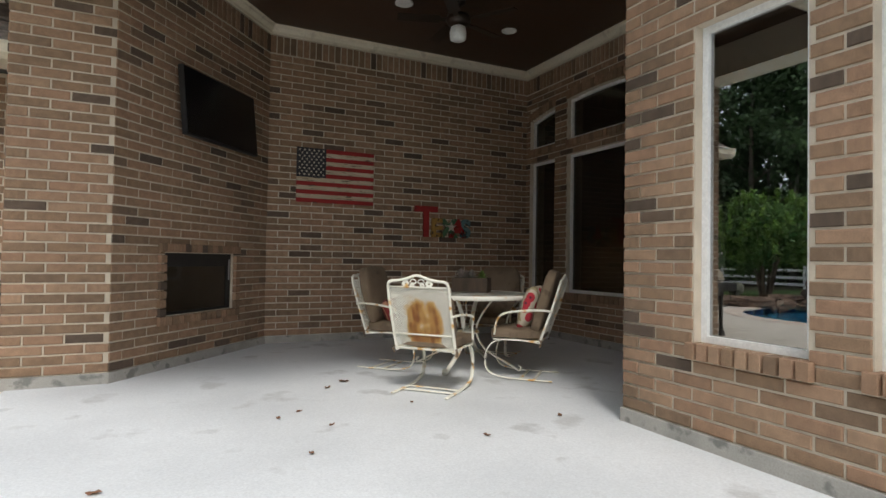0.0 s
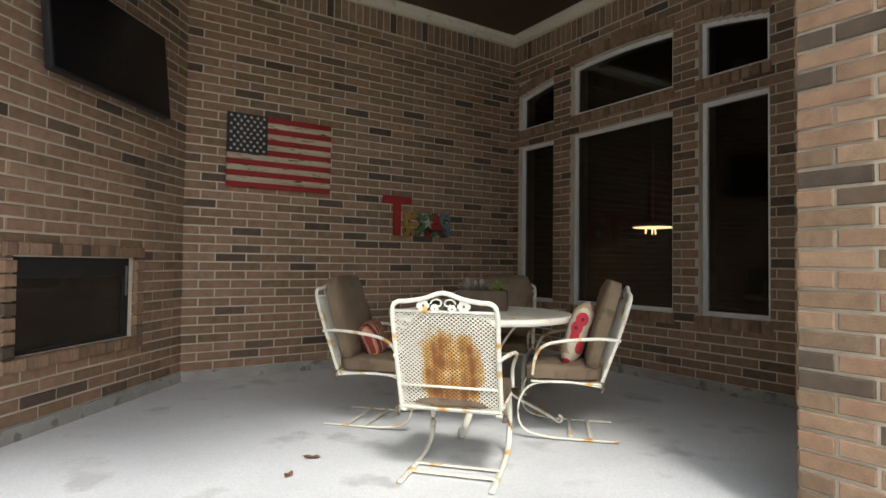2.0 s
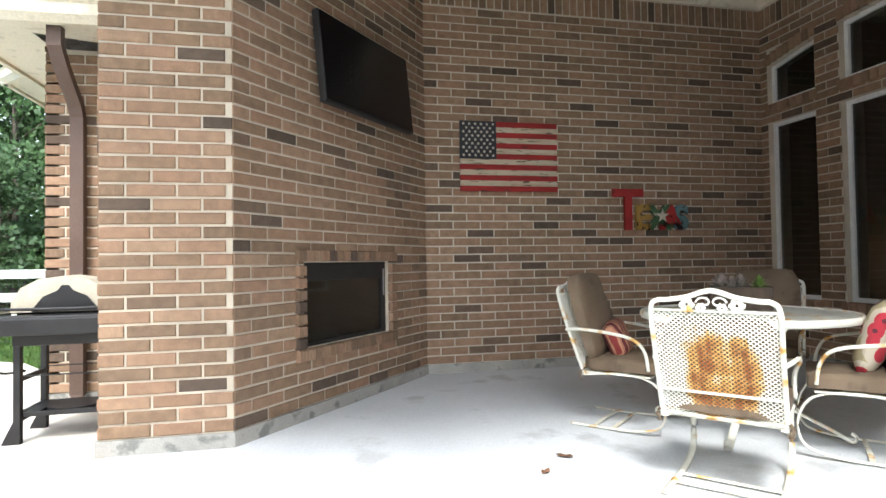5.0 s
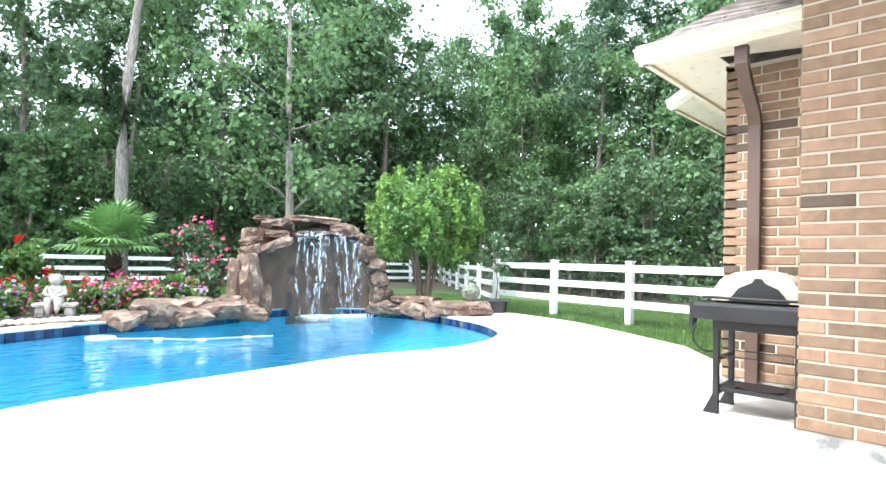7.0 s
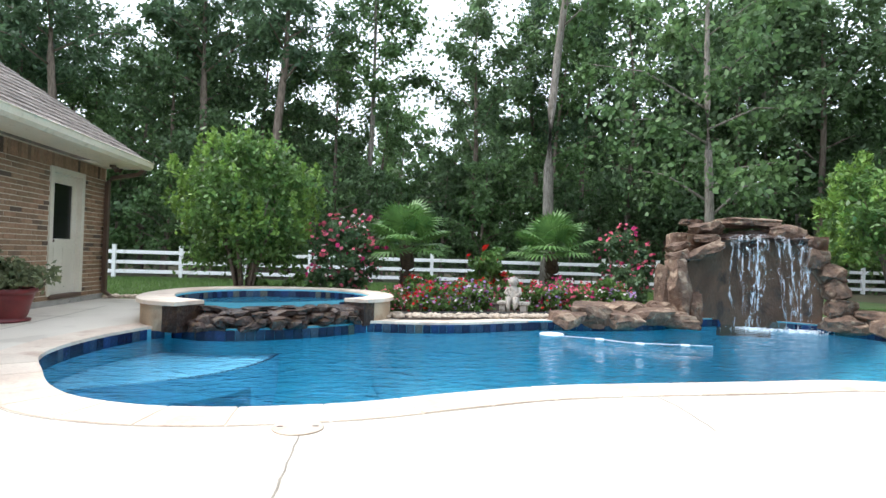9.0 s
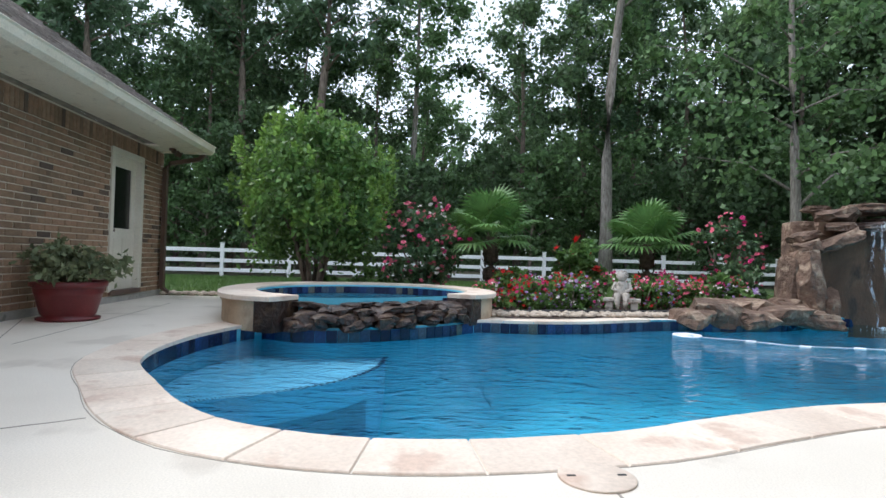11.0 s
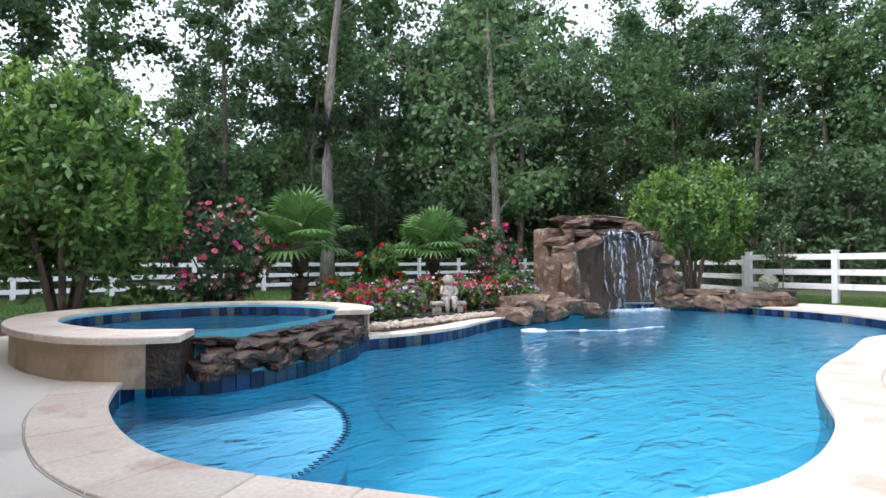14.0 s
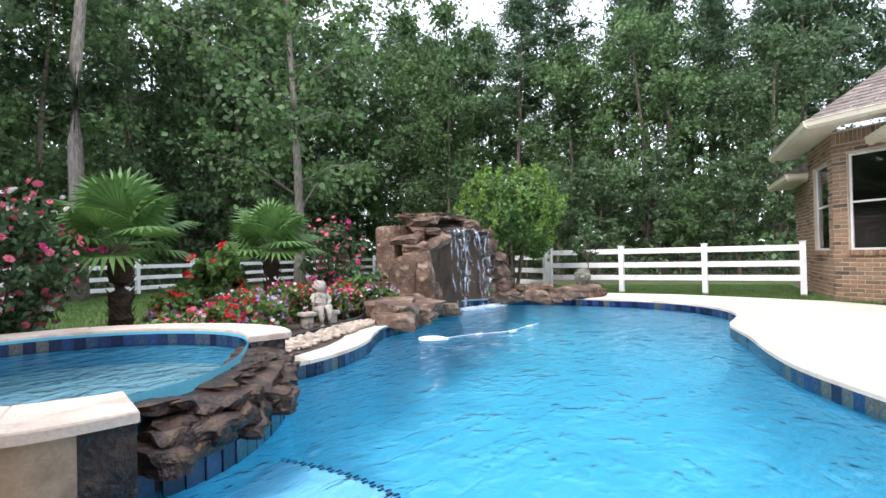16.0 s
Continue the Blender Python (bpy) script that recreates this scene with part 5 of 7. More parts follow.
# ---- garden ----
M_rose_leaf = pbr("rose_leaves", (0.045, 0.095, 0.04), (0.10, 0.18, 0.068), 3, 0.45, 0, 0, 12, vary=0.35, island=True, translucent=0.25)
M_palm_leaf = pbr("palm_fronds", (0.065, 0.15, 0.035), (0.14, 0.26, 0.07), 3, 0.45, 0, 0, 12, vary=0.2, island=True, translucent=0.25)
M_palm_trunk = pbr("palm_fibre", (0.045, 0.03, 0.02), (0.10, 0.07, 0.045), 14, 0.95, 0, 0.9, 50, stretch=(1, 1, 3))


def petal_mat(name, c):
    return pbr(name, tuple(k * 0.8 for k in c), c, 6, 0.6, 0, 0, 30, vary=0.2, island=True, translucent=0.2)


M_pink, M_hot, M_red, M_white_fl, M_purple = (petal_mat("pink_petals", (0.80, 0.18, 0.26)), petal_mat("magenta_petals", (0.62, 0.04, 0.20)), petal_mat("red_petals", (0.62, 0.012, 0.012)),
                                              petal_mat("white_petals", (0.85, 0.78, 0.76)), petal_mat("mauve_petals", (0.45, 0.30, 0.55)))


def blossoms(name, places, r, mat, seed):
    """Ruffled round blossoms, one small rosette each, joined."""
    rg = random.Random(seed)
    verts, faces = [], []
    for p in places:
        s = r * rg.uniform(0.7, 1.25)
        nrm = Vector((rg.uniform(-0.6, 0.9), rg.uniform(-0.7, 0.4), rg.uniform(0.2, 1))).normalized()
        side = nrm.orthogonal().normalized()
        up = nrm.cross(side)
        for ring, (rad, lift, m) in enumerate(((1.0, 0.1, 6), (0.6, 0.45, 5))):
            for k in range(m):
                a, b = 2 * math.pi * k / m + ring * 0.5, 2 * math.pi * (k + 0.95) / m + ring * 0.5
                c = (a + b) / 2
                q = len(verts)
                verts += [p, p + (side * math.cos(a) + up * math.sin(a)) * s * rad * 0.8 + nrm * s * lift, p + (side * math.cos(c) + up * math.sin(c)) * s * rad + nrm * s * lift * 1.4,
                          p + (side * math.cos(b) + up * math.sin(b)) * s * rad * 0.8 + nrm * s * lift]
                faces.append((q, q + 1, q + 2, q + 3))
    return mesh_of(name, verts, faces, mat)


def shrub(name, x, y, z, rx, ry, h, label, leaf_mat, leaf, n, per, seed, flowers=(), stems=5, low=0.15, group=""):
    """Stems from one root and a crown of leaf clumps; flowers: (material, count, radius, label)."""
    s = thing(name, label, name.replace("_", " "), Matrix.Translation((x, y, z)), group)
    rg = random.Random(seed)
    cs, rs = [], []
    for k in range(n):
        a, f = rg.uniform(0, 6.28), rg.random()
        zz = h * (low + (0.93 - low) * rg.random())
        prof = math.sin(math.pi * min(1, max(0.08, (zz / h - low) / (1.05 - low)) ** 0.75)) ** 0.6
        q = math.sqrt(f) * prof * 0.85
        cs.append(Vector((math.cos(a) * rx * q, math.sin(a) * ry * q, zz)))
        rs.append(min(rx, h) * rg.uniform(0.16, 0.27))
    for k in range(stems):
        a = k * 6.28 / stems + rg.uniform(-0.4, 0.4)
        e = Vector((math.cos(a) * rx * 0.5, math.sin(a) * ry * 0.5, h * rg.uniform(0.55, 0.8)))
        bm = bmesh.new()
        tube(bm, [Vector((math.cos(a) * 0.06, math.sin(a) * 0.06, -0.05)), e * 0.45 + Vector((0, 0, h * 0.06)), e], [0.012 * h + 0.008, 0.009 * h + 0.006, 0.006], 6)
        part("stem", bm, M_bark, s, "", True)
    part("foliage", leaf_mesh("foliage", cs, rs, per, leaf, leaf_mat, seed, 0.85, 0.0, 2.0), None, s)
    if name == "shrub_tree":
        # upright shoots of young leaves over the crown
        sc = []
        for k in range(110):
            a, zz = rg.uniform(0, 6.28), h * rg.uniform(max(0.38, low), 0.97)
            prof = math.sin(math.pi * min(1, max(0.08, (zz / h - low) / (1.05 - low)) ** 0.75)) ** 0.6
            q = prof * rg.uniform(0.78, 1.08)
            sc += [Vector((math.cos(a) * rx * q, math.sin(a) * ry * q, zz + t)) for t in (0.0, 0.11, 0.22)]
        tagged(part("young_growth", leaf_mesh("young_growth", sc, [0.09, 0.07, 0.04] * 110, 15, leaf * 0.9, M_shoot, seed + 50, 1.3, -0.5, 2.4), None, s), "pale green young shoots", kind="stuff")
    for m, cnt, r, lb in flowers:
        pl = []
        for k in range(cnt):
            c, rad = rg.choice(list(zip(cs, rs)))
            d = Vector((rg.gauss(0.35, 1), rg.gauss(-0.2, 1), rg.gauss(0.35, 0.8))).normalized()
            pl.append(c * 1.08 + d * rad * 1.35)
        part("blossoms", blossoms("blossoms", pl, r, m, seed + cnt), None, s, lb)
    return s


shrub("shrub_tree", -12.5, -0.42, -0.06, 1.62, 1.62, 3.6, "large rounded green shrub behind the spa", M_shrub, 0.062, 105, 190, 5, (), 9, 0.27)
shrub("shrub_tree", -9.45, 12.3, -0.06, 1.4, 1.4, 3.35, "rounded green shrub beside the waterfall", M_shrub, 0.062, 80, 170, 6, (), 9, 0.33)
shrub("rose_bush", -12.4, 1.7, 0.0, 0.95, 0.95, 1.75, "tall rose bush with pink blossoms", M_rose_leaf, 0.05, 60, 130, 7, ((M_pink, 190, 0.05, "pink roses"), (M_white_fl, 40, 0.045, "pale pink roses"), (M_hot, 50, 0.05, "deep pink roses")), 7, 0.12)
shrub("rose_bush", -12.3, 8.0, 0.0, 0.75, 0.75, 1.75, "rose bush with pink blossoms beside the rocks", M_rose_leaf, 0.05, 46, 120, 8, ((M_pink, 90, 0.05, "pink roses"), (M_hot, 40, 0.05, "deep pink roses")), 6, 0.15)
shrub("hibiscus", -12.35, 4.85, 0.0, 0.55, 0.55, 1.3, "glossy green hibiscus with large red flowers", M_shrub, 0.085, 34, 90, 9, ((M_red, 14, 0.11, "large red flowers"),), 5, 0.2)
for k, (x, y, w, h) in enumerate(((-12.9, 0.75, 0.5, 0.55), (-12.6, -0.1, 0.4, 0.4), (-11.7, 3.5, 0.3, 0.75), (-11.35, 7.75, 0.5, 0.95), (-11.0, 7.15, 0.45, 0.7))):
    shrub("green_plant", x, y, 0.0, w, w, h, "leafy green garden plant in the bed", M_shrub if k != 3 else M_leaf[0], 0.06, 18, 80, 30 + k, (), 4, 0.1, "green plants in the bed")
# low flowering plants
rf = random.Random(21)
cols = ((M_red, "red flowers"), (M_hot, "magenta flowers"), (M_pink, "pink flowers"), (M_white_fl, "white flowers"), (M_purple, "mauve flowers"))
for k in range(30):
    y = 2.75 + 5.0 * k / 29 + rf.uniform(-0.15, 0.15)
    if 4.62 < y < 5.38 and k % 3 < 2:
        continue
    edge = -10.35 - 0.12 * abs(y - 5)
    x = edge - (k % 3) * 0.42 - rf.uniform(0.0, 0.25)
    a, b = rf.choice(cols[:3] + cols[4:]), rf.choice(cols[:4])
    shrub("flower_plant", x, y, 0.02, 0.38, 0.38, 0.44 + 0.08 * (k % 3), "low bedding plant with bright flowers", M_shrub, 0.05, 14, 70, 60 + k, ((a[0], 64, 0.029, a[1]), (b[0], 34, 0.028, b[1])), 3, 0.05, "bedding plants")
# bed soil, pebbles, edging
bed = [(-9.3, 2.75), (-9.35, 3.5), (-9.5, 4.1), (-9.85, 4.9), (-10.1, 5.6), (-10.6, 6.8), (-10.9, 8.0), (-11.3, 9.5), (-12.9, 11.0), (-13.6, 7.0), (-13.6, 2.5), (-12.9, 0.2), (-12.2, 0.2), (-11.9, 1.9), (-11.0, 2.8), (-9.9, 2.95)]
setting("flower_bed", sheet([bed], 0.012), M_soil, "dark mulched soil of the flower bed", "flower bed")
setting("bed_margin", sheet([[(-13.6, -1.6), (-12.45, -1.6), (-12.2, 0.2), (-12.9, 0.25), (-13.6, 2.5)]], 0.008), M_soil, "mulch behind the spa", "flower bed")
verts, faces = [], []
bm = bmesh.new()
bmesh.ops.create_icosphere(bm, subdivisions=1, radius=1)
IV, IF = [v.co.copy() for v in bm.verts], [[v.index for v in f.verts] for f in bm.faces]
bm.free()


def pebbles(spots_, seed, r0, r1):
    rg = random.Random(seed)
    V, F = [], []
    for x, y in spots_:
        r = rg.uniform(r0, r1)
        m = Matrix.Translation((x, y, 0.018 + r * 0.35)) @ Matrix.Rotation(rg.uniform(0, 6), 4, "Z") @ Matrix.Diagonal((r * rg.uniform(0.8, 1.4), r, r * rg.uniform(0.45, 0.7), 1))
        q = len(V)
        V += [m @ (v * (1 + 0.12 * smooth_noise(v, 1.5, r * 99))) for v in IV]
        F += [tuple(q + i for i in f) for f in IF]
    return mesh_of("pebbles", V, F, M_pebble, True)


sp = []
for k in range(520):
    t = rf.random()
    y = 2.6 + 3.1 * t
    e = -9.42 - 0.30 * max(0, (y - 3.3)) * 0.55
    sp.append((e - rf.uniform(0.02, 0.62) * (1 - 0.35 * t), y))
tagged(new("river_pebbles", pebbles(sp, 3, 0.025, 0.065)), "pale river pebbles between bed and coping", "pebbles", kind="stuff")
sp = [(-12.5 + rf.uniform(-0.25, 0.15), rf.uniform(-3.2, -1.4)) for k in range(190)] + [(rf.uniform(-12.4, -11.6), -1.62 + rf.gauss(0, 0.09)) for k in range(60)]
tagged(new("border_pebbles", pebbles(sp, 4, 0.03, 0.07)), "river pebbles along the edge of the deck", "pebbles", kind="stuff")
bm = bmesh.new()
M_black = pbr("black_plastic", (0.012, 0.012, 0.012), (0.025, 0.025, 0.025), 6, 0.5, 0, 0.1, 60)
tube(bm, spline([(-9.9, 2.85, 0.04), (-10.05, 3.6, 0.05), (-10.15, 4.4, 0.05), (-10.25, 5.2, 0.05), (-10.3, 5.8, 0.06), (-10.5, 6.4, 0.06)], 6), 0.028, 8)
tagged(new("edging_hose", done("edging_hose", bm, M_black, True)), "black plastic edging along the bed", "edging")


def fan_palm(x, y, h, seed, label):
    p = thing("fan_palm", label, "palm tree", Matrix.Translation((x, y, 0.0)), "fan palms")
    rg = random.Random(seed)
    bm = bmesh.new()
    pts = [Vector((0.02 * math.sin(k), 0.02 * math.cos(k * 1.3), h * k / 8)) for k in range(9)]
    tube(bm, pts, [0.17, 0.15, 0.155, 0.14, 0.15, 0.14, 0.15, 0.13, 0.08], 12)
    for k in range(60):
        a, z = k * 2.4, h * (0.08 + 0.9 * k / 60)
        d = Vector((math.cos(a), math.sin(a), 0))
        b = Vector((0, 0, z)) + d * 0.13
        tube(bm, [b, b + d * 0.05 + Vector((0, 0, 0.07))], [0.02, 0.006], 4)
    part("trunk", bm, M_palm_trunk, p, "shaggy brown palm trunk")
    for k in range(19):
        a = k * 2.4 + rg.uniform(-0.2, 0.2)
        el = math.radians(84 - 100 * (k / 19) + rg.uniform(-8, 8))
        d = Vector((math.cos(a) * math.cos(el), math.sin(a) * math.cos(el), math.sin(el)))
        b = Vector((0, 0, h * 0.96))
        L = rg.uniform(0.42, 0.62)
        tip = b + d * L
        side = d.cross(Vector((0, 0, 1)))
        if side.length < 0.1:
            side = Vector((1, 0, 0))
        side.normalize()
        up = side.cross(d).normalized()
        bm = bmesh.new()
        tube(bm, [b, b + d * L * 0.5 + Vector((0, 0, 0.02)), tip], [0.012, 0.009, 0.007], 4)
        R = rg.uniform(0.58, 0.72)
        for j in range(22):
            f = math.radians(-120 + 240 * j / 21)
            dr = (d * math.cos(f) + side * math.sin(f)).normalized()
            droop = up * (-0.06) + Vector((0, 0, -0.13))
            q0 = tip
            q1 = tip + dr * R * 0.55 + up * 0.03
            q2 = tip + dr * R * (1.0 - 0.15 * abs(math.sin(f))) + droop * R * (0.5 + 0.5 * abs(math.cos(f)))
            w = up.cross(dr).normalized() * 0.036
            v = [bm.verts.new(c) for c in (q0, q1 + w, q1 - w, q2, q1 + up * 0.008)]
            bm.faces.new((v[0], v[1], v[4]))
            bm.faces.new((v[0], v[4], v[2]))
            bm.faces.new((v[1], v[3], v[4]))
            bm.faces.new((v[4], v[3], v[2]))
        part("frond", bm, M_palm_leaf, p)
    return p


fan_palm(-12.2, 3.05, 1.3, 4, "fan palm with shaggy trunk in the flower bed")
fan_palm(-12.5, 6.4, 1.25, 9, "fan palm with stiff green fronds near the rocks")

# statue of a seated child
M_stone = pbr("cast_stone", (0.34, 0.31, 0.27), (0.52, 0.47, 0.41), 8, 0.9, 0, 0.5, 60, c3=(0.2, 0.18, 0.15), spots=0.2, spot_scale=12)
bm = bmesh.new()
box(bm, -0.14, -0.26, 0.0, 0.06, -0.14, 0.18, None, 0.012)
box(bm, -0.14, 0.14, 0.0, 0.06, 0.26, 0.18, None, 0.012)
box(bm, -0.17, -0.30, 0.18, 0.09, 0.30, 0.24, None, 0.015)
for s_ in (-1, 1):
    tube(bm, [(0.0, 0.06 * s_, 0.28), (0.14, 0.07 * s_, 0.30), (0.16, 0.065 * s_, 0.16), (0.15, 0.06 * s_, 0.03)], [0.065, 0.06, 0.042, 0.036], 10)
    bmesh.ops.create_uvsphere(bm, u_segments=10, v_segments=6, radius=0.045, matrix=Matrix.Translation((0.185, 0.06 * s_, 0.025)) @ Matrix.Diagonal((1.5, 0.9, 0.6, 1)))
    tube(bm, [(0.0, 0.10 * s_, 0.50), (0.05, 0.14 * s_, 0.40), (0.13, 0.07 * s_, 0.36)], [0.04, 0.036, 0.028], 8)
lathe(bm, [(0.10, 0.24), (0.115, 0.30), (0.10, 0.40), (0.105, 0.48), (0.06, 0.53), (0.04, 0.55)], 14)
bmesh.ops.create_uvsphere(bm, u_segments=16, v_segments=10, radius=0.085, matrix=Matrix.Translation((0.02, 0, 0.61)) @ Matrix.Diagonal((1, 0.92, 1.08, 1)))
for k in range(26):
    a = k * 2.4
    z = 0.60 + 0.10 * (k / 26)
    r = 0.085 * math.sqrt(max(0.05, 1 - ((z - 0.61) / 0.1) ** 2))
    bmesh.ops.create_icosphere(bm, subdivisions=1, radius=0.026, matrix=Matrix.Translation((0.01 + r * math.cos(a) * 0.95 - 0.012, r * math.sin(a) * 0.95, z)))
st = tagged(new("statue", done("statue", bm, M_stone, True)), "weathered grey stone figure seated on a small bench", "statue")
st.matrix_basis = pose(-10.45, 5.0, 0.014, 0, 0, -25)

# potted rose tree, wicker ball, dark pot
M_pot_black = pbr("black_pot", (0.02, 0.02, 0.022), (0.045, 0.045, 0.05), 5, 0.55, 0, 0.15, 50)
pot = thing("planter_pot", "low dark pot with a small white rose tree", "flower pot", Matrix.Translation((-7.6, 12.75, -0.07)))
bm = bmesh.new()
lathe(bm, [(0.19, 0.0), (0.24, 0.02), (0.27, 0.30), (0.30, 0.31), (0.30, 0.35), (0.26, 0.35), (0.24, 0.31)], 24)
part("pot", bm, M_pot_black, pot, "", True)
bm = bmesh.new()
tube(bm, [(0, 0, 0.25), (0.03, 0.02, 0.7), (0.0, 0.0, 1.05)], [0.02, 0.016, 0.012], 6)
cs = []
rq = random.Random(2)
for k in range(20):
    a, zz = rq.uniform(0, 6.28), rq.uniform(1.0, 1.75)
    q = 0.32 * math.sin(math.pi * (zz - 0.9) / 0.95)
    e = Vector((math.cos(a) * q, math.sin(a) * q, zz))
    cs.append(e)
    tube(bm, [Vector((0, 0, 0.95)), e], [0.007, 0.003], 4)
part("stem", bm, M_bark, pot)
part("foliage", leaf_mesh("foliage", cs, [0.13] * 20, 70, 0.045, M_rose_leaf, 3), None, pot)
part("blossoms", blossoms("blossoms", [c + Vector((rq.uniform(-0.1, 0.1), rq.uniform(-0.1, 0.1), 0.08)) for c in cs[:14]], 0.045, M_white_fl, 4), None, pot, "white roses")
bm = bmesh.new()
for k in range(16):
    ax = Vector((rq.gauss(0, 1), rq.gauss(0, 1), rq.gauss(0, 1))).normalized()
    s_ = ax.orthogonal().normalized()
    u_ = ax.cross(s_)
    tube(bm, [(s_ * math.cos(t * 6.2832 / 20) + u_ * math.sin(t * 6.2832 / 20)) * 0.19 for t in range(21)], 0.012, 5)
M_wicker = pbr("weathered_wicker", (0.16, 0.17, 0.13), (0.28, 0.29, 0.22), 9, 0.9, 0, 0.4, 60)
ball = tagged(new("wicker_ball", done("wicker_ball", bm, M_wicker, True)), "grey green woven wicker ball on the rock", "garden ball")
ball.matrix_basis = pose(-7.6, 11.9, 0.47)

# pool cleaner hose ring, deck lid, red pot
M_white_pl = pbr("white_plastic", (0.75, 0.77, 0.78), (0.85, 0.86, 0.87), 5, 0.4, 0, 0.05, 50)
cl = thing("pool_cleaner", "white floating pool cleaner with a hose", "pool cleaner", Matrix.Translation((-8.70, 5.2, -0.125)))
bm = bmesh.new()
tube(bm, [(0.18 * math.cos(a / 24 * 6.2832), 0.18 * math.sin(a / 24 * 6.2832), 0.004) for a in range(25)], 0.014, 8)
for r_, z_ in ((0.13, 0.012), (0.20, 0.008)):
    tube(bm, [(0.05 + r_ * math.cos(a / 20 * 6.2832), -0.03 + r_ * 0.8 * math.sin(a / 20 * 6.2832), z_) for a in range(21)], 0.009, 6)
part("ring", bm, M_white_pl, cl, "coiled white hose", True)
bm = bmesh.new()
lathe(bm, [(0.08, 0.0), (0.085, 0.015), (0.05, 0.035), (0.02, 0.04)], 16)
part("head", bm, M_white_pl, cl, "", True)
bm = bmesh.new()
tube(bm, spline([(0.15, 0.1, 0.0), (0.45, 0.55, 0.004), (0.8, 0.95, 0.0), (0.95, 1.5, 0.003), (1.05, 2.1, 0.0)], 8), 0.005, 6)
part("hose", bm, M_white_pl, cl, "", True)
for q in ((0.5, 0.6), (0.9, 1.05), (1.0, 1.7)):
    bm = bmesh.new()
    tube(bm, [(q[0] - 0.03, q[1] - 0.05, 0.0), (q[0] + 0.03, q[1] + 0.05, 0.0)], 0.018, 8)
    part("float", bm, M_white_pl, cl)
lid = thing("skimmer_lid", "round cream skimmer lid set in the deck", "skimmer lid", Matrix.Translation((-3.42, 1.905, 0.0)))
bm = bmesh.new()
lathe(bm, [(0.155, 0.001), (0.155, 0.008), (0.15, 0.011), (0.02, 0.012)], 32)
part("lid", bm, M_coping, lid, "", True)
for s_ in (-1, 1):
    bm = bmesh.new()
    box(bm, -0.007, s_ * 0.105 - 0.018, 0.009, 0.007, s_ * 0.105 + 0.018, 0.0135)
    part("finger_slot", bm, M_black, lid)
M_red_pot = pbr("oxblood_glaze", (0.10, 0.012, 0.015), (0.17, 0.022, 0.025), 3, 0.4, 0, 0.05, 40)
rp = thing("flower_pot", "large oxblood ribbed pot with a sprawling plant", "flower pot", Matrix.Translation((-8.35, -2.72, 0.0)))
bm = bmesh.new()
lathe(bm, [(0.29, 0.0), (0.33, 0.01), (0.33, 0.035), (0.26, 0.04), (0.29, 0.08), (0.345, 0.30), (0.36, 0.33), (0.355, 0.34), (0.365, 0.36), (0.36, 0.375), (0.375, 0.39), (0.40, 0.40), (0.40, 0.46), (0.36, 0.46), (0.34, 0.40)], 36)
part("pot", bm, M_red_pot, rp, "", True)
M_grey_leaf = pbr("grey_green_leaves", (0.10, 0.13, 0.06), (0.22, 0.25, 0.13), 4, 0.7, 0, 0, 20, vary=0.3, island=True, translucent=0.25)
bm = bmesh.new()
cs, rs = [], []
for k in range(42):
    a, r = k * 2.4, rq.uniform(0.1, 0.62)
    e = Vector((math.cos(a) * r, math.sin(a) * r, 0.46 + rq.uniform(0.05, 0.5) * (1.25 - r)))
    tube(bm, [Vector((math.cos(a) * 0.1, math.sin(a) * 0.1, 0.4)), e * 0.55 + Vector((0, 0, 0.33)), e], [0.008, 0.006, 0.003], 4)
    cs += [e, e * 0.7 + Vector((0, 0, 0.18))]
    rs += [0.11, 0.12]
part("stems", bm, M_grey_leaf, rp)
part("foliage", leaf_mesh("foliage", cs, rs, 24, 0.05, M_grey_leaf, 8, 0.8, 0.2, 1.8), None, rp, "pale green drooping leaves")

# lawn blades near the path
rgn = np.random.default_rng(6)
def blades(n, fx, size, seed):
    r = np.random.default_rng(seed)
    pts = np.array([fx(r) for k in range(n)])
    ang = r.uniform(0, 6.28, n)
    h = size * r.uniform(0.5, 1.4, n)
    v = np.empty((n, 3, 3))
    w = 0.004 + size * 0.08
    v[:, 0, 0], v[:, 0, 1] = pts[:, 0] - np.cos(ang) * w, pts[:, 1] - np.sin(ang) * w
    v[:, 1, 0], v[:, 1, 1] = pts[:, 0] + np.cos(ang) * w, pts[:, 1] + np.sin(ang) * w
    v[:, 0, 2] = v[:, 1, 2] = -0.075
    v[:, 2, 0] = pts[:, 0] + r.normal(size=n) * h * 0.4
    v[:, 2, 1] = pts[:, 1] + r.normal(size=n) * h * 0.4
    v[:, 2, 2] = -0.07 + h
    me = bpy.data.meshes.new("grass")
    me.from_pydata(v.reshape(-1, 3).tolist(), [], [(3 * k, 3 * k + 1, 3 * k + 2) for k in range(n)])
    me.materials.append(M_grass)
    return me


def north_lawn(r):
    while True:
        x, y = r.uniform(-14, -1.4), r.uniform(9.5, 17.5)
        if y > 9.6 + max(0, min(1, (-1.5 - x) / 5)) * 3.3 and (x < -2.4 or y < 12) and not (x < -7.5 and y < 13.0):
            return x, y


tagged(new("grass", blades(60000, north_lawn, 0.06, 1)), "short mown green grass by the deck", "grass", kind="stuff")
tagged(new("grass", blades(60000, lambda r: (r.uniform(-22.8, -13.0), r.uniform(-9, 13)), 0.075, 2)), "mown green grass before the woods", "grass", kind="stuff")

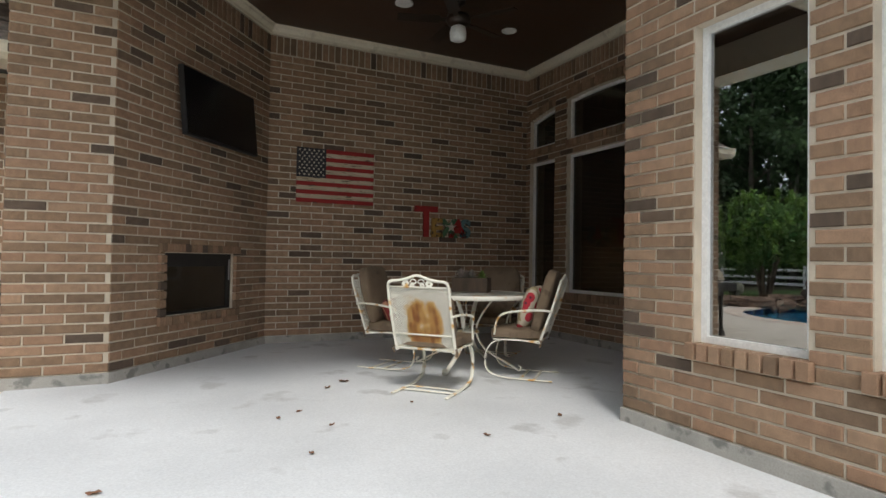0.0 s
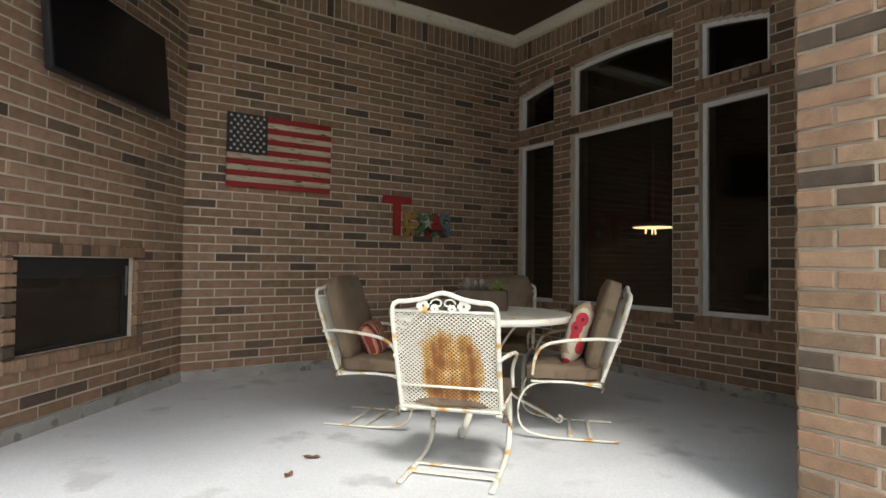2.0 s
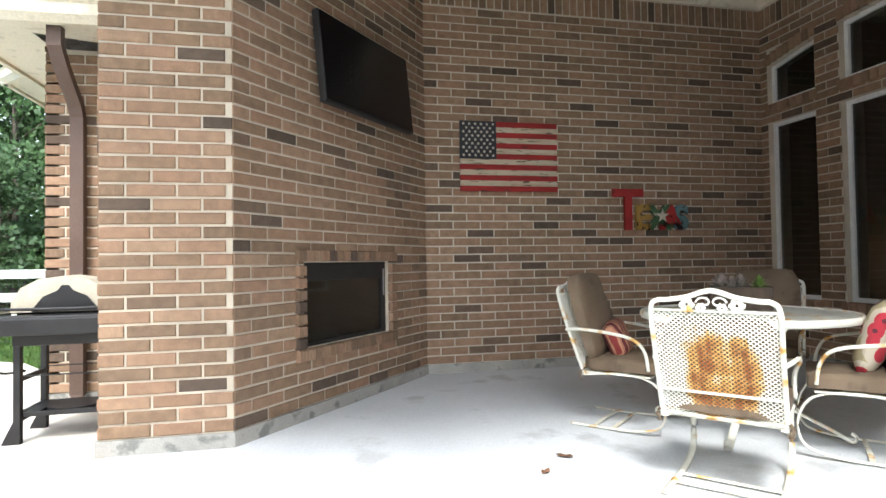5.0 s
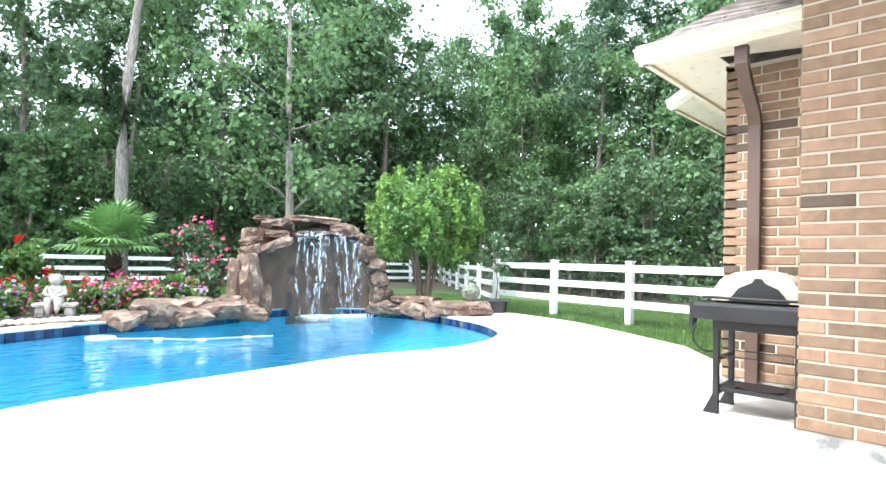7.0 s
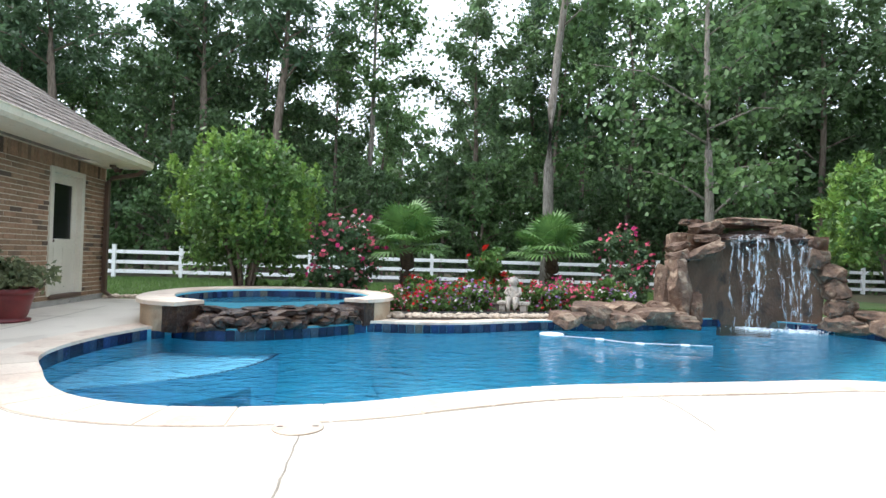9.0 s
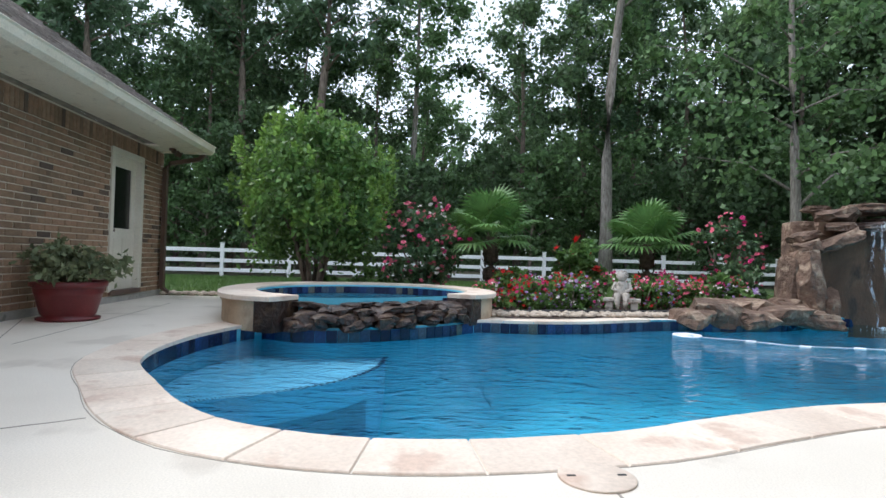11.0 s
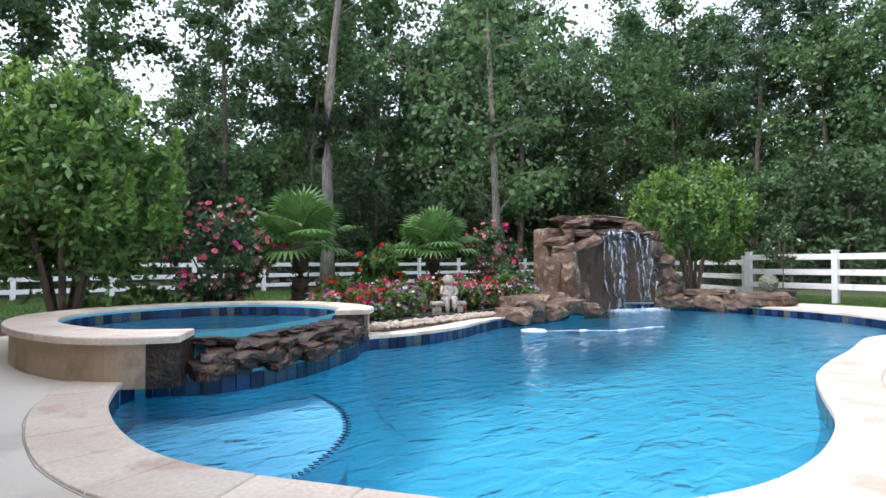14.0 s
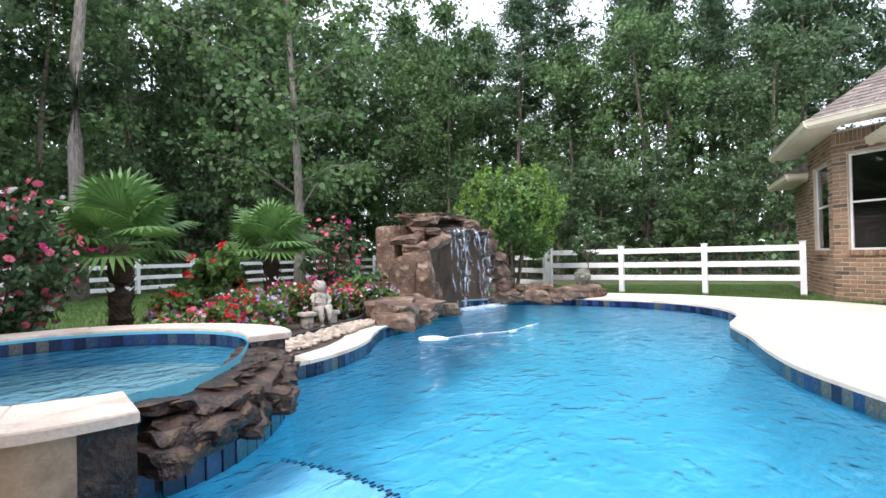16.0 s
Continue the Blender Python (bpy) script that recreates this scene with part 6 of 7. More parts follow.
# ---- patio things ----
def white_iron_mat(name, rust_at=None):
    """Chipped white paint over rusting iron; rust_at: x, z and half sizes of a rust bloom."""
    m, n, l, b = node_mat(name)
    tc = n.new("ShaderNodeTexCoord")
    a = n.new("ShaderNodeTexNoise")
    a.inputs["Scale"].default_value, a.inputs["Detail"].default_value = 9, 6
    l.new(tc.outputs["Object"], a.inputs["Vector"])
    fac = a.outputs["Fac"]
    ramp = n.new("ShaderNodeValToRGB")
    cr = ramp.color_ramp
    cr.elements[0].position, cr.elements[0].color = 0.56, (0.74, 0.72, 0.62, 1)
    cr.elements[1].position, cr.elements[1].color = 0.80, (0.30, 0.10, 0.022, 1)
    cr.elements.new(0.66).color = (0.62, 0.36, 0.10, 1)
    if rust_at:
        # streaks that run down the mesh inside a squarish bloom
        mp = n.new("ShaderNodeMapping")
        mp.inputs["Scale"].default_value = (26, 4, 2.4)
        l.new(tc.outputs["Object"], mp.inputs[0])
        st = n.new("ShaderNodeTexNoise")
        st.inputs["Scale"].default_value, st.inputs["Detail"].default_value = 1.0, 4
        l.new(mp.outputs[0], st.inputs["Vector"])

        def calc(op, p, q):
            k = n.new("ShaderNodeMath")
            k.operation = op
            for i, val in enumerate((p, q)):
                if isinstance(val, (int, float)):
                    k.inputs[i].default_value = val
                else:
                    l.new(val, k.inputs[i])
            return k.outputs[0]
        xyz = n.new("ShaderNodeSeparateXYZ")
        l.new(tc.outputs["Object"], xyz.inputs[0])
        dx = calc("DIVIDE", calc("ABSOLUTE", calc("SUBTRACT", xyz.outputs[0], rust_at[0]), 0), rust_at[2])
        dz = calc("DIVIDE", calc("ABSOLUTE", calc("SUBTRACT", xyz.outputs[2], rust_at[1]), 0), rust_at[3])
        far = calc("POWER", calc("ADD", calc("POWER", dx, 3.0), calc("POWER", dz, 3.0)), 0.333)
        mr = n.new("ShaderNodeMapRange")
        mr.inputs[1].default_value, mr.inputs[2].default_value = 0.7, 1.25
        mr.inputs[3].default_value, mr.inputs[4].default_value = 0.26, -0.12
        l.new(far, mr.inputs[0])
        fac = calc("ADD", calc("ADD", calc("MULTIPLY", fac, 0.55), calc("MULTIPLY", st.outputs["Fac"], 0.45)), mr.outputs[0])
    l.new(fac, ramp.inputs[0])
    l.new(ramp.outputs[0], b.inputs["Base Color"])
    b.inputs["Roughness"].default_value = 0.6
    f = n.new("ShaderNodeTexNoise")
    f.inputs["Scale"].default_value = 90
    l.new(tc.outputs["Object"], f.inputs["Vector"])
    bp = n.new("ShaderNodeBump")
    bp.inputs["Strength"].default_value, bp.inputs["Distance"].default_value = 0.4, 0.003
    l.new(f.outputs["Fac"], bp.inputs["Height"])
    l.new(bp.outputs[0], b.inputs["Normal"])
    return m


M_iron = white_iron_mat("chipped_white_iron")
M_iron_rusty = white_iron_mat("rust_bloomed_white_iron", (0.01, 0.59, 0.175, 0.23))
M_cushion = pbr("taupe_canvas", (0.15, 0.105, 0.066), (0.20, 0.145, 0.094), 5, 0.95, 0, 0.5, 260, c3=(0.12, 0.084, 0.054), spots=0.15)


def stripe_mat(name):
    m, n, l, b = node_mat(name)
    tc = n.new("ShaderNodeTexCoord")
    w = n.new("ShaderNodeTexWave")
    w.bands_direction = "X"
    w.inputs["Scale"].default_value, w.inputs["Distortion"].default_value = 5.5, 0.4
    l.new(tc.outputs["Object"], w.inputs["Vector"])
    r = n.new("ShaderNodeValToRGB")
    r.color_ramp.interpolation = "CONSTANT"
    e = r.color_ramp.elements
    e[0].color, e[1].color = (0.12, 0.018, 0.02, 1), (0.42, 0.26, 0.15, 1)
    e[1].position = 0.38
    e.new(0.6).color = (0.22, 0.035, 0.03, 1)
    e.new(0.8).color = (0.46, 0.22, 0.13, 1)
    l.new(w.outputs["Fac"], r.inputs[0])
    l.new(r.outputs[0], b.inputs["Base Color"])
    b.inputs["Roughness"].default_value = 0.95
    return m


def floral_mat(name):
    m, n, l, b = node_mat(name)
    tc = n.new("ShaderNodeTexCoord")
    v = n.new("ShaderNodeTexVoronoi")
    v.inputs["Scale"].default_value = 7.5
    l.new(tc.outputs["Object"], v.inputs["Vector"])
    r = n.new("ShaderNodeValToRGB")
    r.color_ramp.interpolation = "CONSTANT"
    e = r.color_ramp.elements
    e[0].color, e[1].color = (0.10, 0.02, 0.03, 1), (0.42, 0.03, 0.045, 1)
    e[1].position = 0.10
    e.new(0.36).color = (0.52, 0.45, 0.34, 1)
    e.new(0.62).color = (0.34, 0.28, 0.16, 1)
    l.new(v.outputs["Distance"], r.inputs[0])
    l.new(r.outputs[0], b.inputs["Base Color"])
    b.inputs["Roughness"].default_value = 0.95
    return m


M_stripe, M_floral = stripe_mat("striped_fabric"), floral_mat("floral_fabric")


def pillow_mesh(name, sx, sy, sz, mat, m, puff=0.55, crease=0.02, seed=1.0):
    """A stuffed cushion: rounded box, thick in the middle, thin at the seams."""
    bm = bmesh.new()
    bmesh.ops.create_cube(bm, size=2)
    bmesh.ops.subdivide_edges(bm, edges=bm.edges[:], cuts=7, use_grid_fill=True)
    for v in bm.verts:
        x, y, z = v.co
        k = (1 - abs(x) ** 4) * (1 - abs(z) ** 4)
        t = (1 - puff) + puff * k ** 0.5
        rx = 1 - 0.05 * abs(z) ** 6 - 0.16 * max(0.0, z) ** 5
        v.co = m @ Vector((x * sx * rx, y * sy * t + crease * smooth_noise((x, y, z), 2.5, seed), z * sz * (1 - 0.05 * abs(x) ** 6)))
    return done(name, bm, mat, True)


def patio_chair(name, label, m, back_mat, low=False, group="chairs round the table"):
    c = thing(name, label, "chair", m, group)
    W = 0.27
    # spring base: one flat bar a side, with two cross bars
    for s in (-1, 1):
        bm = bmesh.new()
        x = s * 0.24
        tube(bm, spline([(x, 0.0, 0.012), (x, 0.25, 0.012), (x, 0.46, 0.02), (x, 0.60, 0.06), (x, 0.645, 0.16), (x, 0.62, 0.28), (x * 1.03, 0.54, 0.36), (x * 1.05, 0.36, 0.385), (x * 1.08, 0.10, 0.36)], 4), 0.012, 6, (0.019, 0.008))
        part("spring_leg", bm, M_iron, c, "flat white iron spring leg", True)
        bm = bmesh.new()
        tube(bm, spline([(s * W, -0.005, 0.66), (s * (W + 0.03), 0.12, 0.672), (s * (W + 0.035), 0.33, 0.655), (s * (W + 0.03), 0.47, 0.62), (s * W, 0.53, 0.54), (s * W, 0.55, 0.42)], 5), 0.011, 7)
        part("arm", bm, M_iron, c, "", True)
    for y in (0.17, 0.30):
        bm = bmesh.new()
        tube(bm, [(-0.24, y, 0.016), (0.24, y, 0.016)], 0.01, 6, (0.016, 0.006))
        part("cross_bar", bm, M_iron, c, "rusty flat cross bar")
    bm = bmesh.new()
    tube(bm, spline([(-W, 0.12, 0.36), (-W, 0.10, 0.42), (-W, 0.0, 0.70), (-W, -0.06, 0.90), (-W + 0.03, -0.07, 0.945), (-W + 0.08, -0.075, 0.95), (-0.10, -0.075, 0.965), (0, -0.08, 0.995),
                     (0.10, -0.075, 0.965), (W - 0.08, -0.075, 0.95), (W - 0.03, -0.07, 0.945), (W, -0.06, 0.90), (W, 0.0, 0.70), (W, 0.10, 0.42), (W, 0.12, 0.36)], 4), 0.0125, 8)
    for z, y in ((0.90, -0.06), (0.50, 0.07), (0.37, 0.115)):
        tube(bm, [(-W, y, z), (W, y, z)], 0.007, 6)
    part("back_frame", bm, M_iron, c, "", True)
    # expanded metal of the back
    verts, faces = [], []
    z0, z1 = 0.375, 0.90
    def at(x, z):
        f = (z - 0.36) / 0.54
        return Vector((x, 0.12 - 0.18 * f, z))
    nx, nz = 22, 26
    for i in range(nx):
        for j in range(nz):
            x0, za = -W + 2 * W * i / nx, z0 + (z1 - z0) * j / nz
            dx, dz = 2 * W / nx, (z1 - z0) / nz
            for a, b in (((x0, za), (x0 + dx / 2, za + dz / 2)), ((x0 + dx / 2, za + dz / 2), (x0 + dx, za)), ((x0, za + dz), (x0 + dx / 2, za + dz / 2)), ((x0 + dx / 2, za + dz / 2), (x0 + dx, za + dz))):
                p, q = at(*a), at(*b)
                d = (q - p).normalized()
                s = d.cross(Vector((0, 1, 0))).normalized() * 0.0024
                t = Vector((0, 0.0035, 0))
                k = len(verts)
                verts += [p + s, p - s, q - s, q + s, p + s + t, p - s + t, q - s + t, q + s + t]
                faces += [(k, k + 1, k + 2, k + 3), (k + 7, k + 6, k + 5, k + 4), (k, k + 3, k + 7, k + 4), (k + 1, k + 5, k + 6, k + 2)]
    tagged(part("back_mesh", mesh_of("back_mesh", verts, faces, back_mat), None, c, "white expanded metal mesh blooming with rust"), kind="stuff")
    # scrolls and flowers of the crest
    bm = bmesh.new()
    for s in (-1, 1):
        tube(bm, [(s * (0.03 + 0.035 * math.cos(t * 0.5) * (1 - t / 16)), -0.073, 0.94 + 0.028 * math.sin(t * 0.5) * (1 - t / 16)) for t in range(13)], 0.005, 5)
        for cx, cz, r in ((s * 0.105, 0.928, 0.034), (s * 0.045, 0.915, 0.022)):
            for k in range(6):
                a = k * 1.047
                bmesh.ops.create_icosphere(bm, subdivisions=1, radius=r * 0.5, matrix=Matrix.Translation((cx + r * 0.6 * math.cos(a), -0.07, cz + r * 0.6 * math.sin(a))) @ Matrix.Diagonal((1, 0.35, 1, 1)))
    part("crest_scroll", bm, M_iron, c, "cast flower and scroll crest")
    bm = bmesh.new()
    box(bm, -W, 0.10, 0.375, W, 0.56, 0.385, None, 0.003)
    part("seat_pan", bm, M_iron, c)
    part("seat_cushion", pillow_mesh("seat_cushion", 0.265, 0.055, 0.25, M_cushion, Matrix.Translation((0, 0.345, 0.435)) @ Matrix.Rotation(math.pi / 2, 4, "X"), 0.35, 0.012, 2.0), None, c, "taupe canvas seat cushion")
    part("back_cushion", pillow_mesh("back_cushion", 0.255, 0.055, 0.22 if low else 0.30, M_cushion, Matrix.Translation((0, 0.12 if low else 0.095, 0.64 if low else 0.75)) @ Matrix.Rotation(math.radians(16), 4, "X"), 0.35, 0.012, 5.0), None, c, "taupe canvas back cushion")
    for s in (-1, 1):
        bm = bmesh.new()
        tube(bm, spline([(s * 0.25, 0.13, 0.41), (s * 0.29, 0.10, 0.38), (s * 0.285, 0.11, 0.33)], 4), 0.01, 5, (0.014, 0.004))
        part("tie", bm, M_cushion, c)
    return c


def chair_at(x, y, fx, fy):
    return Matrix.Translation((x, y, 0.006)) @ Matrix.Rotation(math.atan2(fy, fx) - math.pi / 2, 4, "Z")


patio_chair("patio_chair", "white iron chair, mesh back blooming with rust", chair_at(2.605, 5.41, 0.74, 0.67), M_iron_rusty, True)
patio_chair("patio_chair", "white iron spring chair with taupe cushions", chair_at(2.70, 6.98, 0.67, -0.74), M_iron)
patio_chair("patio_chair", "white iron spring chair with taupe cushions beside windows", chair_at(4.13, 5.61, -0.72, 0.70), M_iron)
patio_chair("patio_chair", "white iron spring chair against the brick corner", chair_at(4.50, 7.22, -0.74, -0.67), M_iron)


def pillow(name, label, mat, base, x, y, z, rx, rz, sx, sz, sy=0.075):
    me = pillow_mesh("pillow", sx, sy, sz, mat, Matrix(), 0.75, 0.01, 3.0)
    ob = tagged(new("pillow", me), label, "pillow")
    ob.matrix_basis = base @ pose(x, y, z, rx, 0, rz)
    return ob


pillow("pillow", "striped maroon and tan pillow on the chair", M_stripe, chair_at(2.70, 6.98, 0.67, -0.74), -0.05, 0.25, 0.585, 22, 12, 0.21, 0.13)
pillow("pillow", "cream and red floral pillow on the chair", M_floral, chair_at(4.13, 5.61, -0.72, 0.70), 0.05, 0.245, 0.675, 18, -8, 0.215, 0.215)

# table
tb = thing("patio_table", "round white iron table with mesh top, chipped", "table", Matrix.Translation((3.56, 6.36, 0.006)) @ Matrix.Diagonal((1, 1, 1.1, 1)))
R, ZT = 0.64, 0.71
bm = bmesh.new()
tube(bm, [(R * math.cos(a / 48 * 6.2832), R * math.sin(a / 48 * 6.2832), ZT - 0.012) for a in range(49)], 0.02, 8, (0.012, 0.022))
part("rim", bm, M_iron, tb, "", True)
verts, faces = [], []
st_ = 0.045
for d0 in (Vector((1, 0.6, 0)).normalized(), Vector((1, -0.6, 0)).normalized()):
    nrm = Vector((-d0.y, d0.x, 0))
    k = -R
    while k < R:
        h = math.sqrt(max(0, R * R - k * k))
        p, q = nrm * k - d0 * h + Vector((0, 0, ZT)), nrm * k + d0 * h + Vector((0, 0, ZT))
        s = nrm * 0.009
        i = len(verts)
        t = Vector((0, 0, -0.004))
        verts += [p + s, p - s, q - s, q + s, p + s + t, p - s + t, q - s + t, q + s + t]
        faces += [(i, i + 1, i + 2, i + 3), (i + 7, i + 6, i + 5, i + 4), (i, i + 3, i + 7, i + 4), (i + 1, i + 5, i + 6, i + 2)]
        k += 0.026
tagged(part("top_mesh", mesh_of("top_mesh", verts, faces, M_iron), None, tb, "chipped white expanded metal top"), kind="stuff")
for k in range(4):
    a = math.radians(40 + 90 * k)
    d = Vector((math.cos(a), math.sin(a), 0))
    bm = bmesh.new()
    tube(bm, spline([d * 0.30 + Vector((0, 0, 0.69)), d * 0.16 + Vector((0, 0, 0.52)), d * 0.10 + Vector((0, 0, 0.36)), d * 0.20 + Vector((0, 0, 0.20)), d * 0.48 + Vector((0, 0, 0.07)), d * 0.56 + Vector((0, 0, 0.03)), d * 0.585 + Vector((0, 0, 0.055)), d * 0.56 + Vector((0, 0, 0.075))], 5), 0.016, 8, (0.024, 0.009))
    part("leg", bm, M_iron, tb, "", True)
bm = bmesh.new()
lathe(bm, [(0.12, 0.34), (0.125, 0.35), (0.12, 0.36), (0.09, 0.365)], 20)
lathe(bm, [(0.32, 0.675), (0.33, 0.685), (0.32, 0.695), (0.28, 0.69)], 24)
part("brace_ring", bm, M_iron, tb, "", True)
# planter with succulents
M_wood_box = pbr("brown_wood", (0.06, 0.04, 0.025), (0.11, 0.075, 0.05), 4, 0.7, 0, 0.3, 40, stretch=(6, 1, 1))
M_succ = pbr("grey_purple_succulent", (0.20, 0.18, 0.15), (0.36, 0.28, 0.25), 8, 0.6, 0, 0, 30, vary=0.2, island=True)
M_lime = pbr("lime_succulent", (0.13, 0.22, 0.04), (0.24, 0.36, 0.08), 8, 0.6, 0, 0, 30, vary=0.2, island=True)
bx = thing("planter_box", "brown wooden planter box of succulents", "planter", Matrix.Translation((3.72, 6.58, 0.789)) @ Matrix.Rotation(-0.75, 4, "Z"))
bm = bmesh.new()
for a in ((-0.20, -0.09, 0.20, -0.075), (-0.20, 0.075, 0.20, 0.09), (-0.20, -0.075, -0.185, 0.075), (0.185, -0.075, 0.20, 0.075)):
    box(bm, a[0], a[1], 0, a[2], a[3], 0.155, None, 0.004)
box(bm, -0.185, -0.075, 0.0, 0.185, 0.075, 0.13)
part("box", bm, M_wood_box, bx)
rs_ = random.Random(5)
for x, y, r, mt in ((-0.12, 0.0, 0.085, M_succ), (0.0, 0.02, 0.075, M_succ), (-0.05, -0.04, 0.06, M_succ), (0.12, 0.0, 0.06, M_lime)):
    verts, faces = [], []
    for ring in range(5):
        for k in range(9):
            a = k * 0.698 + ring * 0.35
            el = math.radians(15 + ring * 17)
            d = Vector((math.cos(a) * math.cos(el), math.sin(a) * math.cos(el), math.sin(el)))
            L = r * (1.15 - ring * 0.13)
            s = d.cross(Vector((0, 0, 1))).normalized() * r * 0.2
            p = Vector((x, y, 0.15 + ring * 0.012))
            up = Vector((0, 0, r * 0.1))
            i = len(verts)
            verts += [p, p + d * L * 0.6 + s, p + d * L + up, p + d * L * 0.6 - s, p + d * L * 0.55 - up]
            faces += [(i, i + 1, i + 2), (i, i + 2, i + 3), (i, i + 4, i + 1), (i + 1, i + 4, i + 2), (i + 2, i + 4, i + 3), (i + 3, i + 4, i)]
    part("succulent", mesh_of("succulent", verts, faces, mt), None, bx, "lime green succulent" if mt is M_lime else "grey purple succulent rosette")

# fireplace
M_firebox = pbr("black_firebox", (0.012, 0.011, 0.010), (0.03, 0.027, 0.024), 3, 0.6, 0, 0.2, 40)
M_fireglass = glass_mat("smoked_glass", (0.35, 0.34, 0.33), 0.05)
fp = thing("fireplace", "black built-in fireplace with glass front", "fireplace", MD)
bm = bmesh.new()
a0, a1, z0, z1 = FB
box(bm, a0, 0.38, z0, a1, 0.40, z1)
box(bm, a0, 0.03, z0, a0 + 0.012, 0.38, z1)
box(bm, a1 - 0.012, 0.03, z0, a1, 0.38, z1)
box(bm, a0, 0.03, z0, a1, 0.38, z0 + 0.012)
box(bm, a0, 0.03, z1 - 0.012, a1, 0.38, z1)
part("firebox", bm, M_firebox, fp)
bm = bmesh.new()
box(bm, a0 + 0.012, 0.02, z1 - 0.14, a1 - 0.012, 0.05, z1 - 0.012, None, 0.003)
box(bm, a0 + 0.012, 0.02, z0 + 0.012, a0 + 0.035, 0.05, z1 - 0.14, None, 0.003)
box(bm, a1 - 0.07, 0.02, z0 + 0.012, a1 - 0.012, 0.05, z1 - 0.14, None, 0.003)
box(bm, a0 + 0.035, 0.02, z0 + 0.012, a1 - 0.07, 0.05, z0 + 0.03, None, 0.003)
part("metal_front", bm, M_firebox, fp, "black steel surround")
bm = bmesh.new()
box(bm, a0 + 0.035, 0.042, z0 + 0.03, a1 - 0.07, 0.046, z1 - 0.14)
part("glass_door", bm, M_fireglass, fp).visible_shadow = False
bm = bmesh.new()
box(bm, a1 - 0.055, 0.012, z1 - 0.30, a1 - 0.035, 0.02, z1 - 0.06, None, 0.002)
part("handle", bm, pbr("steel", (0.4, 0.4, 0.4), (0.55, 0.55, 0.55), 5, 0.35, 0.9, 0, 30), fp, "steel strip handle")
# brick surround standing a little proud
sur = thing("fireplace_surround", "raised border of bricks on end round the fireplace", "surround", MD, kind="structure")
def border_brick(s, z, w, h):
    bm_ = new("brick", BRICK_ME)
    bm_.parent = sur
    bm_.matrix_basis = Matrix.Translation((s, -0.045, z)) @ Matrix.Diagonal((w / (BLEN - JOINT), 1.6, h / (COURSE - JOINT), 1))
u = a0 - 0.09
while u < a1 + 0.08:
    border_brick(u, z1 + 0.008, 0.078, 0.085)
    border_brick(u, z0 - 0.093, 0.078, 0.085)
    u += 0.0885
for side in (a0 - 0.096, a1 + 0.012):
    zz = z0
    while zz < z1 - 0.05:
        border_brick(side, zz, 0.084, 0.078)
        zz += 0.0885

# television
M_screen = pbr("tv_screen", (0.006, 0.006, 0.007), (0.009, 0.009, 0.010), 2, 0.18, 0, 0, 30)
tv = thing("television", "large black flat television on the chimney wall", "television", MD @ Matrix.Translation((1.365, -0.105, 2.715)) @ Matrix.Rotation(math.radians(-6), 4, "X"))
bm = bmesh.new()
box(bm, -0.64, -0.03, -0.36, 0.64, 0.03, 0.36, None, 0.01)
part("housing", bm, M_black, tv)
bm = bmesh.new()
box(bm, -0.625, -0.034, -0.34, 0.625, -0.0305, 0.347)
part("screen", bm, M_screen, tv, "glossy black screen")
bm = bmesh.new()
box(bm, -0.2, 0.03, -0.15, 0.2, 0.12, 0.15, None, 0.01)
part("wall_mount", bm, M_black, tv)

# flag of painted boards
M_red_board = pbr("worn_red_paint", (0.24, 0.012, 0.010), (0.36, 0.025, 0.02), 4, 0.75, 0, 0.3, 60, c3=(0.06, 0.03, 0.02), spots=0.06, spot_scale=9, stretch=(0.7, 1, 6))
M_white_board = pbr("worn_white_paint", (0.42, 0.33, 0.22), (0.58, 0.49, 0.36), 4, 0.75, 0, 0.3, 60, c3=(0.05, 0.03, 0.02), spots=0.1, spot_scale=11, stretch=(0.7, 1, 5))
M_navy_board = pbr("worn_dark_paint", (0.018, 0.017, 0.02), (0.04, 0.038, 0.042), 4, 0.75, 0, 0.3, 60)
M_star = pbr("star_paint", (0.45, 0.40, 0.32), (0.58, 0.52, 0.42), 9, 0.7, 0, 0.1, 60)
fl = thing("wooden_flag", "rustic wooden flag of red and white boards", "wall flag", Matrix.Translation((2.245, 8.79, 1.885)))
FW, FH = 1.075, 0.735
for k in range(13):
    h = FH / 13
    x0 = 0.0 if k < 6 else 0.395
    bm = bmesh.new()
    box(bm, x0, -0.022, k * h + 0.001, FW, 0.012, (k + 1) * h - 0.001, None, 0.004)
    part("stripe_board", bm, M_red_board if k % 2 == 0 else M_white_board, fl)
bm = bmesh.new()
box(bm, 0, -0.024, FH * 6 / 13, 0.392, 0.012, FH, None, 0.004)
canton = part("canton", bm, M_navy_board, fl, "dark board with white stars")
bm = bmesh.new()
pts5 = [(0.019 * (1 if k % 2 == 0 else 0.42) * math.cos(math.pi / 2 + k * math.pi / 5), 0.019 * (1 if k % 2 == 0 else 0.42) * math.sin(math.pi / 2 + k * math.pi / 5)) for k in range(10)]
lo_ = [bm.verts.new((x, 0, z)) for x, z in pts5]
hi_ = [bm.verts.new((x, -0.004, z)) for x, z in pts5]
bm.faces.new(hi_)
for k in range(10):
    bm.faces.new((lo_[k], lo_[(k + 1) % 10], hi_[(k + 1) % 10], hi_[k]))
star_me = done("star", bm, M_star)
